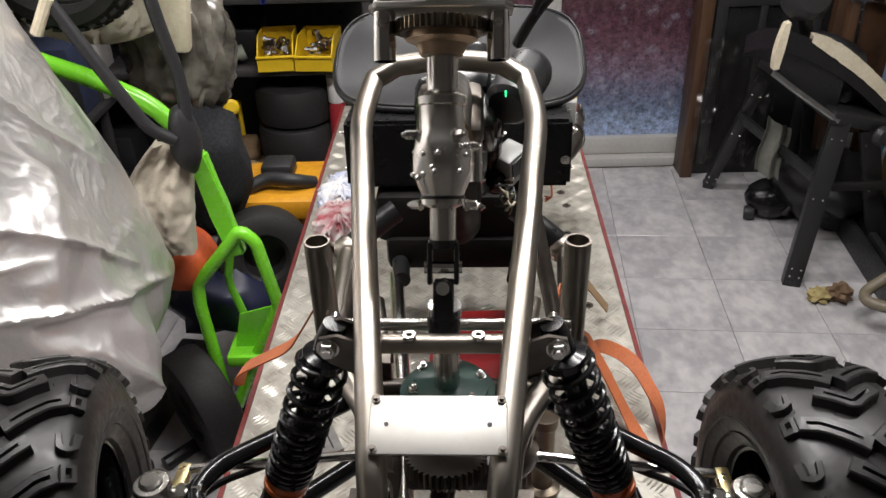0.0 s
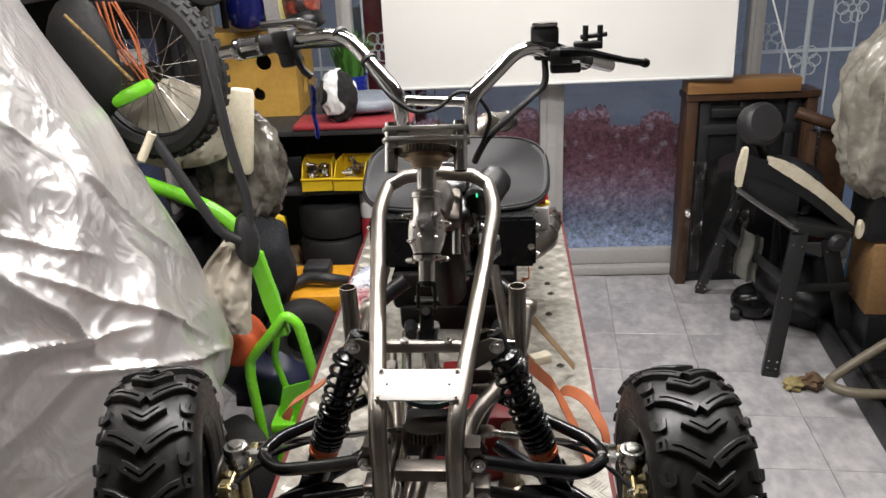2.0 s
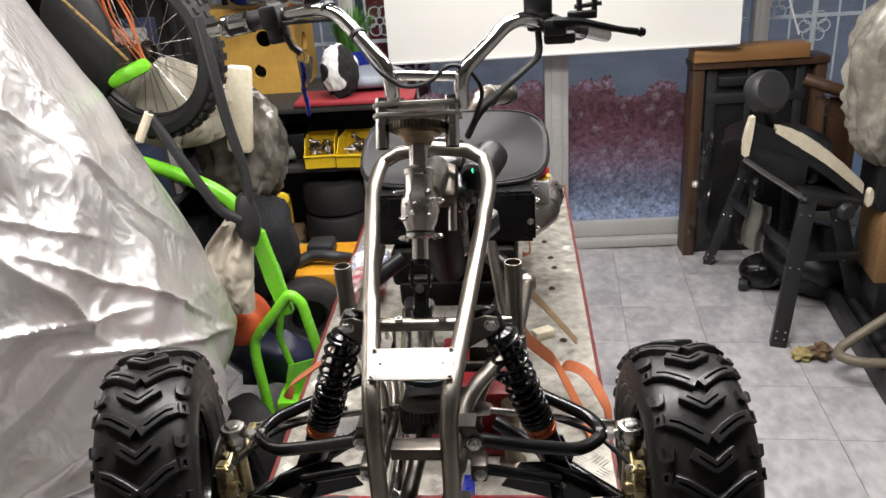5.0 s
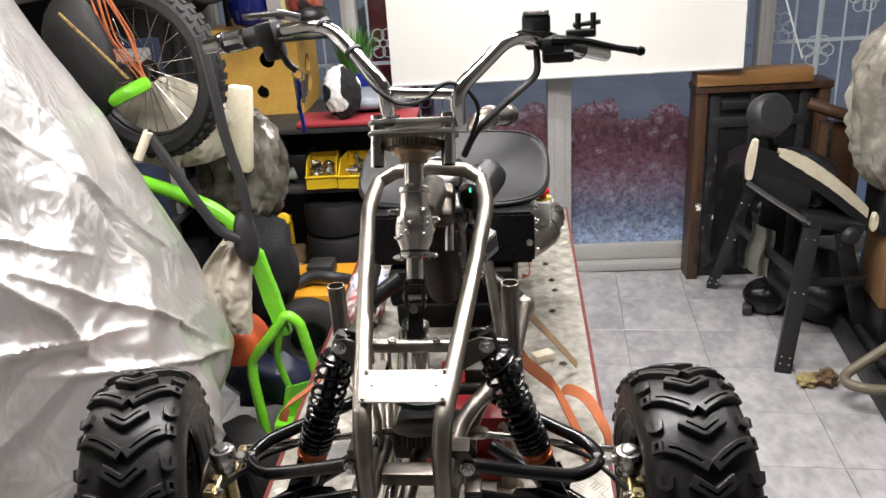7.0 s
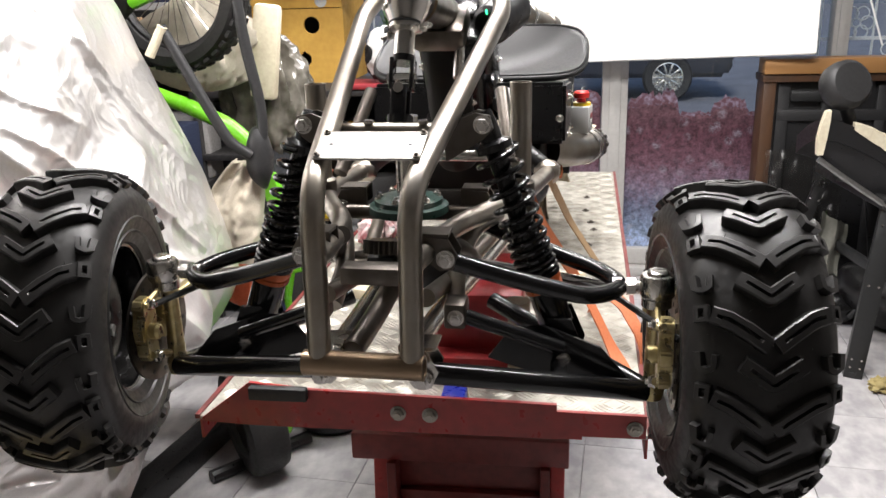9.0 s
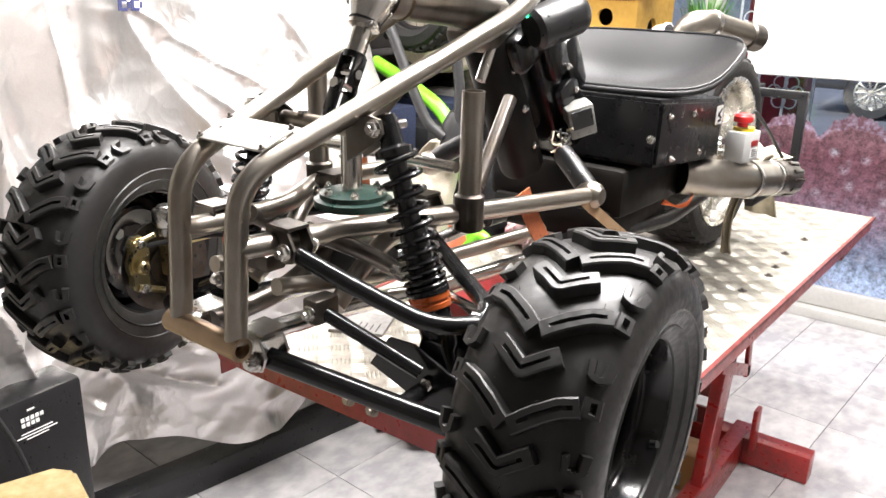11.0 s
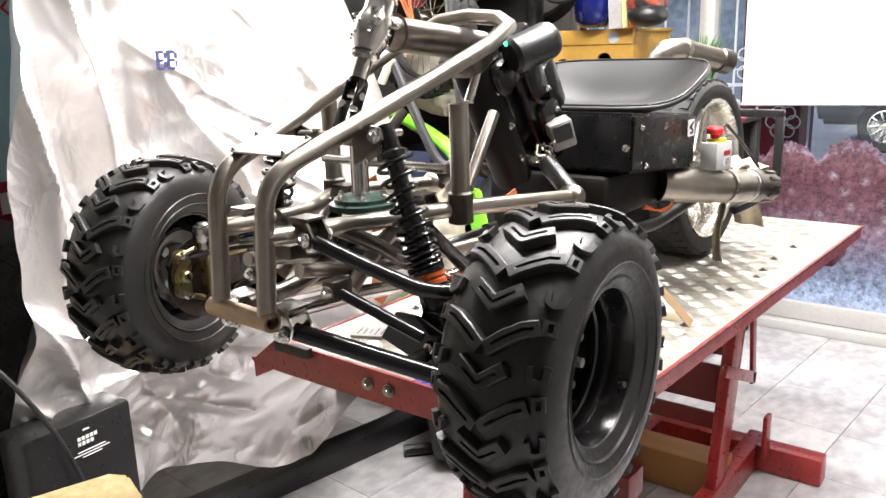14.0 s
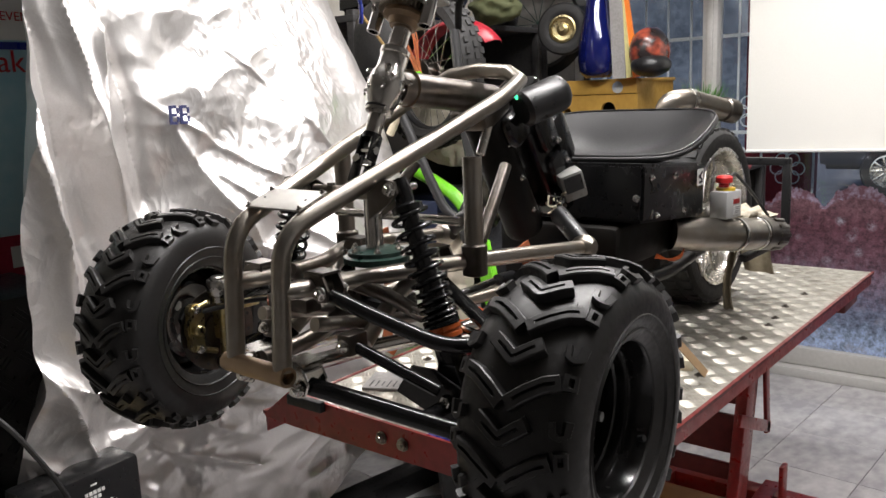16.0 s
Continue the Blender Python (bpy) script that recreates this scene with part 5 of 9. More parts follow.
tpart("brake_lever", tube(B(), [c + Vector((0.012, -0.022, 0.004)), c + Vector((0.05, -0.028, 0.004)), c + Vector((0.112, -0.022, -0.012)), c + Vector((0.145, -0.02, -0.018))], [0.0085, 0.008, 0.0075, 0.007, 0.0065, 0.006, 0.006, 0.0055, 0.0055, 0.005, 0.005, 0.005, 0.0055, 0.0055], 10, 0.02), BLACK, "black brake lever", mc)
tpart("lever_ball", lathe(B(), [(0, -0.008), (0.0065, -0.005), (0.008, 0), (0.0065, 0.005), (0, 0.008)], Matrix.Translation(c + Vector((0.146, -0.02, -0.018))), 12), BLACK, "", mc)
bm = B()
for x in (0.052, 0.075):
    rod(bm, c + Vector((x, -0.01, 0.006)), c + Vector((x, -0.01, 0.042)), 0.0045, 8)
rod(bm, c + Vector((0.044, -0.01, 0.024)), c + Vector((0.086, -0.01, 0.028)), 0.004, 8)
box(bm, c + Vector((0.056, -0.01, 0.012)), (0.045, 0.018, 0.012), None, 0.003)
tpart("clamp", bm, PLASTIC, "", mc, 30)
# control cables
bm = tube(B(), [c + Vector((-0.012, -0.01, -0.01)), c + Vector((-0.010, -0.028, -0.045)), c * 0.5 + HR[0] * 0.5 + Vector((0.022, -0.012, -0.015)), HR[0] + Vector((0.024, 0.0, -0.012)), HR[0] + Vector((0.004, 0.022, -0.055))], 0.0055, 10, 0.035)
tpart("cable_loom", bm, OLDRUBBER, "black taped cable loom", hb)
bm = tube(B(), [HB[1] + Vector((0.0, -0.014, -0.012)), HB[2] + Vector((0.01, -0.014, -0.014)), HB[3] + Vector((-0.012, -0.014, 0.0)), HB[4] + Vector((0.02, -0.018, 0.028)), HB[4] + Vector((0.06, -0.02, 0.035)), HB[4] + Vector((0.085, -0.01, 0.06)), HR[0] + Vector((0.012, -0.006, 0.055)), HR[0] + Vector((0.034, -0.004, 0.022)), HR[0] + Vector((0.018, 0.0, -0.02))], 0.0032, 8, 0.02)
tpart("throttle_cable", bm, PLASTIC, "", hb)
bm = B()
for p in (HB[2] * 0.55 + HB[3] * 0.45, HB[2] * 0.9 + HB[1] * 0.1):
    lathe(bm, [(0.0112, -0.003), (0.0135, -0.003), (0.0135, 0.003), (0.0112, 0.003)], frame_to(p, HB[3] - HB[2]), 14)
tpart("cable_tie", bm, PLASTIC, "", hb)

# ---------- rear half of the trike ----------
mt = tpart("backbone_tube", tube(B(), [(0, 0.135, 1.348), (0, 0.375, 1.322)], 0.026, 22), DARKSTEEL, "thick weathered steel backbone tube")
bm = B()
for x in (-0.016, 0.016):
    lathe(bm, [(0.026, -0.003), (0.029, 0), (0.026, 0.003)], frame_to((0, 0.155 + abs(x) * 0.4, 1.346), (0, 1, -0.11)), 22)
tpart("weld_bead", bm, BROWNSTEEL, "", mt)
tpart("bracket_tube", rod(B(), (0.03, 0.335, 1.30), (0.03, 0.30, 1.235), 0.008), BRIGHT)
# leaning black column with controller boxes
mcol = frame_to((0.0, 0.335, 1.315), (0.0, 0.135, -0.235))
xs = Vector((1, 0, 0))
zs = Vector((0.0, 0.135, -0.235)).normalized()
mcol = Matrix.Translation((0.0, 0.335, 1.315)) @ Matrix((xs, zs.cross(xs).normalized(), zs)).transposed().to_4x4()
col = tpart("column", lathe(B(), [(0, 0.0), (0.033, 0.0), (0.036, 0.006), (0.036, 0.262), (0.033, 0.27), (0, 0.27)], mcol, 26), mat("dull_black_steel", (0.006, 0.006, 0.006), 0.50, 0.0, (0.014, 0.011, 0.008), 0.35, 30, 0.03, 14, 0.1, spec=0.12), "black painted leaning steel column", smooth=30)
tpart("column_top", box(B(), (0, 0, 0.012), (0.080, 0.080, 0.04), mcol, 0.012), DARKSTEEL, "", col)
bm = B()
for x, z in ((0.0355, 0.08), (0.0355, 0.15), (0.0355, 0.22), (-0.0355, 0.08), (-0.0355, 0.2)):
    bolt(bm, mcol @ Vector((x, 0.0, z)), mcol.to_3x3() @ Vector((x, 0, 0)), 0.005, 0.004)
tpart("column_bolt", bm, BRIGHT, "", col)
bm = box(B(), (0.012, -0.088, 0.145), (0.075, 0.085, 0.26), mcol, 0.016)
eng = tpart("controller_box", bm, BLACK, "lumpy glossy black controller housing", smooth=40)
for c, size, r in (((0.052, -0.08, 0.10), (0.03, 0.05, 0.08), 0.01), ((0.05, -0.09, 0.19), (0.032, 0.06, 0.07), 0.012), ((-0.012, -0.046, 0.120), (0.070, 0.060, 0.20), 0.014), ((0.034, -0.030, 0.060), (0.045, 0.070, 0.06), 0.012), ((0.046, -0.120, 0.145), (0.04, 0.05, 0.10), 0.014)):
    tpart("module", box(B(), c, size, mcol, r), BLACK, "", eng, 40)
tpart("round_module", lathe(B(), [(0, 0), (0.022, 0), (0.024, 0.004), (0.024, 0.020), (0.018, 0.026), (0, 0.026)], mcol @ pose(0.050, -0.060, 0.235, 0, 90, 0), 18), BLACK, "", eng)
bm = B()
for x, y, z in ((0.068, -0.08, 0.07), (0.068, -0.09, 0.13), (0.066, -0.1, 0.18), (0.066, -0.07, 0.215), (0.05, -0.12, 0.1)):
    bolt(bm, mcol @ Vector((x, y, z)), mcol.to_3x3() @ Vector((1, 0, 0)), 0.0045, 0.004)
tpart("housing_bolt", bm, BRIGHT, "", eng)
rng = random.Random(3)
for k in range(6):
    p = Vector((0.066, 0.455 + rng.uniform(-0.025, 0.02), 1.150))
    pts = [p + Vector((rng.uniform(-0.01, 0.02), rng.uniform(-0.012, 0.018), -0.007 * i + rng.uniform(-0.008, 0.008))) for i in range(6)]
    tpart("loose_wire", tube(B(), pts, 0.0016, 6, 0.006), CREAM if k % 3 == 0 else (PLASTIC if k % 3 == 1 else BRASS), "", eng)
bm = lathe(B(), [(0, -0.045), (0.024, -0.045), (0.031, -0.038), (0.032, 0.03), (0.029, 0.04), (0.022, 0.046), (0, 0.047)], frame_to((0.085, 0.405, 1.318), (0.35, 0.78, 0.30)), 26)
can = tpart("ignition_can", bm, SATIN, "black satin round canister")
tpart("led", lathe(B(), [(0, 0), (0.0042, 0), (0.0042, 0.0005), (0, 0.001)], frame_to((0.066, 0.356, 1.325), (0.95, -0.3, 0.1)), 10), glow("green_led", (0.05, 0.9, 0.35), 1.6), "lit green indicator", can)
mrl = pose(0.078, 0.505, 1.165, 18, 10, -38)
rl = tpart("meter_box", box(B(), (0, 0, 0), (0.036, 0.044, 0.052), mrl, 0.004), mat("grey_meter_plastic", (0.22, 0.22, 0.205), 0.35), "pale plastic meter with a dark window", smooth=30)
tpart("meter_window", box(B(), (0.019, 0.0, 0.006), (0.002, 0.034, 0.030), mrl, 0.0005), SATIN, "", rl, 0)
# body box under the seat
bm = B()
slab(bm, [(-0.178, 0.585), (0.178, 0.585), (0.182, 0.855), (0.155, 0.905), (-0.155, 0.905), (-0.182, 0.855)], 0.110, Matrix.Translation((0, 0.585, 1.086)) @ Matrix.Rotation(radians(-4.5), 4, "X") @ Matrix.Translation((0, -0.585, 0)))
bmesh.ops.bevel(bm, geom=bm.edges[:], offset=0.006, segments=2, affect="EDGES")
body = tpart("body_box", bm, mat("box_black", (0.006, 0.006, 0.0065), 0.30, 0.0, (0.004, 0.004, 0.004), 0.3, 60, 0.03, 12, 0.06, spec=0.3), "gloss black sheet-metal battery box", smooth=40)
bm = box(B(), (0, 0.70, 1.035), (0.27, 0.26, 0.085), None, 0.012)
box(bm, (0.0, 0.68, 0.975), (0.24, 0.24, 0.06), None, 0.012)
tpart("lower_box", bm, bpy.data.materials["dull_black_steel"], "", body, 40)
bm = B()
for y, z in ((0.62, 1.168), (0.72, 1.162), (0.64, 1.095), (0.76, 1.09)):
    bolt(bm, (0.181, y, z), (1, 0, 0), 0.005, 0.004)
    bolt(bm, (-0.181, y, z), (-1, 0, 0), 0.005, 0.004)
bolt(bm, (0.168, 0.585, 1.133), (0, -1, 0), 0.006, 0.004)
tpart("box_bolt", bm, BRIGHT, "", body)
tpart("warning_label", box(B(), (0.1845, 0.833, 1.148), (0.0012, 0.030, 0.034)), WHITE, "white warning sticker with a black pictogram", body, 0)
bm = B()
for dy, dz, a, l in ((0, 0.005, 35, 0.020), (0, -0.001, -35, 0.019), (0.001, -0.010, 5, 0.015)):
    box(bm, (0, 0, 0), (0.001, l, 0.004), pose(0.1858, 0.833 + dy, 1.148 + dz, a, 0, 0))
tpart("pictogram", bm, INK, "", body, 0)
bm = B()
for k in range(3):
    tube(bm, [(0.150, 0.70 + 0.004 * k, 1.000 + 0.003 * k), (0.166, 0.74, 0.990 - 0.002 * k), (0.168, 0.79, 0.993 - 0.003 * k), (0.160, 0.82, 1.012 + 0.003 * k)], 0.0016, 6, 0.02)
tpart("orange_wire", bm, ORANGE, "bundle of orange wires", body)
# emergency switch box
mb = pose(0.203, 0.925, 1.082, 0, 0, -8)
sw = tpart("switch_box", box(B(), (0, 0, 0), (0.040, 0.062, 0.058), mb, 0.003), mat("grey_switch_box", (0.42, 0.42, 0.41), 0.5, 0, (0.35, 0.35, 0.34), 0.2, 60, 0.03, 8), "grey switch box with yellow collar", smooth=30)
tpart("yellow_collar", lathe(B(), [(0, 0), (0.0195, 0), (0.0195, 0.006), (0, 0.006)], mb @ Matrix.Translation((0, 0, 0.029)), 22), YELLOW, "", sw)
tpart("red_knob", lathe(B(), [(0.010, 0.0), (0.010, 0.008), (0.0175, 0.010), (0.0175, 0.020), (0.013, 0.024), (0, 0.025)], mb @ Matrix.Translation((0, -0.008, 0.037)), 22), mat("red_button", (0.55, 0.02, 0.02), 0.35), "red push knob", sw)
bm = box(B(), (0.0205, 0.008, 0.006), (0.0012, 0.024, 0.010), mb)
tpart("red_label_bar", bm, RED, "", sw, 0)
tpart("white_label", box(B(), (0.0205, 0.008, -0.012), (0.0012, 0.024, 0.018), mb), WHITE, "", sw, 0)
bm = B()
for k in range(4):
    box(bm, (0.0213, 0.008, -0.006 - 0.004 * k), (0.0008, 0.018, 0.0016), mb)
tpart("label_bars", bm, INK, "", sw, 0)
tpart("switch_cable", tube(B(), [(0.200, 0.935, 1.11), (0.204, 0.96, 1.150), (0.213, 1.04, 1.10), (0.225, 1.13, 1.03)], 0.0035, 8, 0.03), PLASTIC, "", sw)


# bucket seat: a shallow dish, low in front, with a raised round-eared back
def seat_rim(a):
    """The rim at the angle a, from the right ear round the back."""
    c, q = math.cos(a), math.sin(a)
    x = 0.211 * math.copysign(abs(c) ** 0.62, c)
    y = 0.790 + 0.155 * math.copysign(abs(q) ** 0.74, q)
    k = (y - 0.635) / 0.31
    return Vector((x, y, 1.204 + 0.078 * sstep(0.05, 1.0, k)))


def seat_pt(u, v):
    """From the middle of the pan, v = 0, out to the rolled rim, v = 1."""
    e = seat_rim(u * 6.283185)
    mid = Vector((0, 0.765, 1.190))
    p = mid.lerp(e, v)
    p.z = mid.z + (e.z - mid.z) * v ** 2.6
    return p


def dish(bm, n, m):
    """Inner and outer skin of the seat, joined by a rolled rim."""
    rings = [[bm.verts.new(seat_pt(i / n, j / m)) for i in range(n)] for j in range(1, m + 1)]
    for k in range(5):
        t = (k + 1) * 0.6283
        rings.append([bm.verts.new(seat_pt(i / n, 1.0) * 1.0 + (seat_rim(i / n * 6.283185) - Vector((0, 0.79, 0))).xy.normalized().to_3d() * 0.006 * math.sin(t) + Vector((0, 0, -0.006 * (1 - math.cos(t))))) for i in range(n)])
    for j in range(m - 1, 0, -1):
        rings.append([bm.verts.new(seat_pt(i / n, j / m) + Vector((0, 0, -0.012))) for i in range(n)])
    for a, b in zip(rings, rings[1:]):
        for i in range(n):
            bm.faces.new((a[i], a[(i + 1) % n], b[(i + 1) % n], b[i]))
    bm.faces.new(rings[0])
    bm.faces.new(rings[-1])
    return bm


tpart("seat", dish(B(), 96, 22), SEATMAT, "black bucket seat with a low round-eared back", smooth=60)
tpart("seat_piping", tube(B(), [seat_rim(i * 6.283185 / 96) + Vector((0, 0, 0.001)) for i in range(96)], 0.0022, 8, closed=True), SATIN)
for x in (-0.11, 0.11):
    tpart("seat_mount", lathe(B(), [(0, 0), (0.018, 0), (0.018, 0.02), (0, 0.02)], Matrix.Translation((x, 0.70, 1.165)), 16), SATIN)
# rear wheel with wide road tyre
mw = pose(-0.008, 1.255, 1.000, 0, 90, 0)
bm = lathe(B(), [(0.166, -0.066), (0.172, -0.072), (0.194, -0.080), (0.210, -0.077), (0.220, -0.066), (0.2250, -0.04), (0.2265, 0.0), (0.2250, 0.04), (0.220, 0.066), (0.210, 0.077), (0.194, 0.080), (0.172, 0.072), (0.166, 0.066)], mw, 72)
rw = tpart("rear_wheel", bm, OLDRUBBER, "wide black road tyre on an aluminium rim")
bm = B()
for k in range(40):
    for e in (-1, 1):
        a = k * 0.15708 + (0.08 if e > 0 else 0)
        mm = mw @ Matrix.Rotation(a, 4, "Z")
        box(bm, (0.2205, 0, e * 0.054), (0.008, 0.022, 0.028), mm)
    box(bm, (0.2250, 0, -0.018), (0.005, 0.026, 0.022), mw @ Matrix.Rotation(k * 0.15708 + 0.03, 4, "Z"))
    box(bm, (0.2250, 0, 0.020), (0.005, 0.026, 0.022), mw @ Matrix.Rotation(k * 0.15708 + 0.10, 4, "Z"))
tagged(tpart("tread", bm, OLDRUBBER, "", rw), kind="stuff")
bm = lathe(B(), [(0.178, 0.070), (0.176, 0.077), (0.168, 0.077), (0.160, 0.066), (0.154, 0.04), (0.151, 0.0), (0.154, -0.04), (0.160, -0.066), (0.168, -0.077), (0.176, -0.077), (0.178, -0.070)], mw, 56)
for k in range(5):
    mm = mw @ Matrix.Rotation(k * 1.25664 + 0.3, 4, "Z")
    box(bm, (0.093, 0, 0.030), (0.135, 0.036, 0.020), mm, 0.006)
lathe(bm, [(0, 0.065), (0.035, 0.062), (0.042, 0.05), (0.042, -0.05), (0, -0.05)], mw, 24)
tpart("rim", bm, ALU, "polished aluminium rim", rw)
# exhaust pipes
bm = tube(B(), [(0.135, 0.80, 1.034), (0.172, 0.845, 1.026), (0.208, 0.94, 1.013), (0.220, 1.07, 0.997)], 0.036, 22, 0.05)
ex = tpart("exhaust_pipe", bm, STEEL, "bare steel exhaust silencer pipe")
bm = tube(B(), [(0.220, 1.07, 0.997), (0.229, 1.165, 0.981)], 0.0385, 20)
tip = tpart("exhaust_tip", bm, DARKSTEEL, "dark ribbed pipe end", ex)
for k in range(12):
    tpart("rib", box(B(), (0.038, 0, 0.055), (0.006, 0.009, 0.05), frame_to((0.2225, 1.085, 0.9945), (0.010, 0.12, -0.018)) @ Matrix.Rotation(k * 0.5236, 4, "Z"), 0.001), DARKSTEEL, "", tip)
bm = B()
for t in (0.955, 1.06):
    k = (t - 0.94) / 0.13
    lathe(bm, [(0.0362, -0.005), (0.0385, -0.004), (0.0385, 0.004), (0.0362, 0.005)], frame_to((0.208 + 0.012 * k, t, 1.013 - 0.016 * k), (0.012, 0.13, -0.021)), 20)
tpart("pipe_clamp", bm, BRIGHT, "", ex)
bm = tube(B(), [(0.035, 0.965, 1.20), (0.045, 0.975, 1.296), (0.070, 1.01, 1.303), (0.114, 1.155, 1.272)], 0.0245, 18, 0.035)
ex2 = tpart("exhaust_pipe", bm, STEEL, "bare steel upper exhaust pipe")
tpart("exhaust_tip", lathe(B(), [(0.0235, -0.004), (0.029, 0.0), (0.029, 0.035), (0.024, 0.04), (0.02, 0.03), (0, 0.02)], frame_to((0.110, 1.142, 1.2745), (0.044, 0.145, -0.031)), 20), DARKSTEEL, "", ex2)
tpart("pipe_clamp", lathe(B(), [(0.0248, -0.006), (0.028, -0.005), (0.028, 0.005), (0.0248, 0.006)], frame_to((0.0755, 1.028, 1.299), (0.044, 0.145, -0.031)), 20), BRIGHT, "", ex2)
# swing frame beside the rear wheel
for s in (-1, 1):
    tpart("swing_tube", tube(B(), [(s * 0.09, 0.50, 0.965), (s * 0.125, 0.80, 0.945), (s * 0.125, 1.255, 1.00)], 0.014, 14, 0.05), SATIN)
bm = box(B(), (0.165, 1.45, 1.02), (0.02, 0.02, 0.22), None, 0.002)
box(bm, (0.02, 1.45, 1.125), (0.31, 0.02, 0.02), None, 0.002)
box(bm, (-0.125, 1.45, 1.02), (0.02, 0.02, 0.22), None, 0.002)
for s in (-0.125, 0.165):
    box(bm, (s, 1.30, 0.92), (0.018, 0.32, 0.018), None, 0.002)
    rod(bm, (s, 1.255, 1.0), (s, 1.25, 0.92), 0.01)
tpart("rear_rack", bm, SATIN, "black square-tube rear frame", None, 30)
tpart("axle", rod(B(), (-0.15, 1.255, 1.0), (0.16, 1.255, 1.0), 0.010), BRIGHT)

# ---------- loose things on the lift ----------
OLIVE = mat("oily_rag", (0.26, 0.22, 0.15), 0.85, 0, (0.14, 0.115, 0.07), 0.4, 60, 0.3, 14)


def rag_tail(x, y, top, w, h, seed):
    """A twisted strip of cloth hanging from the pipe to the deck."""
    def pt(u, v):
        tw = 0.5 * noise.noise(Vector((v * 2.5, seed, 0)))
        k = w * (0.55 + 0.45 * v + 0.25 * noise.noise(Vector((v * 4, seed, 3))))
        return Vector((x + (u - 0.5) * k * math.cos(tw) + 0.008 * math.sin(v * 5 + seed), y + (u - 0.5) * k * math.sin(tw) + 0.006 * math.sin(u * 9 + seed), top - h * v))
    return grid_sheet(B(), pt, 8, 18, 0.006, (0.3, 0.95, 0))


for x, y, top, w, h, sd in ((0.160, 1.20, 0.985, 0.024, 0.213, 1.0), (0.178, 1.36, 0.99, 0.085, 0.150, 2.0)):
    tagged(part("hanging_rag", rag_tail(x, y, top, w, h, sd), OLIVE, None, "", 60), ("narrow" if w < 0.03 else "wide") + " olive-brown rag hanging behind the exhaust", "cloth", "hanging rags")
bm = blob(B(), (0.225, 1.10, 1.024), (0.042, 0.085, 0.026), 0.6, 6, 4, 3.1)
tagged(part("rag", bm, mat("dirty_rag", (0.48, 0.44, 0.36), 0.9, 0, (0.28, 0.24, 0.17), 0.5, 60, 0.3, 25), None, "", 60), "crumpled off-white rag draped over the exhaust pipe", "cloth")
bm = lathe(B(), [(0, 0), (0.010, 0), (0.010, 0.05), (0.007, 0.05), (0.007, 0.03), (0, 0.03)], pose(0.045, 1.062, TZ + 0.0115, 90, 0, -62), 18)
tagged(part("socket", bm, CHROME, None), "chromed tool socket lying on the lift deck", "tool")
bm = box(B(), (0.07, 0.40, 0.875), (0.14, 0.22, 0.05), None, 0.006)
box(bm, (0.055, 0.40, 0.785), (0.17, 0.26, 0.03), None, 0.006)
for y in (0.32, 0.48):
    box(bm, (0.065, y, 0.83), (0.13, 0.02, 0.09), pose(0, 0, 0), 0.003)
tagged(part("jack", bm, mat("bright_red_paint", (0.26, 0.014, 0.016), 0.4, 0, (0.12, 0.008, 0.009), 0.3, 50, 0.05, 9), None, "", 30), "red scissor jack under the trike frame", "jack")
bm = box(B(), (0.045, 0.16, 0.7825), (0.036, 0.06, 0.025), None, 0.004)
tagged(part("blue_block", bm, BLUE, None, "", 30), "small blue plastic block on the lift deck", "block")
bm = lathe(B(), [(0, 0), (0.026, 0), (0.026, 0.01), (0.016, 0.014), (0.015, 0.12), (0.019, 0.125), (0.019, 0.14), (0, 0.14)], Matrix.Translation((0.135, 0.245, TZ)), 18)
tagged(part("brass_prop", bm, BRASS, None), "brass-coloured screw prop standing on the deck", "prop")
sheet = tagged(part("instruction_sheet", box(B(), (0, 0, 0.004), (0.10, 0.09, 0.006), pose(-0.222, 0.345, TZ, 0, 0, 25), 0.001), DUSTY, None, "", 30), "grey printed card lying on the deck", "paper")
for k in range(7):
    part("print_bar", box(B(), (-0.036 + 0.012 * k, -0.020, 0.0074), (0.0025, 0.035 - 0.006 * (k % 3), 0.0006), pose(-0.222, 0.345, TZ, 0, 0, 25)), GREYPAINT, sheet, "", 0)
for x, y, c, lb, sd in ((-0.245, 1.12, (0.30, 0.36, 0.55), "pale blue crumpled plastic wrapper on the deck", 91.0), (-0.235, 0.98, (0.42, 0.10, 0.12), "red and white crumpled wrapper on the deck", 92.0)):
    bm = sack(B(), (x, y, TZ + 0.036), (0.045, 0.075, 0.036), 0.45, 6, sd)
    tagged(part("wrapper", bm, mat("wrapper_film", c, 0.3, 0, (0.62, 0.60, 0.58), 0.6, 40, 0.05, 22), None, "", 60), lb, "wrapper", "wrappers on the deck")
# straps


def strap(bm, pts, w, side=(1, 0, 0)):
    pts = fillet(pts, 0.04, 6)
    rows = []
    for i, p in enumerate(pts):
        d = (pts[min(i + 1, len(pts) - 1)] - pts[max(i - 1, 0)]).normalized()
        sd = (Vector(side) - d * d.dot(Vector(side))).normalized() * w / 2
        nn = d.cross(sd).normalized() * 0.0012
        rows.append([bm.verts.new(p + sd + nn), bm.verts.new(p - sd + nn), bm.verts.new(p - sd - nn), bm.verts.new(p + sd - nn)])
    for a, b in zip(rows, rows[1:]):
        for k in range(4):
            bm.faces.new((a[k], a[(k + 1) % 4], b[(k + 1) % 4], b[k]))
    bm.faces.new(rows[0])
    bm.faces.new(rows[-1])
    return bm


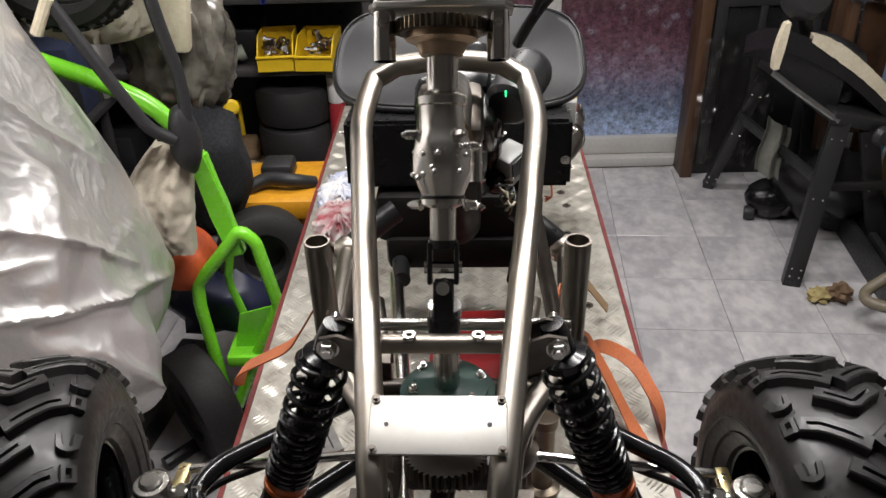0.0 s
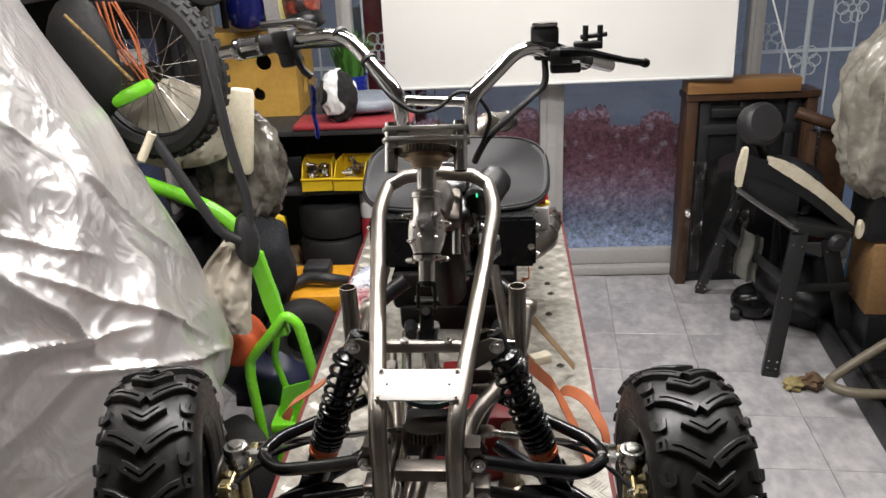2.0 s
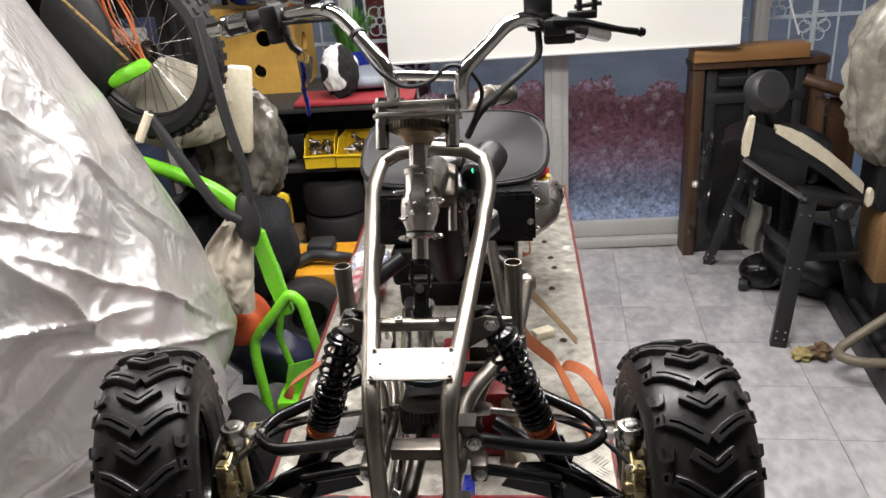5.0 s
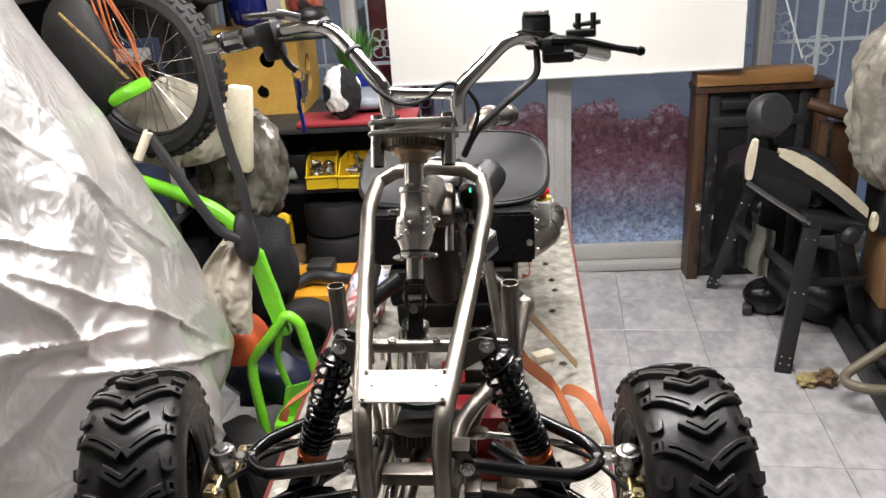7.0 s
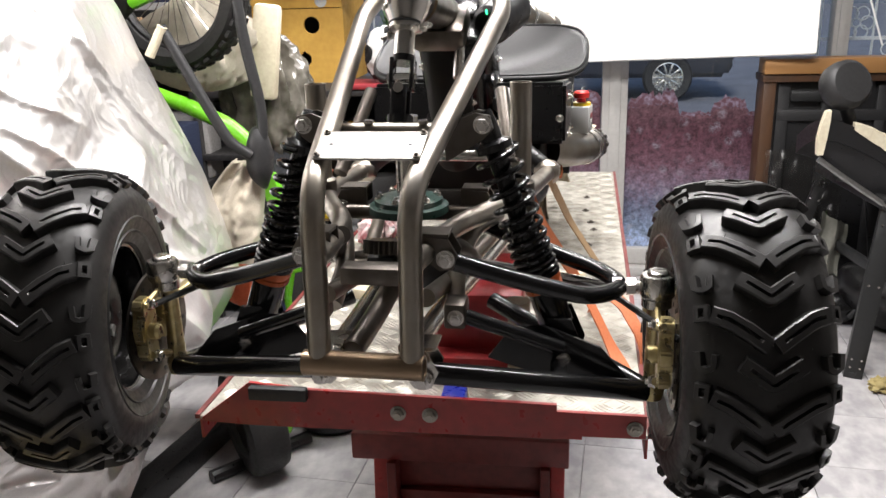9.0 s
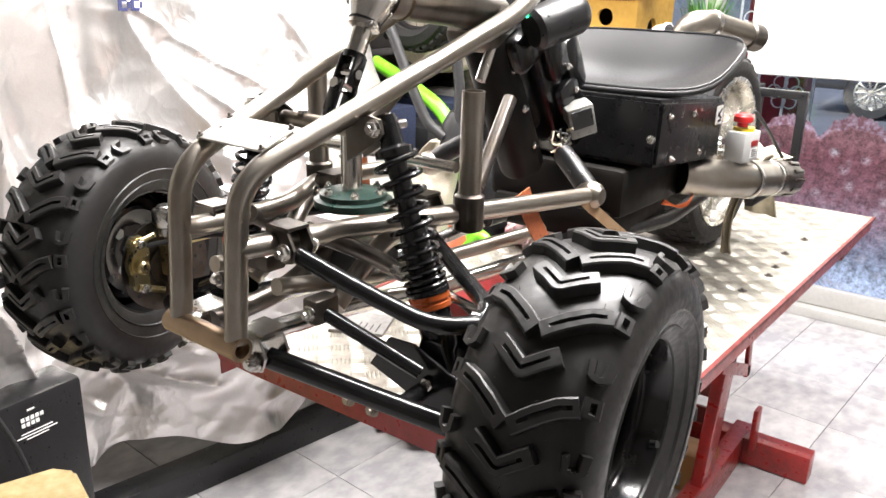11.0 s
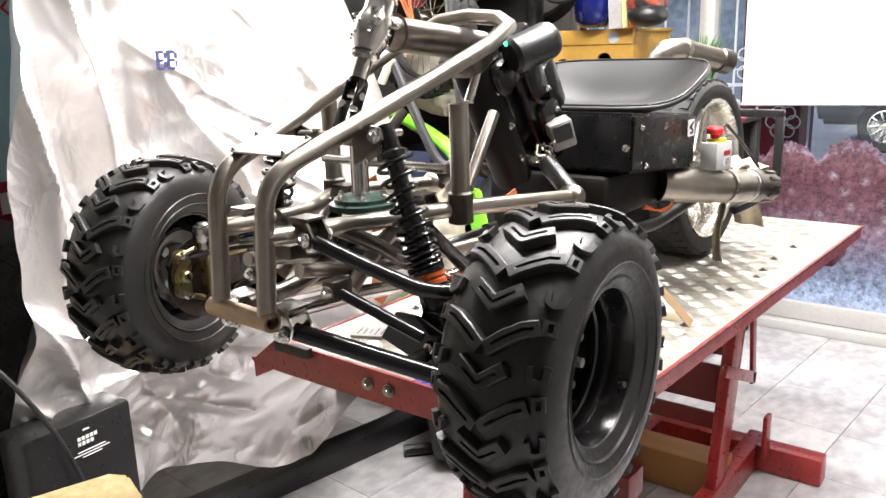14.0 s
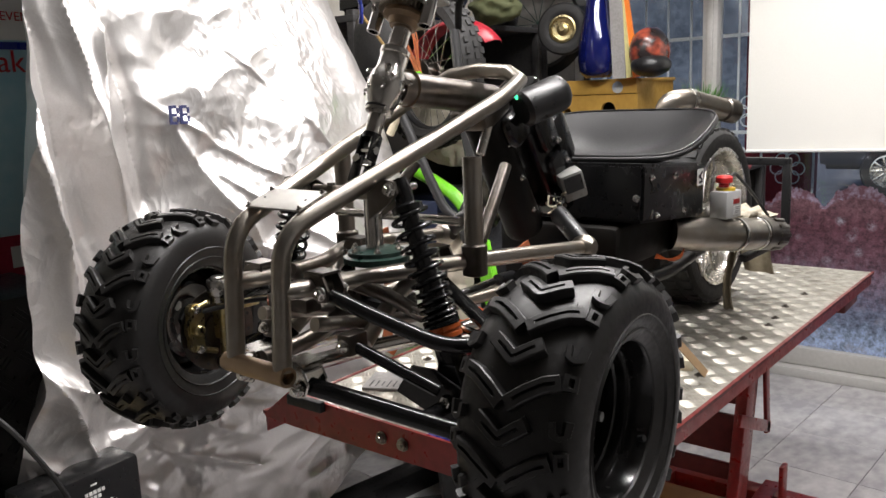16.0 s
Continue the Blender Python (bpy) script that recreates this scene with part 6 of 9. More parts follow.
bm = strap(B(), [(0.146, 0.262, 1.098), (0.152, 0.275, 1.065), (0.170, 0.300, 1.01), (0.235, 0.46, 0.86), (0.285, 0.36, 0.785), (0.30, 0.30, 0.776)], 0.026, (0.3, 0.9, 0))
tagged(part("ratchet_strap", bm, STRAP, None, "", 60), "orange webbing strap tying the trike to the lift", "strap", "straps on the lift")
bm = strap(B(), [(0.255, 0.56, 0.776), (0.262, 0.50, 0.83), (0.30, 0.44, 0.845), (0.335, 0.36, 0.80), (0.330, 0.32, 0.74)], 0.024, (0.2, 0.9, 0.3))
tagged(part("ratchet_strap", bm, STRAP, None, "", 60), "loose curled orange strap end at the deck edge", "strap", "straps on the lift")
bm = strap(B(), [(-0.150, 0.26, 1.10), (-0.22, 0.36, 0.95), (-0.33, 0.46, 0.83), (-0.352, 0.47, 0.80), (-0.345, 0.50, 0.776)], 0.028, (0.3, 0.9, 0.2))
tagged(part("ratchet_strap", bm, STRAP, None, "", 60), "orange webbing strap looped at the deck edge", "strap", "straps on the lift")
bm = strap(B(), [(0.178, 0.38, 1.07), (0.215, 0.55, 0.95), (0.30, 0.66, 0.79)], 0.016, (0.3, 0.9, 0.2))
tagged(part("ratchet_strap", bm, CARD, None, "", 60), "thin brown tie strap from frame to deck", "strap", "straps on the lift")
for x, y, w, a in ((0.225, 0.72, 0.05, 25), (-0.19, 0.60, 0.04, -20)):
    bm = box(B(), (0, 0, 0.011), (w, 0.03, 0.022), pose(x, y, TZ, 0, 0, a), 0.003)
    tagged(part("masking_tape", bm, CREAM, None, "", 30), "pale yellow block of folded paper on the deck", "paper")

# ---------- silver cover ----------
def ridged(a, b, q):
    """Smooth swells that meet in sharp creases."""
    return 0.55 - abs(noise.noise(Vector((a, b, q)))) * 2.0


def crease(y, z, a, b, height, width):
    """A long fold from a to b in (y, z): a sharp crest with hollow flanks, fading at its ends."""
    dy, dz = b[0] - a[0], b[1] - a[1]
    ln = math.hypot(dy, dz)
    t = ((y - a[0]) * dy + (z - a[1]) * dz) / (ln * ln)
    d = ((y - a[0]) * dz - (z - a[1]) * dy) / ln + 0.012 * noise.noise(Vector((t * 3, a[0] * 9, 2)))
    ends = sstep(-0.15, 0.2, t) * sstep(1.2, 0.75, t)
    return height * ends * math.exp(-abs(d) / width * 1.6)


FOLDS = [((-0.02, 0.78), (0.15, 0.42), 0.060, 0.045), ((0.15, 0.50), (0.20, 0.22), 0.055, 0.045), ((0.30, 0.43), (0.56, 0.335), 0.045, 0.035), ((0.37, 0.62), (0.40, 0.42), 0.030, 0.03),
         ((0.22, 0.62), (0.40, 0.30), -0.045, 0.05), ((0.10, 0.60), (0.12, 0.40), -0.035, 0.04), ((0.60, 0.75), (0.80, 0.30), 0.040, 0.05),
         ((0.03, 1.95), (0.06, 0.75), 0.045, 0.045), ((0.10, 1.95), (0.24, 0.95), 0.045, 0.045), ((0.08, 1.70), (0.16, 0.60), -0.035, 0.045), ((-0.05, 0.56), (0.30, 0.30), 0.055, 0.025), ((0.02, 0.74), (0.46, 0.47), 0.045, 0.025), ((0.16, 0.63), (0.56, 0.56), -0.040, 0.03), ((0.22, 1.75), (0.28, 1.15), -0.040, 0.035), ((0.32, 2.05), (0.20, 1.30), 0.034, 0.026), ((0.01, 1.4), (0.10, 0.70), 0.035, 0.025), ((0.36, 1.28), (0.52, 0.92), 0.030, 0.030),
         ((0.50, 1.50), (0.95, 1.00), 0.014, 0.012), ((0.30, 1.35), (0.62, 1.12), 0.012, 0.012), ((0.42, 1.18), (0.85, 0.80), 0.020, 0.014), ((0.25, 1.05), (0.60, 0.95), 0.016, 0.014), ((0.45, 0.92), (0.95, 0.70), 0.022, 0.018), ((0.70, 1.25), (0.82, 0.95), -0.014, 0.02), ((0.55, 1.75), (0.80, 1.30), 0.012, 0.016)]


def cover_pt(u, v):
    w0 = min(1, max(0, (u - 0.14) / 0.74))
    y0 = -0.02 + 0.97 * w0
    hem = 0.45 - 0.30 * sstep(0.10, 0.17, y0) + 0.04 * sstep(0.22, 0.33, y0) - 0.05 * sstep(0.4, 0.6, y0) + 0.10 * sstep(0.62, 0.85, y0) + 0.02 * noise.noise(Vector((y0 * 9, 0, 1.0)))
    z = hem + (2.12 - hem) * v
    near = 0.065 - 0.105 * sstep(1.58, 1.0, z) - 0.05 * sstep(0.74, 0.60, z)
    far = 1.05
    if u < 0.14:
        w = u / 0.14
        back = 0.55 * (1 - w) ** 1.3
        y = near + 0.02 * w + 0.62 * back
    elif u > 0.88:
        w = (u - 0.88) / 0.12
        y, back = far + 0.01 * w, 0.50 * w ** 1.3
    else:
        w = (u - 0.14) / 0.74
        y, back = near + 0.02 + (far - near - 0.02) * w, 0.0
    mid = 1 - min(1, back * 6)
    lean = -0.015 - 0.13 * max(0.0, z - 1.35)
    flank = 0.045 + 0.315 * sstep(1.75, 0.55, z) ** 0.9
    x = -0.945 + flank * sstep(0.15, 0.74, y) - 0.16 * max(0.0, y - 0.74) - back - 0.27 * sstep(0.70, 0.28, z) * (0.4 + 0.6 * sstep(0.1, 0.5, y))
    warp = noise.noise(Vector((y * 1.6, z * 0.8, 4))) * 3.0
    pleat = math.sin(y * 13 + z * 1.3 + warp) + 0.2 * math.sin(y * 31 - z * 2.0 + warp * 1.7)
    pleat *= 0.010 + 0.008 * sstep(0.35, 0.0, y)
    broad = 0.022 * noise.noise(Vector((y * 1.6, z * 1.5, 2.0)))
    band = 0.20 + 0.80 * sstep(0.84, 0.68, y + 0.10 * noise.noise(Vector((z * 3, 0, 5))))
    band *= 1 - 0.85 * math.exp(-((y - 0.372) ** 2 + (z - 1.314) ** 2) / 0.0036)
    wy, wz = y + 0.05 * noise.noise(Vector((y * 5, z * 5, 1))), z + 0.05 * noise.noise(Vector((y * 5, z * 5, 8)))
    a, b = wy * 0.8 + wz * 0.6, wz * 0.8 - wy * 0.6
    fine = 0.040 * ridged(a * 2.1, b * 3.4, 1.0) + 0.018 * ridged(a * 5.5 + 3, b * 9, 5.0) + 0.004 * ridged(b * 17, a * 12, 9.0)
    smooth_side = sstep(-0.06, 0.05, y - 0.56 - (1.62 - z) * 0.70)
    hang = sstep(0.42, 0.08, y) * sstep(0.55, 0.85, z)
    fine = fine * (1 - 0.75 * hang) + hang * (0.046 * ridged(y * 6.5 + 2.2 * z, z * 0.8, 13.0) + 0.007 * ridged(y * 11 + 3.5 * z, z * 1.5, 17.0))
    fine *= (1 - 0.72 * smooth_side) * (1 + 0.9 * sstep(0.82, 0.60, z))
    x -= 0.10 * max(0.0, y - 0.56 - (1.62 - z) * 0.70)
    fine *= band * (0.45 + 0.55 * sstep(-0.05, 0.35, y)) * (0.75 + 0.5 * noise.noise(Vector((y * 2.5, z * 2.5, 6))))
    long_folds = sum(crease(y, z, *fd) for fd in FOLDS)
    x += lean + (pleat + broad + fine + long_folds) * (0.35 + 0.65 * mid)
    return Vector((x, y + 0.014 * noise.noise(Vector((z * 4, y * 3, 7))) + 0.006 * noise.noise(Vector((z * 14, y * 9, 3))), z))


cover = grid_sheet(B(), cover_pt, 300, 360)
sc = tagged(part("motorcycle_cover", cover, SILVER, None, "", 70), "crumpled silver dust cover draped to the floor", "cover")
lg = B()
near_mark = [cover_pt(0.14 + 0.74 * (0.25 + 0.17 * i / 44), 0.52 + 0.09 * j / 44) for i in range(45) for j in range(45)]
proud = max(p.x for p in near_mark if 0.325 < p.y < 0.395 and 1.286 < p.z < 1.342) + 0.005
for y0 in (0.332, 0.361):
    for y, z, w, h in ((0.000, 0.0, 0.009, 0.044), (0.010, 0.019, 0.014, 0.007), (0.010, 0.0, 0.014, 0.007), (0.010, -0.019, 0.014, 0.007), (0.020, 0.010, 0.007, 0.014), (0.020, -0.010, 0.007, 0.014)):
        c = Vector((0, y0 + 0.004 + y, 1.314 + z))
        box(lg, (proud, c.y, c.z), (0.002, w, h), None, 0.0004, 1)
part("printed_mark", lg, BLUEINK, sc, "dark blue printed mark", 0)

# lime green child's motorcycle leaning on end
bike = thing("mini_motorcycle", "lime green child's motorcycle stood on end among clutter", "motorcycle", (0, 0, 0))
part("frame_tube", tube(B(), [(-0.95, 1.22, 1.13), (-0.80, 1.20, 1.08), (-0.67, 1.18, 1.025), (-0.60, 1.17, 0.945)], 0.021, 14, 0.05), GREEN, bike, "lime green painted tube")
bm = slab(B(), [(-0.615, 0.905), (-0.565, 0.90), (-0.535, 0.755), (-0.510, 0.62), (-0.555, 0.61), (-0.580, 0.73)], 0.03, Matrix.Translation((0, 1.20, 0)) @ Matrix.Rotation(radians(90), 4, "X"))
bmesh.ops.bevel(bm, geom=bm.edges[:], offset=0.006, segments=2, affect="EDGES")
part("swing_plate", bm, GREEN, bike, "lime green flat arm")
part("loop_tube", tube(B(), [(-0.635, 1.19, 0.10), (-0.655, 1.18, 0.46), (-0.650, 1.18, 0.53), (-0.570, 1.17, 0.625), (-0.515, 1.17, 0.692), (-0.480, 1.17, 0.660), (-0.448, 1.18, 0.455), (-0.535, 1.19, 0.28), (-0.615, 1.20, 0.10)], 0.017, 12, 0.018), GREEN, bike, "lime green bent loop tube")
bm = slab(B(), [(-0.566, 0.410), (-0.468, 0.437), (-0.575, 0.245), (-0.600, 0.27)], 0.006, Matrix.Translation((0, 1.215, 0)) @ Matrix.Rotation(radians(90), 4, "X"))
part("gusset_plate", bm, GREEN, bike, "lime green flat gusset", 30)
part("inner_tube", tube(B(), [(-0.565, 1.23, 0.60), (-0.590, 1.24, 0.50), (-0.560, 1.23, 0.40)], 0.011, 10, 0.03), GREEN, bike)
part("foot_plate", box(B(), (-0.555, 1.22, 0.285), (0.11, 0.12, 0.035), pose(0, 0, 0, 0, 0, 0), 0.008), GREEN, bike)
part("clamp", blob(B(), (-0.588, 1.13, 0.955), (0.036, 0.04, 0.085), 0.12, 4, 3, 2.0), PLASTIC, bike, "black foam-covered clamp")
part("handlebar", tube(B(), [(-0.785, 1.06, 1.295), (-0.690, 1.07, 1.095), (-0.645, 1.08, 1.00), (-0.60, 1.10, 0.965)], 0.0145, 12, 0.04), PLASTIC, bike, "black foam-covered bar")
part("bar_end", tube(B(), [(-0.815, 1.045, 1.225), (-0.775, 1.05, 1.295)], 0.0125, 10), CREAM, bike, "pale plastic bar end")
part("handlebar", tube(B(), [(-0.63, 1.14, 1.52), (-0.612, 1.13, 1.38), (-0.600, 1.13, 1.25), (-0.570, 1.13, 1.08), (-0.575, 1.12, 0.98)], 0.0145, 12, 0.05), PLASTIC, bike, "black foam-covered bar")
mwh = pose(-0.858, 1.30, 1.412, 0, 0, -15) @ Matrix.Rotation(radians(90), 4, "X")
bm = lathe(B(), [(0.186, -0.024), (0.204, -0.042), (0.230, -0.040), (0.245, -0.020), (0.249, 0.0), (0.245, 0.020), (0.230, 0.040), (0.204, 0.042), (0.186, 0.024), (0.186, -0.024)], mwh, 64)
tw = part("wheel", bm, OLDRUBBER, bike, "knobbly off-road tyre with wire spokes")
knobs = B()
for k in range(44):
    for e, zz in ((0, 0.0), (1, 0.026), (1, -0.026)):
        mm = mwh @ Matrix.Rotation((k + 0.5 * e) * 6.28319 / 44, 4, "Z")
        box(knobs, (0.248 - 0.006 * e, 0, zz), (0.008, 0.019, 0.015), mm)
tagged(part("tread", knobs, OLDRUBBER, tw, "", 0), kind="stuff")
part("rim", lathe(B(), [(0.190, -0.016), (0.180, -0.013), (0.175, 0.0), (0.180, 0.013), (0.190, 0.016)], mwh, 48), SATIN, tw)
bm = lathe(B(), [(0, -0.05), (0.016, -0.05), (0.016, -0.025), (0.032, -0.022), (0.032, -0.018), (0.016, -0.016), (0.016, 0.02), (0.03, 0.022), (0.03, 0.026), (0, 0.03)], mwh, 18)
part("hub", bm, DARKSTEEL, tw)
for k in range(28):
    a = k * 6.28319 / 28
    e = 1 if k % 2 else -1
    part("spoke", rod(B(), mwh @ Vector((0.03 * math.cos(a + e * 0.6), 0.03 * math.sin(a + e * 0.6), 0.02 * e)), mwh @ Vector((0.180 * math.cos(a), 0.180 * math.sin(a), 0)), 0.0012, 5), BRIGHT, tw, "", 0) if k < 28 else None
bm = box(B(), (0, 0, 0), (0.13, 0.035, 0.040), pose(-0.872, 1.20, 1.375, 0, -22, 8), 0.015)
part("fork_guard", bm, GREEN, bike, "lime green plastic fork guard")
cords = thing("cord_tangle", "loose orange cords hanging over the motorcycle wheel", "cord", (0, 0, 0))
rng = random.Random(8)
for k in range(9):
    a = Vector((-0.90 + rng.uniform(-0.05, 0.06), 1.22 + rng.uniform(-0.02, 0.02), 1.62))
    part("cord", tube(B(), [a, a + Vector((rng.uniform(0, 0.05), 0, -0.10)), a + Vector((rng.uniform(0.02, 0.10), 0, -0.20 + rng.uniform(-0.04, 0.04)))], 0.0024, 5, 0.02), STRAP, cords)
bm = tube(B(), [(-0.98, 1.12, 1.60), (-0.90, 1.13, 1.50), (-0.84, 1.14, 1.42)], 0.0045, 8)
tagged(part("rope", bm, mat("yellow_rope", (0.34, 0.22, 0.06), 0.8, 0, (0.12, 0.07, 0.03), 0.6, 160, 0.4, 60), None), "short twisted yellow rope by the wheel", "rope")
bm = blob(B(), (-0.99, 1.20, 1.47), (0.10, 0.05, 0.17), 0.10, 3, 3, 1.0)
tagged(part("helmet_bag", bm, OLDRUBBER, None, "", 70), "black rounded bag behind the cover", "bag")
# cloths, bags and ball by the green frame


def bag_pt(u, v):
    """A limp sack hung by its mouth: gathered at the top, wide at the bottom, creased down its length."""
    top, low = Vector((-0.665 + 0.075 * u, 1.13, 0.945 - 0.03 * u)), Vector((-0.755 + 0.135 * u, 1.12, 0.69 - 0.035 * u + 0.10 * max(0, 0.45 - u)))
    p = top.lerp(low, v)
    p.x -= 0.035 * math.sin(v * 3.1) * (1 - u)
    p.y -= 0.050 * math.sin(v * 2.6) * math.sin(u * 3.14) ** 0.7 + 0.010 * math.sin(u * 17 + v * 3) * (1.1 - v) + 0.012 * noise.noise(Vector((u * 4, v * 5, 3))) + 0.006 * noise.noise(Vector((u * 11, v * 13, 5)))
    return p


bm = grid_sheet(B(), bag_pt, 40, 44, 0.035, (0, 1, 0))
tagged(part("cloth_bag", bm, BEIGE, None, "", 70), "beige canvas bag hanging on the green frame", "bag")
bm = blob(B(), (-0.700, 1.24, 0.575), (0.095, 0.09, 0.085), 0.06, 3, 4, 5.0)
tagged(part("orange_sack", bm, mat("orange_red_cloth", (0.60, 0.10, 0.025), 0.6, 0, (0.4, 0.06, 0.015), 0.3, 100, 0.15, 8), None, "", 70), "rounded orange-red sack under the canvas bag", "sack")
bm = sack(B(), (-0.85, 1.42, 1.235), (0.18, 0.05, 0.135), 0.30, 7.0, 6.0, 0.55, 2.2, 110, 50)
tagged(part("dust_cloth", bm, mat("pale_cotton", (0.60, 0.55, 0.45), 0.85, 0, (0.45, 0.40, 0.31), 0.35, 160, 0.2, 9, sheen=0.2), None, "", 70), "crumpled cream cloth behind the spoked wheel", "cloth")
bm = box(B(), (0, 0, 0), (0.078, 0.045, 0.27), pose(-0.650, 1.42, 1.205, 0, 8, 0), 0.014)
tagged(part("foam_strip", bm, CREAM, None, "", 40), "cream foam strip standing on end", "foam")
bm = sack(B(), (-0.70, 1.54, 1.06), (0.13, 0.09, 0.20), 0.32, 6.0, 7.0, 0.25, 2.4, 110, 60)
tagged(part("wrapped_package", bm, crumple(mat("smoky_plastic", (0.22, 0.205, 0.175), 0.16, 0, (0.05, 0.045, 0.035), 0.7, 14, 0.05, 8, 0.08), ((14.0, 1.0), (30.0, 0.4)), 0.02, 0.14), None, "", 70), "grey plastic-wrapped package between frame and shelf", "package")
bm = blob(B(), (-0.68, 1.50, 0.72), (0.12, 0.10, 0.20), 0.3, 5, 3, 8.0)
tagged(part("dark_cloth", bm, mat("black_cloth", (0.010, 0.011, 0.014), 0.85, 0, (0.005, 0.005, 0.007), 0.4, 120, 0.2, 8), None, "", 70), "dark folded cloth heaped behind the green frame", "cloth")
bm = blob(B(), (-0.66, 1.38, 0.36), (0.16, 0.12, 0.10), 0.3, 5, 3, 9.0)
tagged(part("blue_tarp", bm, mat("black_blue_tarp", (0.012, 0.016, 0.05), 0.4, 0, (0.006, 0.008, 0.02), 0.4, 40, 0.1, 9), None, "", 70), "crumpled blue-black plastic tarp on the floor", "tarp")


def slick_tyre(bm, m, R=0.135, w=0.13, hole=0.065):
    h = w / 2
    return lathe(bm, [(hole, -h * 0.75), (hole + 0.012, -h * 0.95), (R - 0.03, -h), (R - 0.008, -h * 0.86), (R, -h * 0.55), (R, h * 0.55), (R - 0.008, h * 0.86), (R - 0.03, h), (hole + 0.012, h * 0.95), (hole, h * 0.75), (hole * 0.96, 0), (hole, -h * 0.75)], m, 40)


# orange floor machine with a black drum
mach = thing("floor_machine", "yellow-orange wheeled shop machine with black fittings", "machine", (-0.53, 1.72, 0))
bm = box(B(), (0, 0, 0.53), (0.30, 0.30, 0.07), None, 0.02)
box(bm, (0, 0.02, 0.28), (0.26, 0.26, 0.44), None, 0.03)
part("body", bm, mat("orange_yellow_paint", (0.72, 0.34, 0.02), 0.4, 0, (0.5, 0.2, 0.01), 0.3, 50, 0.05, 8), mach, "", 40)
part("fitting", tube(B(), [(-0.10, -0.10, 0.57), (-0.02, -0.06, 0.60), (0.06, -0.08, 0.60), (0.12, -0.04, 0.57)], 0.022, 12, 0.03), PLASTIC, mach)
part("fitting", box(B(), (0.0, 0.03, 0.59), (0.10, 0.10, 0.06), None, 0.015), PLASTIC, mach, "", 40)
bm = slick_tyre(B(), pose(-0.535, 1.44, 0.465, 78, 0, 15), 0.135, 0.13, 0.06)
kt = tagged(part("kart_tyre", bm, OLDRUBBER, None), "smooth black kart tyre propped beside the machine", "tyre", "kart tyres")
part("hub_plate", lathe(B(), [(0, -0.04), (0.06, -0.04), (0.06, -0.03), (0, -0.03)], pose(-0.535, 1.44, 0.465, 78, 0, 15), 20), SATIN, kt)
bm = lathe(B(), [(0, 0.0), (0.10, 0.0), (0.12, 0.02), (0.12, 0.33), (0.10, 0.35), (0, 0.35)], Matrix.Translation((-0.535, 1.44, 0.0)), 24)
tagged(part("drum", bm, SATIN, None), "black round drum standing on the floor", "drum")

# ---------- shelf by the window ----------
shelf = thing("shelf_unit", "dark metal shelf crowded with workshop parts", "shelf", (-0.75, 2.58, 0))
for z in (0.14, 0.725, 0.985):
    part("board", box(B(), (-0.03, 0, z), (1.06, 0.60, 0.025), None, 0.003), SHELFMAT, shelf, "", 30)
for x in (-0.54, 0.48):
    for y in (-0.28, 0.28):
        part("post", box(B(), (x, y, 0.49), (0.03, 0.03, 0.98), None, 0.003), SHELFMAT, shelf, "", 30)
part("back_panel", box(B(), (-0.03, 0.295, 0.49), (1.06, 0.01, 0.98)), SHELFMAT, shelf, "", 0)


def parts_bin(x, y, z, w, turn, seed):
    b = thing("storage_bin", "yellow plastic stacking bin full of metal parts", "bin", (x, y, z), turn, "yellow storage bins")
    t = 0.004
    bm = box(B(), (0, 0, t / 2), (w, 0.20, t))
    for sx in (-1, 1):
        slab(bm, [(-0.10, 0), (0.10, 0), (0.10, 0.11), (-0.03, 0.11), (-0.085, 0.06), (-0.10, 0.055)], t, Matrix.Translation((sx * (w / 2 - t / 2) - t / 2, 0, 0)) @ Matrix(((0, 0, 1, 0), (1, 0, 0, 0), (0, 1, 0, 0), (0, 0, 0, 1))))
    box(bm, (0, 0.098, 0.055), (w, t, 0.11))
    box(bm, (0, -0.099, 0.028), (w, t, 0.056))
    box(bm, (0, -0.103, 0.053), (w + 0.006, 0.012, 0.008), None, 0.002)
    part("tub", bm, YELLOW, b, "", 30)
    rng = random.Random(seed)
    for k in range(12):
        p = Vector((rng.uniform(-w * 0.36, w * 0.36), rng.uniform(-0.07, 0.07), rng.uniform(0.045, 0.085)))
        d = Vector((rng.uniform(-1, 1), rng.uniform(-1, 1), rng.uniform(-0.3, 0.6)))
        part("metal_piece", lathe(B(), [(0, -0.022), (0.008, -0.022), (0.008, 0.012), (0.013, 0.013), (0.013, 0.022), (0, 0.022)], frame_to(p, d), 8), (BRIGHT, DARKSTEEL, ALU)[k % 3], b)


parts_bin(-0.615, 2.36, 0.738, 0.130, 4, 1)
parts_bin(-0.462, 2.35, 0.738, 0.135, -5, 2)
bm = box(B(), (-0.58, 2.42, 0.243), (0.36, 0.26, 0.18), None, 0.004)
tagged(part("cardboard_box", bm, CARD, None, "", 30), "brown cardboard box on the lowest shelf", "box")
for z, r in ((0.42, 0.155), (0.575, 0.150)):
    bm = slick_tyre(B(), pose(-0.585, 2.42, z, 0, 0, 0), r, 0.155, 0.062)
    tagged(part("kart_tyre", bm, OLDRUBBER, None), "smooth black kart tyre stacked on a box", "tyre", "kart tyres")
bt = thing("spray_bottle", "red bottle with a white cap on the shelf", "bottle", (-0.415, 2.36, 0.153))
part("bottle_body", lathe(B(), [(0, 0), (0.032, 0), (0.034, 0.01), (0.034, 0.40), (0.028, 0.43), (0, 0.43)], None, 20), mat("red_label", (0.40, 0.03, 0.04), 0.4), bt)
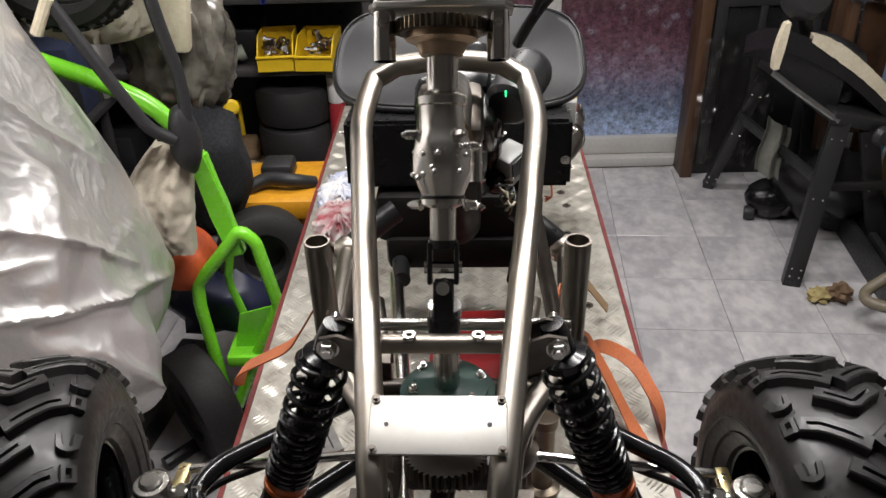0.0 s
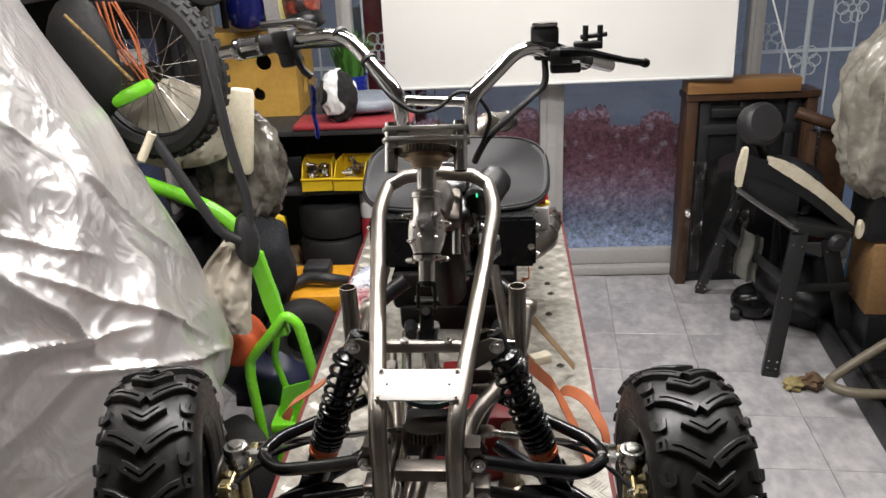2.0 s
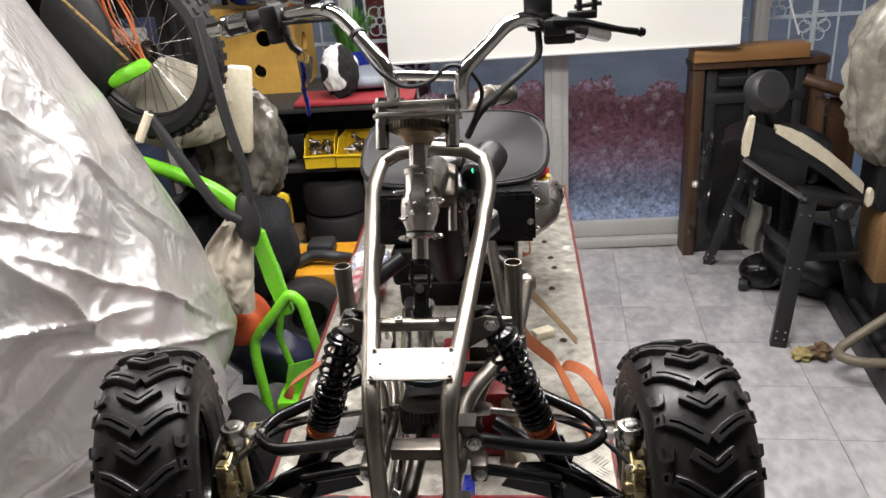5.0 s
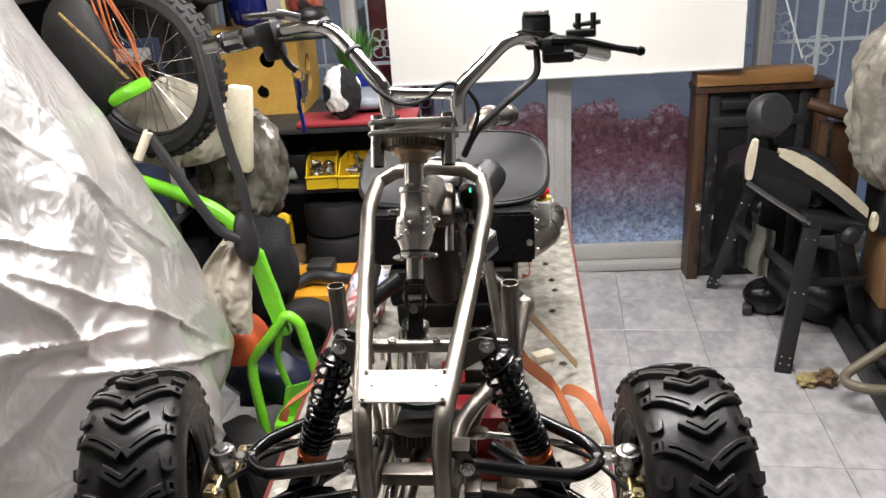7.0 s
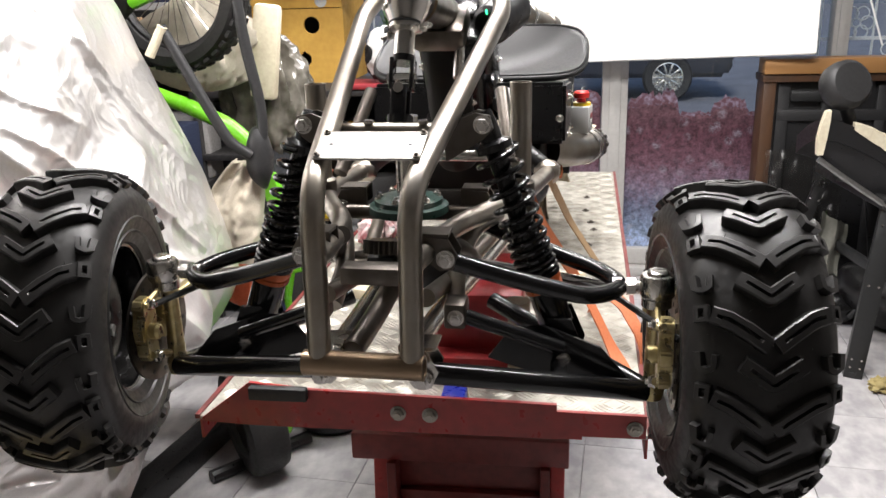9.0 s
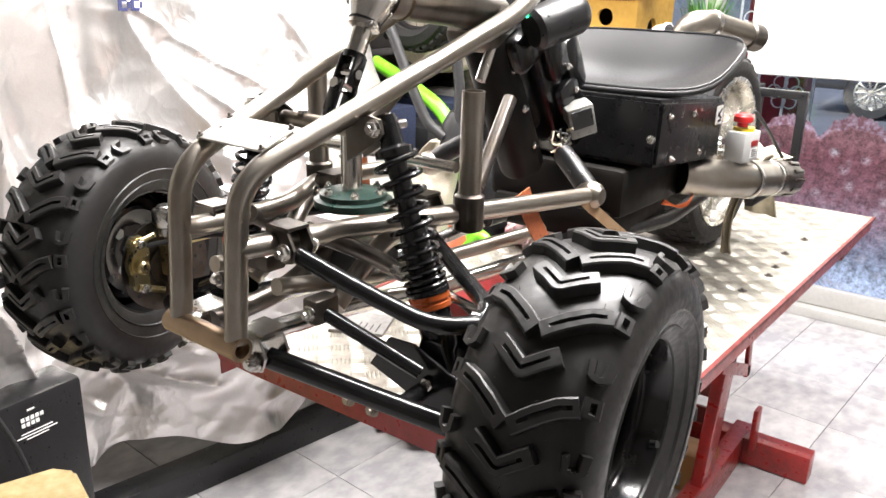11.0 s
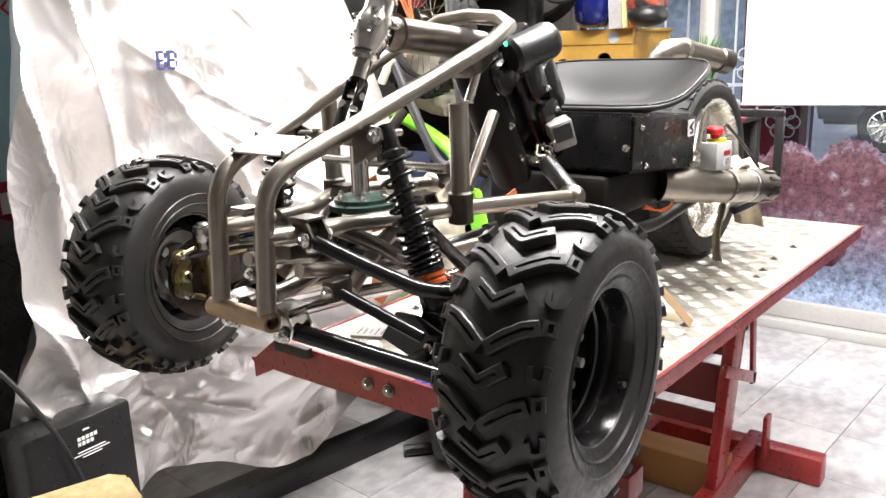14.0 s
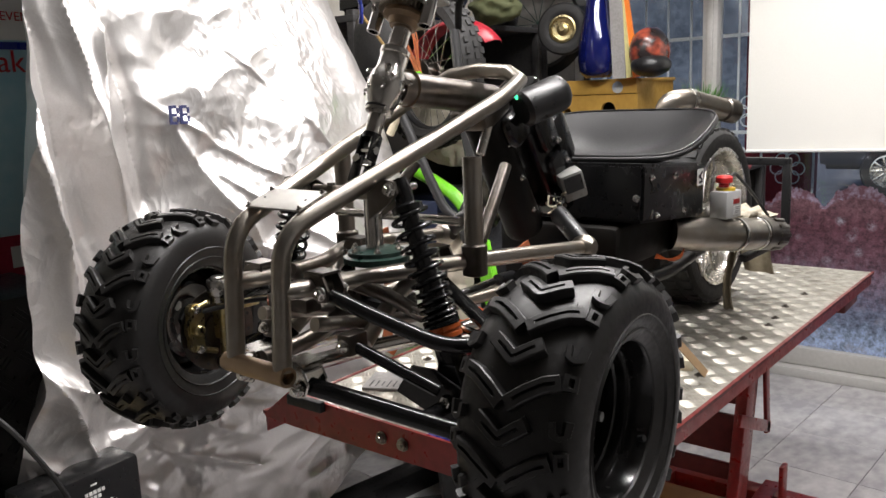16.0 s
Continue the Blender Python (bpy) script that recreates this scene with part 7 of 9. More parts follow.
part("cap", lathe(B(), [(0.030, 0.43), (0.033, 0.435), (0.033, 0.53), (0.028, 0.535), (0, 0.535)], None, 20), WHITE, bt, "white cap")
bm = sack(B(), (-0.95, 2.48, 0.84), (0.15, 0.12, 0.10), 0.3, 5, 11.0)
tagged(part("jacket", bm, NAVY, None, "", 70), "dark blue folded jacket on the shelf", "cloth")
bm = box(B(), (-0.78, 2.50, 0.795), (0.17, 0.20, 0.115), None, 0.008)
tagged(part("tool_case", bm, SATIN, None, "", 40), "black plastic tool case on the shelf", "case")
tr_ = thing("torch", "grey-green torch lying on the shelf", "torch", (-0.80, 2.33, 0.768), 20)
part("barrel", lathe(B(), [(0, -0.07), (0.016, -0.07), (0.016, 0.03), (0.028, 0.05), (0.028, 0.07), (0, 0.07)], pose(0, 0, 0, 0, 75, 0), 18), mat("grey_green_plastic", (0.25, 0.27, 0.22), 0.5), tr_)
bm = box(B(), (-0.85, 2.44, 0.23), (0.16, 0.22, 0.15), None, 0.006)
tagged(part("wooden_crate", bm, PALEWOOD, None, "", 30), "small pine crate on the lowest shelf", "crate")
bm = blob(B(), (-0.84, 2.40, 0.365), (0.10, 0.10, 0.07), 0.4, 6, 3, 13.0)
tagged(part("brown_bundle", bm, mat("brown_cloth", (0.16, 0.10, 0.05), 0.8), None, "", 70), "brown oily rag heap on the crate", "cloth")
bm = lathe(B(), [(0, 0), (0.030, 0), (0.030, 0.012), (0.02, 0.02), (0, 0.02)], pose(-0.80, 2.28, 0.60, 75, 0, 20), 18)
rod(bm, (-0.80, 2.29, 0.598), (-0.82, 2.46, 0.55), 0.012)
rod(bm, (-0.82, 2.46, 0.55), (-0.82, 2.46, 0.152), 0.010)
tagged(part("work_lamp", bm, YELLOW, None), "small yellow-rimmed lamp on a stem", "lamp")
bm = box(B(), (0, 0, 0), (0.13, 0.03, 0.05), pose(-0.66, 1.86, 0.55, 0, 20, 10), 0.004)
box(bm, (-0.69, 1.88, 0.27), (0.03, 0.03, 0.54), None, 0.003)
tagged(part("bracket", bm, ALU, None, "", 30), "pale folded metal bracket on a post", "bracket")
for i, (x, y, z, s, ma) in enumerate(((-0.375, 1.95, 0.44, 0.075, WHITE), (-0.36, 1.80, 0.30, 0.08, mat("pink_plastic", (0.6, 0.22, 0.28), 0.5)), (-0.40, 2.05, 0.24, 0.09, BLUE), (-0.37, 1.62, 0.20, 0.09, DUSTY))):
    bm = blob(B(), (x, y, z), (s, s, s * 0.8), 0.3, 6, 3, 20.0 + i)
    rod(bm, (x, y, z), (x, y, 0.0), s * 0.7, 12)
    tagged(part("plastic_bag", bm, ma, None, "", 70), ("white", "pink", "blue", "grey")[i] + " crumpled plastic sack standing on the floor", "bag")
# yellow box with round holes
yb = thing("wooden_box", "yellow painted wooden box with round holes", "box", (-0.912, 2.575, 0.998))
bm = B()


def holed_front(bm, x0, x1, z0, z1, y, holes, t=0.018, n=24):
    """A board with round holes, built as a grid whose corners are pulled to each hole's rim."""
    nx, nz = 30, 28
    vs = {}
    for side in (0, 1):
        for i in range(nx + 1):
            for j in range(nz + 1):
                vs[i, j, side] = bm.verts.new((x0 + (x1 - x0) * i / nx, y + side * t, z0 + (z1 - z0) * j / nz))
    keep = {}
    for i in range(nx):
        for j in range(nz):
            cx_, cz_ = x0 + (x1 - x0) * (i + 0.5) / nx, z0 + (z1 - z0) * (j + 0.5) / nz
            keep[i, j] = all(math.hypot(cx_ - hx, cz_ - hz) > r for hx, hz, r in holes)
    for (i, j), k in keep.items():
        if k:
            bm.faces.new((vs[i, j, 0], vs[i + 1, j, 0], vs[i + 1, j + 1, 0], vs[i, j + 1, 0]))
            bm.faces.new((vs[i, j, 1], vs[i, j + 1, 1], vs[i + 1, j + 1, 1], vs[i + 1, j, 1]))
            for di, dj, p, q in ((-1, 0, (i, j), (i, j + 1)), (1, 0, (i + 1, j), (i + 1, j + 1)), (0, -1, (i, j), (i + 1, j)), (0, 1, (i, j + 1), (i + 1, j + 1))):
                if not keep.get((i + di, j + dj), False):
                    bm.faces.new((vs[(*p, 0)], vs[(*q, 0)], vs[(*q, 1)], vs[(*p, 1)]))
    for hx, hz, r in holes:
        for key, v in vs.items():
            d = math.hypot(v.co.x - hx, v.co.z - hz)
            if 0 < d < r * 1.18 and any(keep.get((key[0] - a, key[1] - b), False) for a in (0, 1) for b in (0, 1)):
                v.co.x, v.co.z = hx + (v.co.x - hx) * r / d, hz + (v.co.z - hz) * r / d
    for v in [v for v in bm.verts if not v.link_faces]:
        bm.verts.remove(v)
    return bm


part("front_board", holed_front(B(), -0.205, 0.195, 0.0, 0.31, 0, [(0.055, 0.242, 0.036), (0.018, 0.100, 0.028), (-0.155, 0.232, 0.022)]), YBOX, yb, "", 30)
part("top_rail", box(B(), (-0.005, 0.005, 0.345), (0.40, 0.026, 0.066), None, 0.003), YBOX, yb, "", 30)
bm = B()
side = holed_front(B(), 0.0, 0.38, 0.0, 0.375, 0, [(0.15, 0.12, 0.05), (0.15, 0.19, 0.05)], 0.018)
bmesh.ops.transform(side, matrix=Matrix.Translation((0.195, 0.018, 0)) @ Matrix.Rotation(radians(90), 4, "Z"), verts=side.verts[:])
part("side_board", side, YBOX, yb, "", 30)
part("side_board", box(B(), (-0.196, 0.20, 0.18), (0.018, 0.36, 0.36)), YBOX, yb, "", 0)
part("base_board", box(B(), (0, 0.19, 0.008), (0.37, 0.34, 0.014)), YBOX, yb, "", 0)
part("top_board", box(B(), (0, 0.20, 0.37), (0.42, 0.38, 0.014), None, 0.002), YBOX, yb, "", 30)
part("inside", box(B(), (0, 0.36, 0.18), (0.37, 0.012, 0.33)), SHELFMAT, yb, "dark inner board", 0)
part("round_sticker", lathe(B(), [(0, 0), (0.026, 0), (0.026, 0.001), (0, 0.001)], pose(0.105, -0.009, 0.340, 90, 0, 0), 24), mat("pale_blue_sticker", (0.30, 0.42, 0.62), 0.5, 0, (0.55, 0.55, 0.5), 0.5, 60, 0, 20), yb, "pale blue round sticker", 0)
bm = box(B(), (-0.44, 2.38, 1.009), (0.50, 0.22, 0.022), pose(0, 0, 0), 0.008)
tagged(part("red_board", bm, REDCLOTH, None, "", 40), "dark red rounded board on the shelf top", "board")
bm = blob(B(), (-0.40, 2.50, 1.065), (0.17, 0.12, 0.05), 0.15, 4, 3, 31.0)
tagged(part("grey_fairing", bm, mat("grey_blue_plastic", (0.22, 0.25, 0.29), 0.4), None, "", 70), "grey-blue plastic fairing piece on the board", "fairing")
COW = mat("black_white_plush", (0.80, 0.79, 0.76), 0.9, 0, (0.012, 0.012, 0.012), 0.5, 90, 0.3, 8)
nt = COW.node_tree
for nd in nt.nodes:
    if nd.type == "MAP_RANGE" and abs(nd.inputs["From Min"].default_value - 0.75) < 0.01:
        nd.inputs["From Min"].default_value, nd.inputs["From Max"].default_value, nd.inputs["To Max"].default_value = 0.91, 0.96, 1.0
    if nd.type == "TEX_NOISE":
        nd.inputs["Scale"].default_value, nd.inputs["Detail"].default_value = 13, 0
bm = blob(B(), (-0.495, 2.34, 1.125), (0.078, 0.068, 0.112), 0.10, 9, 5, 14.0)
tagged(part("plush_cushion", bm, COW, None, "", 70), "round black and white spotted plush cushion", "cushion")
# things above the yellow box
bm = lathe(B(), [(0, 0), (0.055, 0.0), (0.082, 0.03), (0.088, 0.09), (0.080, 0.17), (0.058, 0.27), (0.046, 0.36), (0.040, 0.43), (0.028, 0.45), (0, 0.455)], Matrix.Translation((-0.895, 2.55, 1.384)), 28)
tagged(part("fuel_tank", bm, mat("deep_blue_paint", (0.006, 0.010, 0.10), 0.1, 0.2, (0.004, 0.006, 0.05), 0.2, 30, 0, 6, 0.03, coat=0.8), None, "", 70), "glossy dark blue fuel tank stood on the box", "tank")


def small_wheel(at, R, turn):
    w = thing("small_wheel", "small black pneumatic wheel with a brass-coloured rim", "wheel", at, turn, "small wheels")
    m = Matrix.Rotation(radians(90), 4, "X")
    part("tyre", slick_tyre(B(), m, R, R * 0.55, R * 0.52), OLDRUBBER, w)
    part("rim", lathe(B(), [(R * 0.53, 0.03), (R * 0.46, 0.032), (R * 0.42, 0.015), (R * 0.25, 0.012), (R * 0.22, 0.03), (R * 0.1, 0.035), (R * 0.1, 0.045), (0, 0.045)], m, 28), GOLD, w, "brass-coloured pressed rim")
    return w


small_wheel((-1.055, 2.53, 1.607), 0.115, 20)
bm = box(B(), (-1.055, 2.66, 1.70), (0.03, 0.20, 0.03))
rod(bm, (-1.055, 2.53, 1.607), (-1.055, 2.75, 1.607), 0.012)
rod(bm, (-1.055, 2.75, 1.72), (-1.055, 2.75, 0.998), 0.016)
tagged(part("wall_hook", bm, SATIN, None, "", 30), "black steel post that carries the small wheel", "post")
for x, c, l, a in ((-0.765, mat("pale_yellow_board", (0.55, 0.50, 0.22), 0.5), 0.62, 7), (-0.735, mat("orange_board", (0.75, 0.20, 0.03), 0.45), 0.60, 9), (-0.79, DUSTY, 0.5, 3)):
    bm = slab(B(), [(-0.03, 0), (0.03, 0), (0.028, l * 0.7), (0.0, l), (-0.028, l * 0.7)], 0.012, pose(x + 0.02, 2.515 + 0.4 * (x + 0.79), 1.375, 90, 0, 0) @ Matrix.Rotation(radians(a), 4, "Z"))
    tagged(part("narrow_board", bm, c, None, "", 30), ("pale yellow", "bright orange", "grey")[0 if l > 0.61 else 1 if l > 0.55 else 2] + " narrow pointed board leaning upright", "board", "leaning boards")
hm = thing("helmet", "black helmet with red and flame-coloured top", "helmet", (-0.655, 2.56, 1.375))
part("shell", blob(B(), (0, 0, 0.105), (0.085, 0.10, 0.105), 0.05, 2, 4, 17.0), mat("flame_paint", (0.46, 0.09, 0.05), 0.25, 0, (0.02, 0.015, 0.015), 0.95, 14, 0, 9), hm, "", 70)
part("visor", blob(B(), (0.02, -0.03, 0.05), (0.085, 0.09, 0.05), 0.04, 2, 3, 18.0), SATIN, hm, "black visor band", 70)
# grass pot and red planter by the pane
pot = thing("plant_pot", "small pot of bright green grass by the window", "plant", (-0.50, 2.78, 0.998))
part("pot", lathe(B(), [(0, 0), (0.06, 0), (0.075, 0.14), (0.07, 0.14), (0.06, 0.12), (0, 0.12)], None, 20), BLUE, pot)
bm = B()
rng = random.Random(12)
for k in range(220):
    a, r0 = rng.uniform(0, 6.28), rng.uniform(0, 0.06)
    p = Vector((r0 * math.cos(a), r0 * math.sin(a), 0.12))
    t = p + Vector((math.cos(a) * rng.uniform(0.02, 0.11), math.sin(a) * rng.uniform(0.02, 0.11), rng.uniform(0.10, 0.24)))
    s_ = Vector((-math.sin(a), math.cos(a), 0)) * 0.004
    q = (p + t) / 2 + Vector((0, 0, 0.04))
    v = [bm.verts.new(c) for c in (p - s_, p + s_, q + s_, t, q - s_)]
    bm.faces.new(v)
part("grass", bm, mat("grass_green", (0.07, 0.22, 0.03), 0.6), pot, "", 0)["kind"] = "stuff"
bm = box(B(), (-0.36, 3.5, 1.0), (0.30, 0.25, 2.2), None, 0.02)
tagged(part("red_post", bm, mat("red_post_paint", (0.20, 0.014, 0.022), 0.5), None, "", 30), "dark red post on the pavement outside", "post")
# high clutter in the far corner
bm = blob(B(), (-1.355, 2.40, 1.87), (0.10, 0.06, 0.085), 0.30, 3, 4, 19.0)
rod(bm, (-1.355, 2.40, 1.87), (-1.34, 2.42, 1.66), 0.02, 10)
tagged(part("red_fender", bm, mat("red_plastic", (0.36, 0.015, 0.025), 0.4), None, "", 70), "red plastic mudguard among the wall clutter", "mudguard")


def guard_pt(u, v):
    a = radians(165 - 135 * u)
    r = 0.15 + 0.02 * math.sin(v * 3.14)
    return Vector((-1.02 + r * 1.25 * math.cos(a), 1.62 + 0.11 * v, 1.44 + r * math.sin(a)))


tagged(part("red_fender", grid_sheet(B(), guard_pt, 24, 8, 0.004, (0, 0, -1)), mat("red_plastic_b", (0.38, 0.015, 0.03), 0.35), None, "", 40), "curved red plastic mudguard leaning behind the spoked wheel", "mudguard")
tagged(part("guard_stay", rod(B(), (-1.18, 1.67, 1.465), (-1.30, 1.80, 1.14), 0.012, 10), SATIN, None), "black stay that props the red mudguard on the rack", "stay")
bf = thing("bicycle_frame", "grey bicycle frame hung high in the corner", "bicycle", (0, 0, 0))
for a, b in (((-1.60, 2.35, 2.15), (-1.20, 2.35, 2.02)), ((-1.20, 2.35, 2.02), (-1.36, 2.35, 1.72)), ((-1.36, 2.35, 1.72), (-1.60, 2.35, 2.15)), ((-1.48, 2.33, 2.20), (-1.42, 2.35, 1.72)), ((-1.20, 2.35, 2.02), (-1.16, 2.33, 2.20))):
    part("tube", rod(B(), a, b, 0.014, 10), DUSTY, bf)
for a, b in (((-1.42, 2.30, 2.10), (-1.16, 2.28, 1.92)), ((-1.50, 2.31, 1.98), (-1.20, 2.29, 1.86)), ((-1.16, 2.28, 1.92), (-1.30, 2.28, 1.70)), ((-1.30, 2.29, 2.16), (-1.24, 2.29, 1.78)), ((-1.12, 2.30, 2.18), (-1.14, 2.29, 1.74))):
    part("tube", rod(B(), a, b, 0.011, 10), BEIGE, bf, "dusty beige tube")
bm = lathe(B(), [(0.22, -0.02), (0.26, 0.0), (0.22, 0.02), (0.20, 0.0), (0.22, -0.02)], pose(-1.32, 2.75, 1.66, 90, 0, 10), 40)
tw2 = part("wheel", bm, OLDRUBBER, bf, "thin black bicycle tyre")
bm = B()
for k in range(14):
    a = k * 0.4488
    rod(bm, (-1.32, 2.75, 1.66), (-1.32 + 0.2 * math.cos(a), 2.75 + 0.035 * math.cos(a), 1.66 + 0.2 * math.sin(a)), 0.002, 4)
part("spokes", bm, DKGREEN, tw2, "green painted spokes")
bm = blob(B(), (-1.42, 1.76, 2.035), (0.19, 0.12, 0.095), 0.14, 2, 4, 23.0)
rod(bm, (-1.42, 1.76, 2.03), (-1.42, 1.76, 1.64), 0.02, 10)
tagged(part("orange_fairing", bm, mat("burnt_orange", (0.50, 0.12, 0.02), 0.35, 0, (0.12, 0.03, 0.01), 0.6, 20, 0.1, 8), None, "", 70), "burnt orange fairing stood up on the tall rack", "fairing")
bm = slab(B(), [(-1.40, 2.02), (-1.30, 1.95), (-1.20, 1.83), (-1.085, 1.655), (-1.14, 1.665), (-1.25, 1.70), (-1.34, 1.64), (-1.42, 1.64)], 0.10, Matrix.Translation((0, 1.55, 0)) @ Matrix.Rotation(radians(90), 4, "X"))
bmesh.ops.bevel(bm, geom=bm.edges[:], offset=0.025, segments=3, affect="EDGES")
tagged(part("black_fairing", bm, BLACK, None, "", 60), "glossy black pointed fairing stood on the tall rack", "fairing")
bm = lathe(B(), [(0, 0), (0.055, 0), (0.055, 0.85), (0, 0.85)], Matrix.Translation((-1.185, 2.80, 1.90)), 20)
tagged(part("grey_duct", bm, DUSTY, None), "grey round duct in the corner", "duct")
hk = thing("hanging_rack", "black bent-tube carrier with an orange strap, hung from the shelf", "carrier", (0, 0, 0))
part("tube", tube(B(), [(-1.06, 2.50, 1.80), (-1.055, 2.50, 2.00), (-0.93, 2.50, 2.00), (-0.92, 2.50, 1.80)], 0.013, 12, 0.05), SATIN, hk)
part("tube", rod(B(), (-1.058, 2.50, 1.90), (-0.922, 2.50, 1.90), 0.009, 10), SATIN, hk)
part("hanger", rod(B(), (-0.99, 2.50, 2.00), (-0.99, 2.56, 2.24), 0.006, 8), SATIN, hk)
part("strap", box(B(), (-0.992, 2.485, 2.005), (0.085, 0.012, 0.028), None, 0.004), STRAP, hk, "orange strap", 30)
bm = blob(B(), (-0.54, 2.60, 1.89), (0.082, 0.10, 0.155), 0.05, 2, 4, 71.0)
rod(bm, (-0.54, 2.60, 2.0), (-0.54, 2.60, 2.23), 0.006, 8)
tagged(part("hanging_helmet", bm, BLACK, None, "", 70), "glossy black helmet shell hung by the window", "helmet")
bm = blob(B(), (-0.685, 2.64, 1.94), (0.065, 0.05, 0.145), 0.05, 2, 4, 72.0)
rod(bm, (-0.685, 2.64, 2.0), (-0.685, 2.64, 2.23), 0.006, 8)
tagged(part("hanging_bag", bm, PLASTIC, None, "", 70), "matt black oval bag hung under the shelf", "bag")
bm = slab(B(), [(-0.028, 0), (0.02, -0.03), (0.035, 0.12), (0.018, 0.24), (-0.02, 0.24)], 0.012, pose(-0.805, 2.49, 1.99, 90, 0, 0))
rod(bm, (-0.805, 2.49, 2.20), (-0.80, 2.55, 2.24), 0.005, 8)
tagged(part("orange_strap", bm, mat("orange_vest_cloth", (0.72, 0.16, 0.03), 0.7), None, "", 30), "bright orange cloth strap hung from the shelf", "strap")
up = thing("upper_shelf", "dark wall shelf above the window corner", "shelf", (-0.60, 2.72, 2.205))
part("board", box(B(), (0, -0.02, 0.03), (0.95, 0.50, 0.03), None, 0.003), SHELFMAT, up, "", 30)
part("tray", box(B(), (0.02, -0.02, 0.11), (0.75, 0.40, 0.12), None, 0.01), SHELFMAT, up, "dark plastic tray", 40)
for x, ma in ((0.155, SATIN), (0.315, mat("dull_yellow_black", (0.42, 0.30, 0.03), 0.5, 0, (0.02, 0.02, 0.02), 0.9, 6, 0, 5))):
    bm = lathe(B(), [(0.0, -0.03), (0.078, -0.03), (0.082, 0.0), (0.078, 0.02), (0.055, 0.02), (0.050, 0.0), (0.0, 0.0)], pose(x, -0.18, -0.075, 80, 0, 20), 24)
    part("gauge_ring", bm, ma, up)
    part("hanger", rod(B(), (x, -0.18, 0.0), (x, -0.18, 0.03), 0.008, 8), SATIN, up)
# wall above the screen
for x, z, a, c in ((-0.10, 2.235, -24, mat("pale_blue_plate", (0.42, 0.47, 0.56), 0.5)), (0.13, 2.25, 22, mat("pale_green_plate", (0.55, 0.56, 0.46), 0.5))):
    lp = thing("wall_plate", "small embossed metal plate hung askew on the wall", "plate", (x, 2.955, z), 0, "wall plates")
    m = Matrix.Rotation(radians(-a), 4, "Y")
    part("plate", box(B(), (0, 0, 0), (0.22, 0.006, 0.11), m, 0.002), c, lp, "", 30)
    bm = B()
    for k in range(5):
        box(bm, (-0.07 + 0.035 * k, -0.005, 0), (0.018, 0.003, 0.045), m)
    part("plate_bars", bm, BLUEINK, lp, "", 0)
pf = thing("picture_frame", "small dark red framed panel on the wall", "picture", (0.66, 2.95, 2.235))
part("frame", box(B(), (0, 0.005, 0), (0.30, 0.02, 0.15), None, 0.004), SATIN, pf, "", 30)
part("panel", box(B(), (0, -0.009, 0), (0.26, 0.006, 0.11)), mat("maroon_panel", (0.20, 0.05, 0.05), 0.5), pf, "", 0)
ws = thing("wall_shelf", "pine wall shelf with wicker pots", "shelf", (1.48, 2.90, 2.175))
part("board", box(B(), (0, 0, 0), (1.0, 0.20, 0.035), None, 0.004), PALEWOOD, ws, "", 30)
bm = lathe(B(), [(0, 0), (0.06, 0), (0.10, 0.05), (0.095, 0.12), (0.06, 0.15), (0, 0.14)], Matrix.Translation((1.15, 2.88, 2.193)), 18)
tagged(part("wicker_pot", bm, mat("dark_wicker", (0.10, 0.06, 0.035), 0.8, 0, (0.05, 0.03, 0.02), 0.5, 90, 0.5, 30), None), "dark wicker pot on the pine wall shelf", "pot")
bm = lathe(B(), [(0, 0.0), (0.085, 0.0), (0.09, 0.01), (0.08, 0.03), (0, 0.04)], pose(0.41, 2.965, 2.20, 90, 0, 0), 28)
tagged(part("round_plate", bm, WHITE, None), "white round plate on the wall above the screen", "plate")
sg = thing("round_sign", "white round sign with a red emblem on the pane", "sign", (1.735, 2.955, 1.675))
part("disc", lathe(B(), [(0, 0), (0.135, 0), (0.138, 0.004), (0.135, 0.008), (0, 0.008)], Matrix.Rotation(radians(90), 4, "X"), 40), WHITE, sg)
part("emblem", slab(B(), [(0.034 * (1 if k % 2 else 0.7) * math.cos(k * 0.3927), 0.034 * (1 if k % 2 else 0.7) * math.sin(k * 0.3927)) for k in range(16)], 0.002, Matrix.Translation((0, -0.008, 0)) @ Matrix.Rotation(radians(90), 4, "X")), mat("emblem_red", (0.5, 0.04, 0.05), 0.5), sg, "", 0)
bm = B()
for z, w in ((0.065, 0.11), (-0.062, 0.13), (0.088, 0.05), (-0.086, 0.06)):
    box(bm, (0, -0.009, z), (w, 0.002, 0.010))
part("lettering_bars", bm, GREYPAINT, sg, "", 0)


def beam(a, b, w, h):
    a, b = Vector(a), Vector(b)
    d = b - a
    return box(B(), (0, 0, 0), (w, d.length, h), Matrix.Translation((a + b) / 2) @ Matrix.Rotation(math.atan2(-d.x, d.y), 4, "Z"), 0.006)


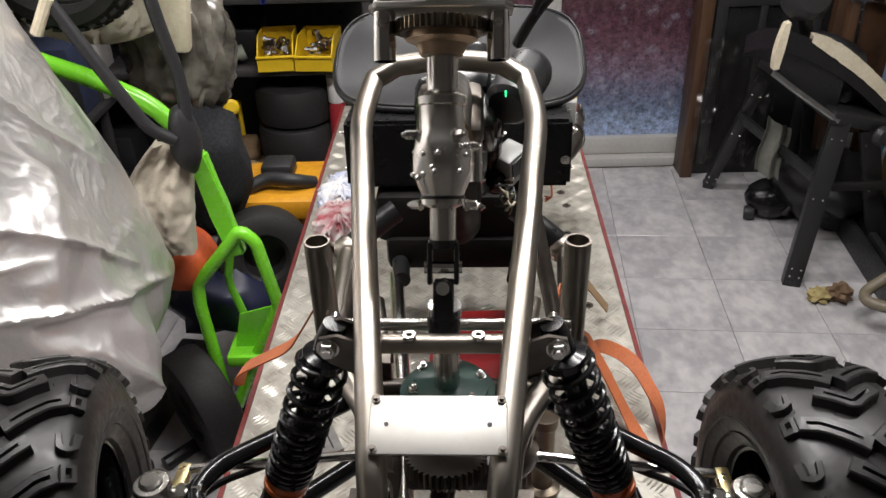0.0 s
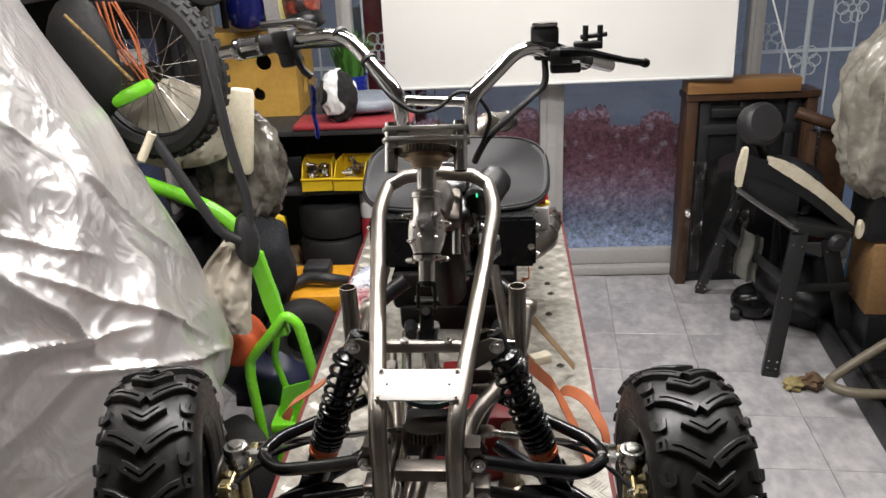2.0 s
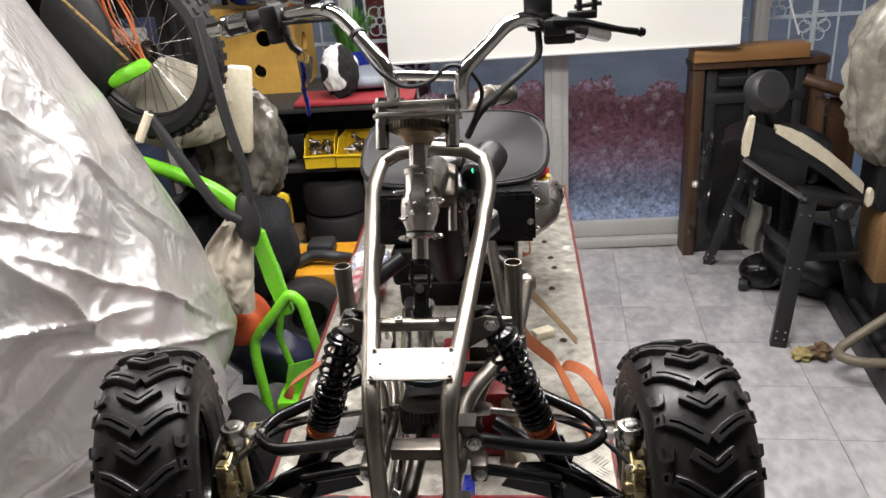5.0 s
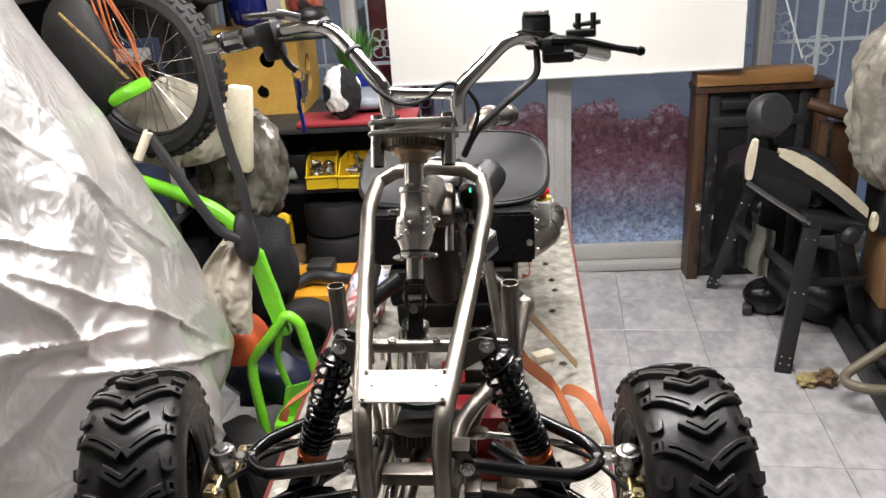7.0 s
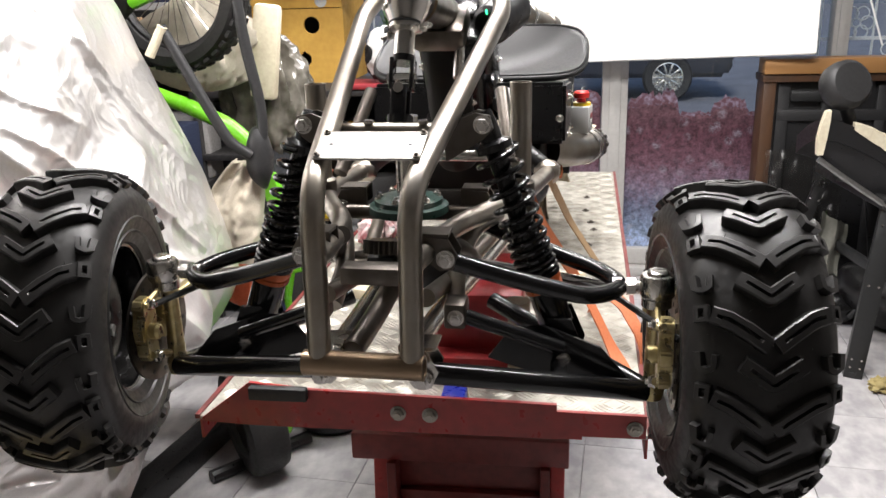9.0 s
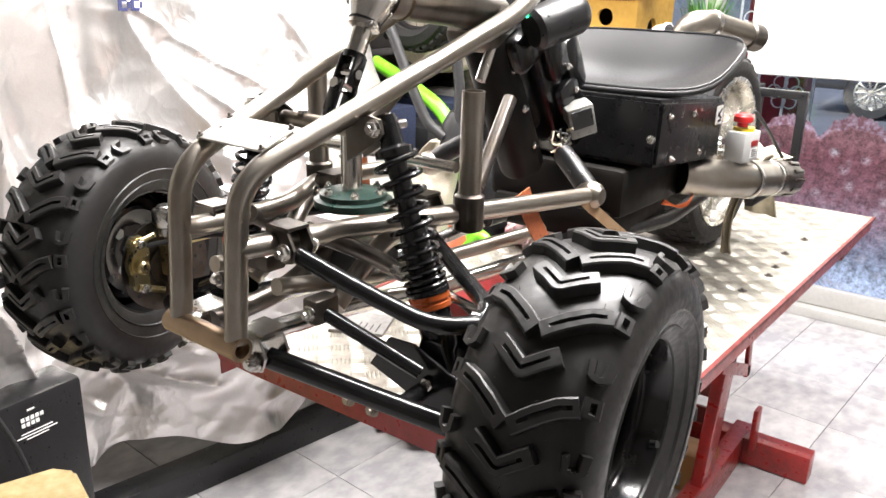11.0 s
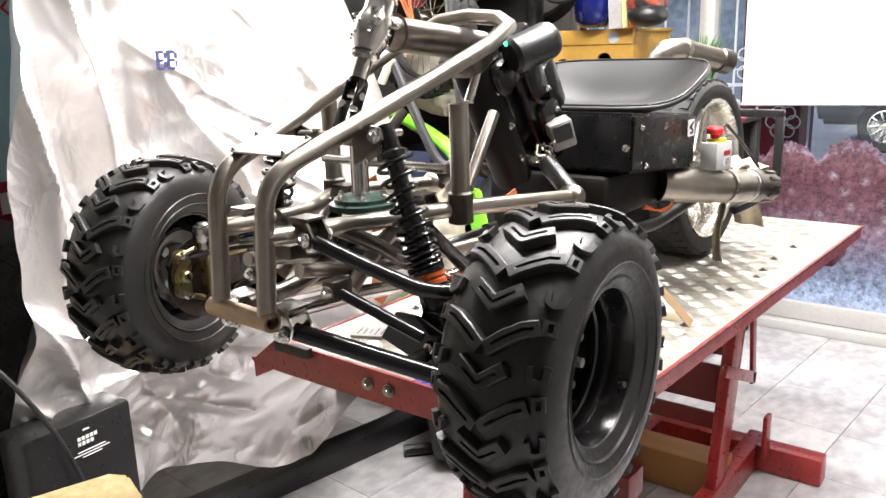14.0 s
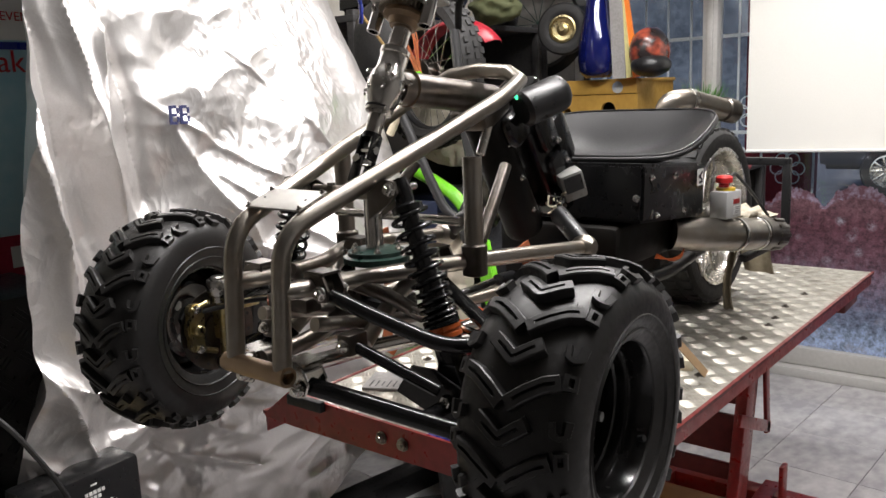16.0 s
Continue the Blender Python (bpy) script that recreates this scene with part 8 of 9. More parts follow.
# ---------- right side: cabinet, saw bench, clutter ----------
cab = thing("wooden_cabinet", "old brown wooden cabinet with a black front under torn plastic", "cabinet", (1.32, 2.88, 0))
part("top_beam", box(B(), (0.005, -0.03, 1.015), (0.52, 0.12, 0.065), None, 0.004), PALEWOOD, cab, "worn pine top beam", 30)
part("top_board", box(B(), (0.055, 0.0, 0.965), (0.62, 0.15, 0.034), None, 0.003), WOOD, cab, "", 30)
part("side_post", box(B(), (-0.222, 0.0, 0.474), (0.052, 0.13, 0.948), None, 0.003), WOOD, cab, "", 30)
part("side_post", box(B(), (0.335, 0.0, 0.474), (0.05, 0.13, 0.948), None, 0.003), WOOD, cab, "", 30)
part("dark_front", box(B(), (0.057, 0.02, 0.474), (0.505, 0.09, 0.946), None, 0.003), SATIN, cab, "black shiny front panel", 30)
for x, w in ((-0.155, 0.05), (0.02, 0.03), (0.25, 0.04)):
    part("front_rail", box(B(), (x, -0.034, 0.50), (w, 0.018, 0.88), None, 0.004), PLASTIC, cab, "", 30)
part("front_rail", box(B(), (0.05, -0.036, 0.80), (0.46, 0.016, 0.05), None, 0.004), PLASTIC, cab, "", 30)
part("pull_bar", box(B(), (0.02, -0.055, 0.885), (0.30, 0.02, 0.045), None, 0.008), GREYPAINT, cab, "grey bar across the front", 30)


def film_pt(u, v):
    return Vector((-0.25 + 0.34 * u + 0.03 * v, -0.075 - 0.03 * u * (1 - v) - 0.025 * abs(noise.noise(Vector((u * 6, v * 7, 3)))) * 2 - 0.05 * (1 - v), 0.10 + 0.56 * v + 0.06 * noise.noise(Vector((u * 4, 2, 0))) * v))


fl_ = part("plastic_sheet", grid_sheet(B(), film_pt, 24, 30), CLEAR, cab, "torn clear plastic sheet", 70)
fl_.visible_shadow = False
ch = thing("wooden_chair", "dark brown wooden armchair pushed behind the stand", "chair", (1.62, 2.42, 0))
part("armrest", tube(B(), [(-0.18, 0.02, 0.965), (-0.08, -0.02, 0.93), (0.03, -0.02, 0.895), (0.05, -0.01, 0.80)], 0.026, 12, 0.06), WOOD, ch)
part("back_panel", box(B(), (-0.03, 0.05, 0.62), (0.14, 0.05, 0.52), None, 0.01), mat("dark_brown_wood", (0.085, 0.04, 0.02), 0.45, 0.0, (0.05, 0.025, 0.012), 0.5, 30, 0.1, 5), ch, "", 30)
for x in (-0.09, 0.05):
    part("leg", box(B(), (x, 0.05, 0.44), (0.04, 0.045, 0.88), None, 0.006), WOOD, ch, "", 30)
part("metal_rail", box(B(), (-0.09, -0.012, 0.79), (0.010, 0.012, 0.20), pose(0, 0, 0, 0, 0, 0)), BRIGHT, ch, "", 0)

bench = thing("saw_stand", "dark grey folding metal saw stand with splayed legs", "stand", (0, 0, 0))


def channel_leg(a, b, w=0.055):
    a, b = Vector(a), Vector(b)
    d = (b - a).normalized()
    back = Vector((0.25, 0.97, 0))
    back = (back - d * d.dot(back)).normalized()
    m = Matrix.Translation(a) @ Matrix((back.cross(d), back, d)).transposed().to_4x4()
    L = (b - a).length
    bm = box(B(), (0, 0, L / 2), (w, 0.006, L), m, 0.0015)
    box(bm, (w / 2 - 0.003, 0.022, L / 2), (0.006, 0.045, L), m, 0.0015)
    box(bm, (-w / 2 + 0.003, 0.022, L / 2), (0.006, 0.045, L), m, 0.0015)
    leg = part("leg", bm, GREYPAINT, bench, "", 30)
    part("foot", lathe(B(), [(0, -0.012), (0.022, -0.012), (0.024, 0.012), (0, 0.014)], Matrix.Translation(a + back * 0.02 + Vector((0, 0, 0.013))), 14), PLASTIC, leg)
    bm = B()
    for t in (0.04, 0.07, L * 0.55, L * 0.9):
        for e in (-0.016, 0.016):
            lathe(bm, [(0, 0), (0.005, 0), (0.004, 0.003), (0, 0.003)], m @ Matrix.Translation((e, -0.003, t)) @ Matrix.Rotation(radians(90), 4, "X"), 8)
    part("rivet", bm, BRIGHT, leg)


channel_leg((1.246, 1.895, 0.0), (1.325, 1.965, 0.610), 0.062)
channel_leg((1.652, 2.105, 0.0), (1.480, 2.06, 0.535), 0.062)
channel_leg((1.166, 2.70, 0.0), (1.25, 2.50, 0.56), 0.045)
channel_leg((1.62, 2.76, 0.0), (1.47, 2.56, 0.56), 0.045)
part("brace", box(B(), (1.455, 2.03, 0.335), (0.26, 0.012, 0.035), None, 0.003), GREYPAINT, bench, "", 30)
part("brace", beam((1.29, 1.97, 0.37), (1.21, 2.56, 0.42), 0.02, 0.04), GREYPAINT, bench, "", 30)
part("top_frame", box(B(), (0, 0, 0), (0.24, 0.62, 0.045), pose(1.385, 2.27, 0.60, 0, 14, 4), 0.008), GREYPAINT, bench, "", 30)
part("knob", lathe(B(), [(0, 0), (0.032, 0), (0.035, 0.01), (0.028, 0.03), (0.013, 0.034), (0, 0.034)], pose(1.455, 1.95, 0.565, 90, 0, 15), 18), PLASTIC, bench)
part("guide_rail", tube(B(), [(1.078, 2.00, 0.775), (1.16, 1.985, 0.715), (1.31, 1.96, 0.615)], 0.010, 10), mat("dull_rail", (0.30, 0.30, 0.29), 0.4, 1.0, (0.15, 0.15, 0.15), 0.3, 40, 0, 10, 0.05), bench, "dull steel guide rail")
saw = thing("motorcycle_seat_shell", "black seat shell with raw cream foam edges on the stand", "seat", (0, 0, 0))


def shell_pt(u, v):
    """A humped pan that falls from the cushion end to the tail."""
    x = 1.10 + 0.46 * u
    z = 0.925 - 0.30 * u ** 1.15 + 0.025 * math.sin(u * 3.14)
    return Vector((x, 1.99 + 0.36 * v + 0.04 * u, z - 0.08 * (v - 0.4) ** 2 - 0.10 * v))


def strip(pts, hs, depth, out):
    """A foam strip of uneven height along a line, cut square."""
    bm = B()
    rows = []
    for i, (p, h) in enumerate(zip(pts, hs)):
        h = h * (1 + 0.16 * noise.noise(Vector((i * 0.9, 3, h * 50))))
        rows.append([bm.verts.new(p + Vector(o)) for o in ((0, -out, -h), (0, -out, h), (0.004, depth, h + 0.004), (0.004, depth, -h))])
    for a, b in zip(rows, rows[1:]):
        for k in range(4):
            bm.faces.new((a[k], a[(k + 1) % 4], b[(k + 1) % 4], b[k]))
    bm.faces.new(rows[0])
    bm.faces.new(rows[-1])
    return bm


part("shell", grid_sheet(B(), shell_pt, 22, 10, 0.07, (0, 0, -1)), SATIN, saw, "", 50)
edge = [shell_pt(0.18 + 0.80 * i / 20, 0.0) for i in range(21)]
part("foam_edge", strip(edge, [0.010 + 0.016 * math.sin(min(1, i / 7) * 1.57) * (1 - 0.35 * (i / 20) ** 3) for i in range(21)], 0.03, 0.006), CREAM, saw, "raw cream foam edge", 40)
edge = [Vector((1.094 - 0.014 * math.sin(i / 8 * 1.6) + 0.0, 1.985, 0.938 - 0.150 * i / 8)) for i in range(9)]
bm = B()
rows = []
for i, p in enumerate(edge):
    h = 0.005 + 0.009 * math.sin(0.3 + i / 8 * 2.4)
    rows.append([bm.verts.new(p + Vector(o)) for o in ((-h, 0, 0), (h, 0, 0.002), (h, 0.03, 0.004), (-h, 0.03, 0))])
for a, c in zip(rows, rows[1:]):
    for k in range(4):
        bm.faces.new((a[k], a[(k + 1) % 4], c[(k + 1) % 4], c[k]))
bm.faces.new(rows[0])
bm.faces.new(rows[-1])
part("foam_edge", bm, CREAM, saw, "raw cream foam strip", 40)
part("foam_scrap", blob(B(), (1.578, 2.03, 0.585), (0.015, 0.02, 0.040), 0.4, 5, 2, 41.0), CREAM, saw)
part("shell_side", grid_sheet(B(), lambda u, v: Vector((1.085 + 0.24 * u, 2.01 + 0.02 * v, 0.93 - 0.16 * u - (0.15 + 0.02 * u) * v)), 8, 6, 0.02, (0, 1, 0)), SATIN, saw, "", 50)
bm = lathe(B(), [(0, -0.045), (0.066, -0.042), (0.080, -0.028), (0.083, 0.0), (0.080, 0.028), (0.066, 0.042), (0, 0.045)], pose(1.148, 2.03, 1.02, 68, -18, 25), 30)
part("headrest", bm, PLASTIC, saw, "matt black rounded cushion", 40)
part("headrest_stem", rod(B(), (1.16, 2.05, 0.96), (1.20, 2.08, 0.87), 0.022, 12), PLASTIC, saw)
bm = blob(B(), (1.37, 2.28, 0.70), (0.15, 0.22, 0.10), 0.25, 4, 3, 43.0)
tagged(part("black_machine", bm, SATIN, None, "", 60), "lumpy black power-tool body on the saw stand", "tool")
hs = thing("black_roll_case", "shiny black rounded case on the floor under the stand", "case", (1.375, 2.46, 0.0), 14)
part("body", blob(B(), (0, 0, 0.075), (0.135, 0.10, 0.078), 0.10, 3, 4, 44.0), BLACK, hs, "", 70)
part("strap", tube(B(), [(-0.03, -0.105, 0.05), (0.0, -0.11, 0.09), (0.05, -0.095, 0.12), (0.09, -0.05, 0.13)], 0.008, 8, 0.02), PLASTIC, hs)
part("wheel", lathe(B(), [(0, -0.02), (0.026, -0.02), (0.03, 0), (0.026, 0.02), (0, 0.02)], pose(-0.13, -0.02, 0.032, 90, 0, 60), 16), PLASTIC, hs)
bm = blob(B(), (1.56, 2.40, 0.15), (0.20, 0.22, 0.16), 0.3, 4, 3, 45.0)
tagged(part("black_sack", bm, SATIN, None, "", 60), "black sack heaped under the saw stand", "sack")


def rag_pt(u, v):
    return Vector((1.19 + 0.10 * u + 0.005 * math.sin(v * 7) - 0.03 * v, 2.24 + 0.02 * math.sin(u * 9) - 0.03 * v, 0.52 - 0.20 * v - 0.05 * u + 0.01 * noise.noise(Vector((u * 5, v * 5, 0)))))


bm = grid_sheet(B(), rag_pt, 10, 14, 0.004, (0, 1, 0))
tagged(part("shop_rag", bm, mat("olive_rag", (0.13, 0.13, 0.11), 0.9), None, "", 60), "dull olive rag hung over the stand brace", "cloth")
ramp = thing("loading_ramp", "long black folding ramp lying on the tiles", "ramp", (1.66, 1.60, 0.0), -6)
part("deck", box(B(), (0.06, 0, 0.045), (0.36, 1.30, 0.09), None, 0.006), SATIN, ramp, "", 30)
for x in (-0.15, -0.10, 0.05, 0.16):
    part("side_rail", box(B(), (x, 0, 0.052), (0.03, 1.34, 0.104), None, 0.008), PLASTIC, ramp, "", 30)
for k in range(9):
    part("tread_strip", box(B(), (-0.025, -0.56 + 0.14 * k, 0.093), (0.11, 0.05, 0.005), None, 0.001), SATIN, ramp, "", 0)
part("label", box(B(), (0.105, 0.05, 0.093), (0.06, 0.10, 0.005)), DUSTY, ramp, "worn grey label", 0)
bm = tube(B(), [(1.92, 1.68, 0.60), (1.66, 1.68, 0.33), (1.50, 1.69, 0.20), (1.385, 1.67, 0.125), (1.362, 1.62, 0.122), (1.42, 1.57, 0.122), (1.55, 1.55, 0.124), (1.75, 1.60, 0.128), (1.98, 1.68, 0.13)], 0.019, 12, 0.07)
rod(bm, (1.92, 1.68, 0.0), (1.92, 1.68, 0.60), 0.019, 10)
tagged(part("hose", bm, mat("khaki_hose", (0.17, 0.145, 0.10), 0.5, 0, (0.11, 0.095, 0.065), 0.3, 60, 0.1, 10), None), "khaki rubber hose looped over the ramp", "hose")
bm = box(B(), (1.84, 2.09, 0.12), (0.42, 0.28, 0.24), None, 0.01)
tagged(part("black_crate", bm, SATIN, None, "", 30), "low black crate on the tiles by the ramp", "crate")
bm = box(B(), (0, 0, 0.15), (0.40, 0.26, 0.30), pose(1.83, 2.07, 0.24, 0, 0, -6), 0.005)
cc = tagged(part("cardboard_carton", bm, mat("dark_kraft_card", (0.27, 0.155, 0.06), 0.75, 0, (0.19, 0.10, 0.04), 0.35, 70, 0.12, 7), None, "", 30), "brown cardboard carton on the black crate", "box")
part("tape", box(B(), (0, 0, 0.301), (0.404, 0.045, 0.003), pose(1.83, 2.07, 0.24, 0, 0, -6)), mat("brown_tape", (0.33, 0.20, 0.09), 0.25), cc, "glossy brown tape", 0)
pb = thing("wrapped_machine", "grey machine wrapped in dusty plastic on a carton", "machine", (1.70, 2.06, 0.54))
part("base", box(B(), (0.02, 0.01, 0.10), (0.26, 0.20, 0.20), None, 0.02), SATIN, pb, "black machine base", 30)
part("plastic_wrap", sack(B(), (-0.005, -0.02, 0.52), (0.225, 0.17, 0.345), 0.22, 5.0, 52.0, 0.25, 2.7, 110, 70), crumple(mat("dusty_plastic", (0.36, 0.34, 0.29), 0.20, 0, (0.20, 0.185, 0.15), 0.6, 24, 0.05, 6, 0.08), ((6.0, 1.0), (15.0, 0.4)), 0.04, 0.22), pb, "crinkled dusty plastic wrap", 60)
for k, (x, c) in enumerate(((1.93, BLUE), (2.00, WHITE))):
    bm = rod(B(), (x - 0.15, 2.52, 0.0), (x + 0.12, 2.80, 1.95), 0.014, 10)
    tagged(part("pole", bm, mat("sky_blue_pole", (0.08, 0.30, 0.62), 0.4) if k == 0 else WHITE, None), ("sky-blue" if k == 0 else "white") + " pole leaning beside the window", "pole", "leaning poles")
bm = blob(B(), (1.305, 1.80, 0.026), (0.040, 0.032, 0.026), 0.6, 6, 3, 61.0)
tagged(part("crumpled_paper", bm, mat("dirty_yellow_paper", (0.36, 0.29, 0.12), 0.8), None, "", 30), "crumpled yellowish paper scrap on the tiles", "paper")
bm = blob(B(), (1.375, 1.80, 0.034), (0.045, 0.035, 0.035), 0.6, 6, 3, 62.0)
tagged(part("brown_scrap", bm, mat("brown_paper", (0.16, 0.10, 0.055), 0.8), None, "", 30), "brown scrap beside the stand foot", "scrap")

# ---------- low clutter in front of the cover ----------
tagged(part("floor_beam", beam((-1.06, 0.20, 0.040), (-0.84, 1.55, 0.040), 0.085, 0.08), SATIN, None, "", 30), "long black steel beam on the floor under the cover", "beam")
tagged(part("floor_rod", rod(B(), (-0.80, 1.05, 0.02), (-0.58, 1.30, 0.02), 0.02, 10), SATIN, None), "short black rod lying on the tiles", "rod")
bm = slick_tyre(B(), pose(-0.690, 1.14, 0.165, 0, 84, 40), 0.165, 0.115, 0.085)
sw2 = tagged(part("scooter_wheel", bm, OLDRUBBER, None), "black scooter wheel standing on the floor below the lift", "wheel")
part("hub", lathe(B(), [(0, -0.03), (0.083, -0.04), (0.083, 0.04), (0, 0.03)], pose(-0.690, 1.14, 0.165, 0, 84, 40), 24), DARKSTEEL, sw2)
st_ = thing("stool", "low stool with a worn chipboard top", "stool", (-0.615, -0.02, 0), -17)
bm = slab(B(), [(0.02, -0.34), (0.30, -0.34), (0.33, -0.31), (0.33, -0.02), (0.31, 0.0), (0.03, 0.0), (0.0, -0.03), (0.0, -0.32)], 0.03, Matrix.Translation((0, 0, 0.48)))
bmesh.ops.bevel(bm, geom=bm.edges[:], offset=0.006, segments=2, affect="EDGES")
part("top", bm, OSB, st_, "yellowed chipboard top")
for x in (0.05, 0.28):
    for y in (-0.29, -0.05):
        part("leg", box(B(), (x, y, 0.24), (0.035, 0.035, 0.48), None, 0.004), CARD, st_, "", 30)
part("apron", box(B(), (0.165, -0.05, 0.44), (0.195, 0.02, 0.07), None, 0.003), CARD, st_, "", 30)
part("apron", box(B(), (0.165, -0.29, 0.44), (0.195, 0.02, 0.07), None, 0.003), CARD, st_, "", 30)
bag = thing("black_carton", "black carton with white print below the cover", "box", (-0.885, 0.03, 0), 4)
part("carton", box(B(), (-0.05, 0.0, 0.262), (0.11, 0.27, 0.524), None, 0.012), SATIN, bag, "", 30)
part("print_bar", box(B(), (0.0062, 0.012, 0.497), (0.0015, 0.016, 0.004)), WHITE, bag, "", 0)
for k in range(2):
    for j in range(5):
        if (k, j) != (1, 4):
            part("print_bar", box(B(), (0.0062, -0.008 + 0.0105 * j, 0.478 - 0.0125 * k), (0.0015, 0.0075, 0.0085)), WHITE, bag, "", 0)
for k, w in enumerate((0.07, 0.09, 0.05)):
    part("print_bar", box(B(), (0.0062, 0.02, 0.446 - 0.007 * k), (0.0015, w, 0.002)), WHITE, bag, "", 0)
bm = tube(B(), [(-0.98, -0.20, 0.80), (-0.88, -0.12, 0.70), (-0.85, -0.045, 0.545), (-0.84, -0.003, 0.415), (-0.83, 0.02, 0.25), (-0.83, 0.04, 0.02)], 0.006, 8, 0.06)
tagged(part("cable", bm, PLASTIC, None), "thick black cable hanging beside the cover", "cable")
tb = thing("tool_chest", "black tread-plate tool chest beside the cover", "chest", (-1.36, -0.05, 0))
part("body", box(B(), (0, 0, 0.45), (0.40, 0.50, 0.90), None, 0.01), SATIN, tb, "", 30)
bm = B()
for i in range(9):
    for j in range(16):
        a = 45 if (i + j) % 2 else -45
        for k in (-1, 0, 1):
            box(bm, (0.0, 0.011 * k, 0.0), (0.004, 0.004, 0.036), pose(0.202, -0.21 + 0.053 * i, 0.06 + 0.053 * j, a, 0, 0))
part("tread_relief", bm, SATIN, tb, "", 0)["kind"] = "stuff"
bn = thing("banner", "light blue and white printed advertising banner", "banner", (-1.50, 0.20, 0.90))
part("sheet", box(B(), (0, 0, 0.46), (0.008, 0.80, 0.92)), mat("banner_sky_blue", (0.35, 0.62, 0.72), 0.5, 0, (0.55, 0.72, 0.78), 0.4, 20, 0, 4), bn, "", 0)
part("white_band", box(B(), (0.006, 0, 0.70), (0.003, 0.79, 0.14)), WHITE, bn, "", 0)
part("blue_band", box(B(), (0.007, 0, 0.615), (0.003, 0.79, 0.02)), BLUE, bn, "", 0)
part("crimson_panel", box(B(), (0.006, 0, 0.04), (0.003, 0.79, 0.12)), mat("crimson_print", (0.45, 0.02, 0.06), 0.5), bn, "", 0)
part("white_arrow", slab(B(), [(-0.06, -0.03), (0.0, -0.03), (0.03, 0.0), (0.0, 0.03), (-0.06, 0.03)], 0.002, Matrix.Translation((0.008, 0.06, 0.04)) @ Matrix(((0, 0, 1, 0), (1, 0, 0, 0), (0, 1, 0, 0), (0, 0, 0, 1)))), WHITE, bn, "", 0)
mat("red_print", (0.55, 0.03, 0.04), 0.5)
for body, size, yy, zz in (("E EVEN", 0.034, 0.028, 0.682), ("ak", 0.085, 0.030, 0.545)):
    txt = bpy.data.curves.new("banner_text", "FONT")
    txt.body, txt.size, txt.extrude = body, size, 0.0005
    to = new("banner_text", txt)
    to.data.materials.append(bpy.data.materials["red_print"])
    to.parent = bn
    to.matrix_basis = Matrix.Translation((0.009, yy, zz)) @ Matrix(((0, 0, 1, 0), (1, 0, 0, 0), (0, 1, 0, 0), (0, 0, 0, 1)))

# tall dark rack in the far corner, with its loads
rack = thing("tall_rack", "tall dark storage rack crowded along the side wall", "rack", (-1.50, 2.02, 0))
for z in (0.10, 0.62, 1.12, 1.62):
    part("board", box(B(), (0, 0, z), (0.50, 1.30, 0.025), None, 0.003), SHELFMAT, rack, "", 30)
for x in (-0.23, 0.23):
    for y in (-0.63, 0.63):
        part("post", box(B(), (x, y, 0.825), (0.035, 0.035, 1.65), None, 0.003), SHELFMAT, rack, "", 30)
part("back_panel", box(B(), (-0.26, 0, 0.82), (0.012, 1.34, 1.64)), SHELFMAT, rack, "", 0)
part("end_panel", box(B(), (0, 0.655, 0.82), (0.54, 0.012, 1.64)), SHELFMAT, rack, "", 0)
rng = random.Random(21)
KINDS = [("black_case", "black plastic case on the tall rack", SATIN), ("navy_case", "dark blue case on the tall rack", NAVY), ("grey_carton", "grey carton on the tall rack", DUSTY), ("brown_carton", "brown carton on the tall rack", CARD), ("black_crate", "dark crate on the tall rack", PLASTIC)]
for z in (0.1125, 0.6325, 1.1325):
    y = 1.45
    while y < 2.50:
        w, h = rng.uniform(0.13, 0.26), rng.uniform(0.16, 0.32)
        nm, lb, ma = KINDS[rng.choice((0, 0, 1, 2, 3, 4, 4))]
        bm = box(B(), (-1.46 + rng.uniform(-0.02, 0.03), y + w / 2, z + h / 2), (0.36, w - 0.02, h), None, 0.008)
        tagged(part(nm, bm, ma, None, "", 30), lb, "case" if "case" in nm else "box", "cases on the tall rack")
        y += w
for x, y, z, sx, sy, sz, ma, nm, lb, sd in ((-1.36, 2.02, 1.74, 0.12, 0.14, 0.11, NAVY, "blue_black_pack", "blue-black pack heaped on the tall rack", 81.0), (-1.20, 2.20, 1.70, 0.10, 0.12, 0.07, mat("olive_green_cloth", (0.10, 0.11, 0.05), 0.9), "olive_bag", "olive green cloth bag on the tall rack", 82.0), (-1.33, 2.42, 1.71, 0.10, 0.12, 0.08, SATIN, "black_part", "lumpy black motorcycle part on the tall rack", 83.0)):
    tagged(part(nm, blob(B(), (x, y, z), (sx, sy, sz), 0.25, 5, 4, sd), ma, None, "", 60), lb, "bag" if "bag" in nm or "pack" in nm else "part")

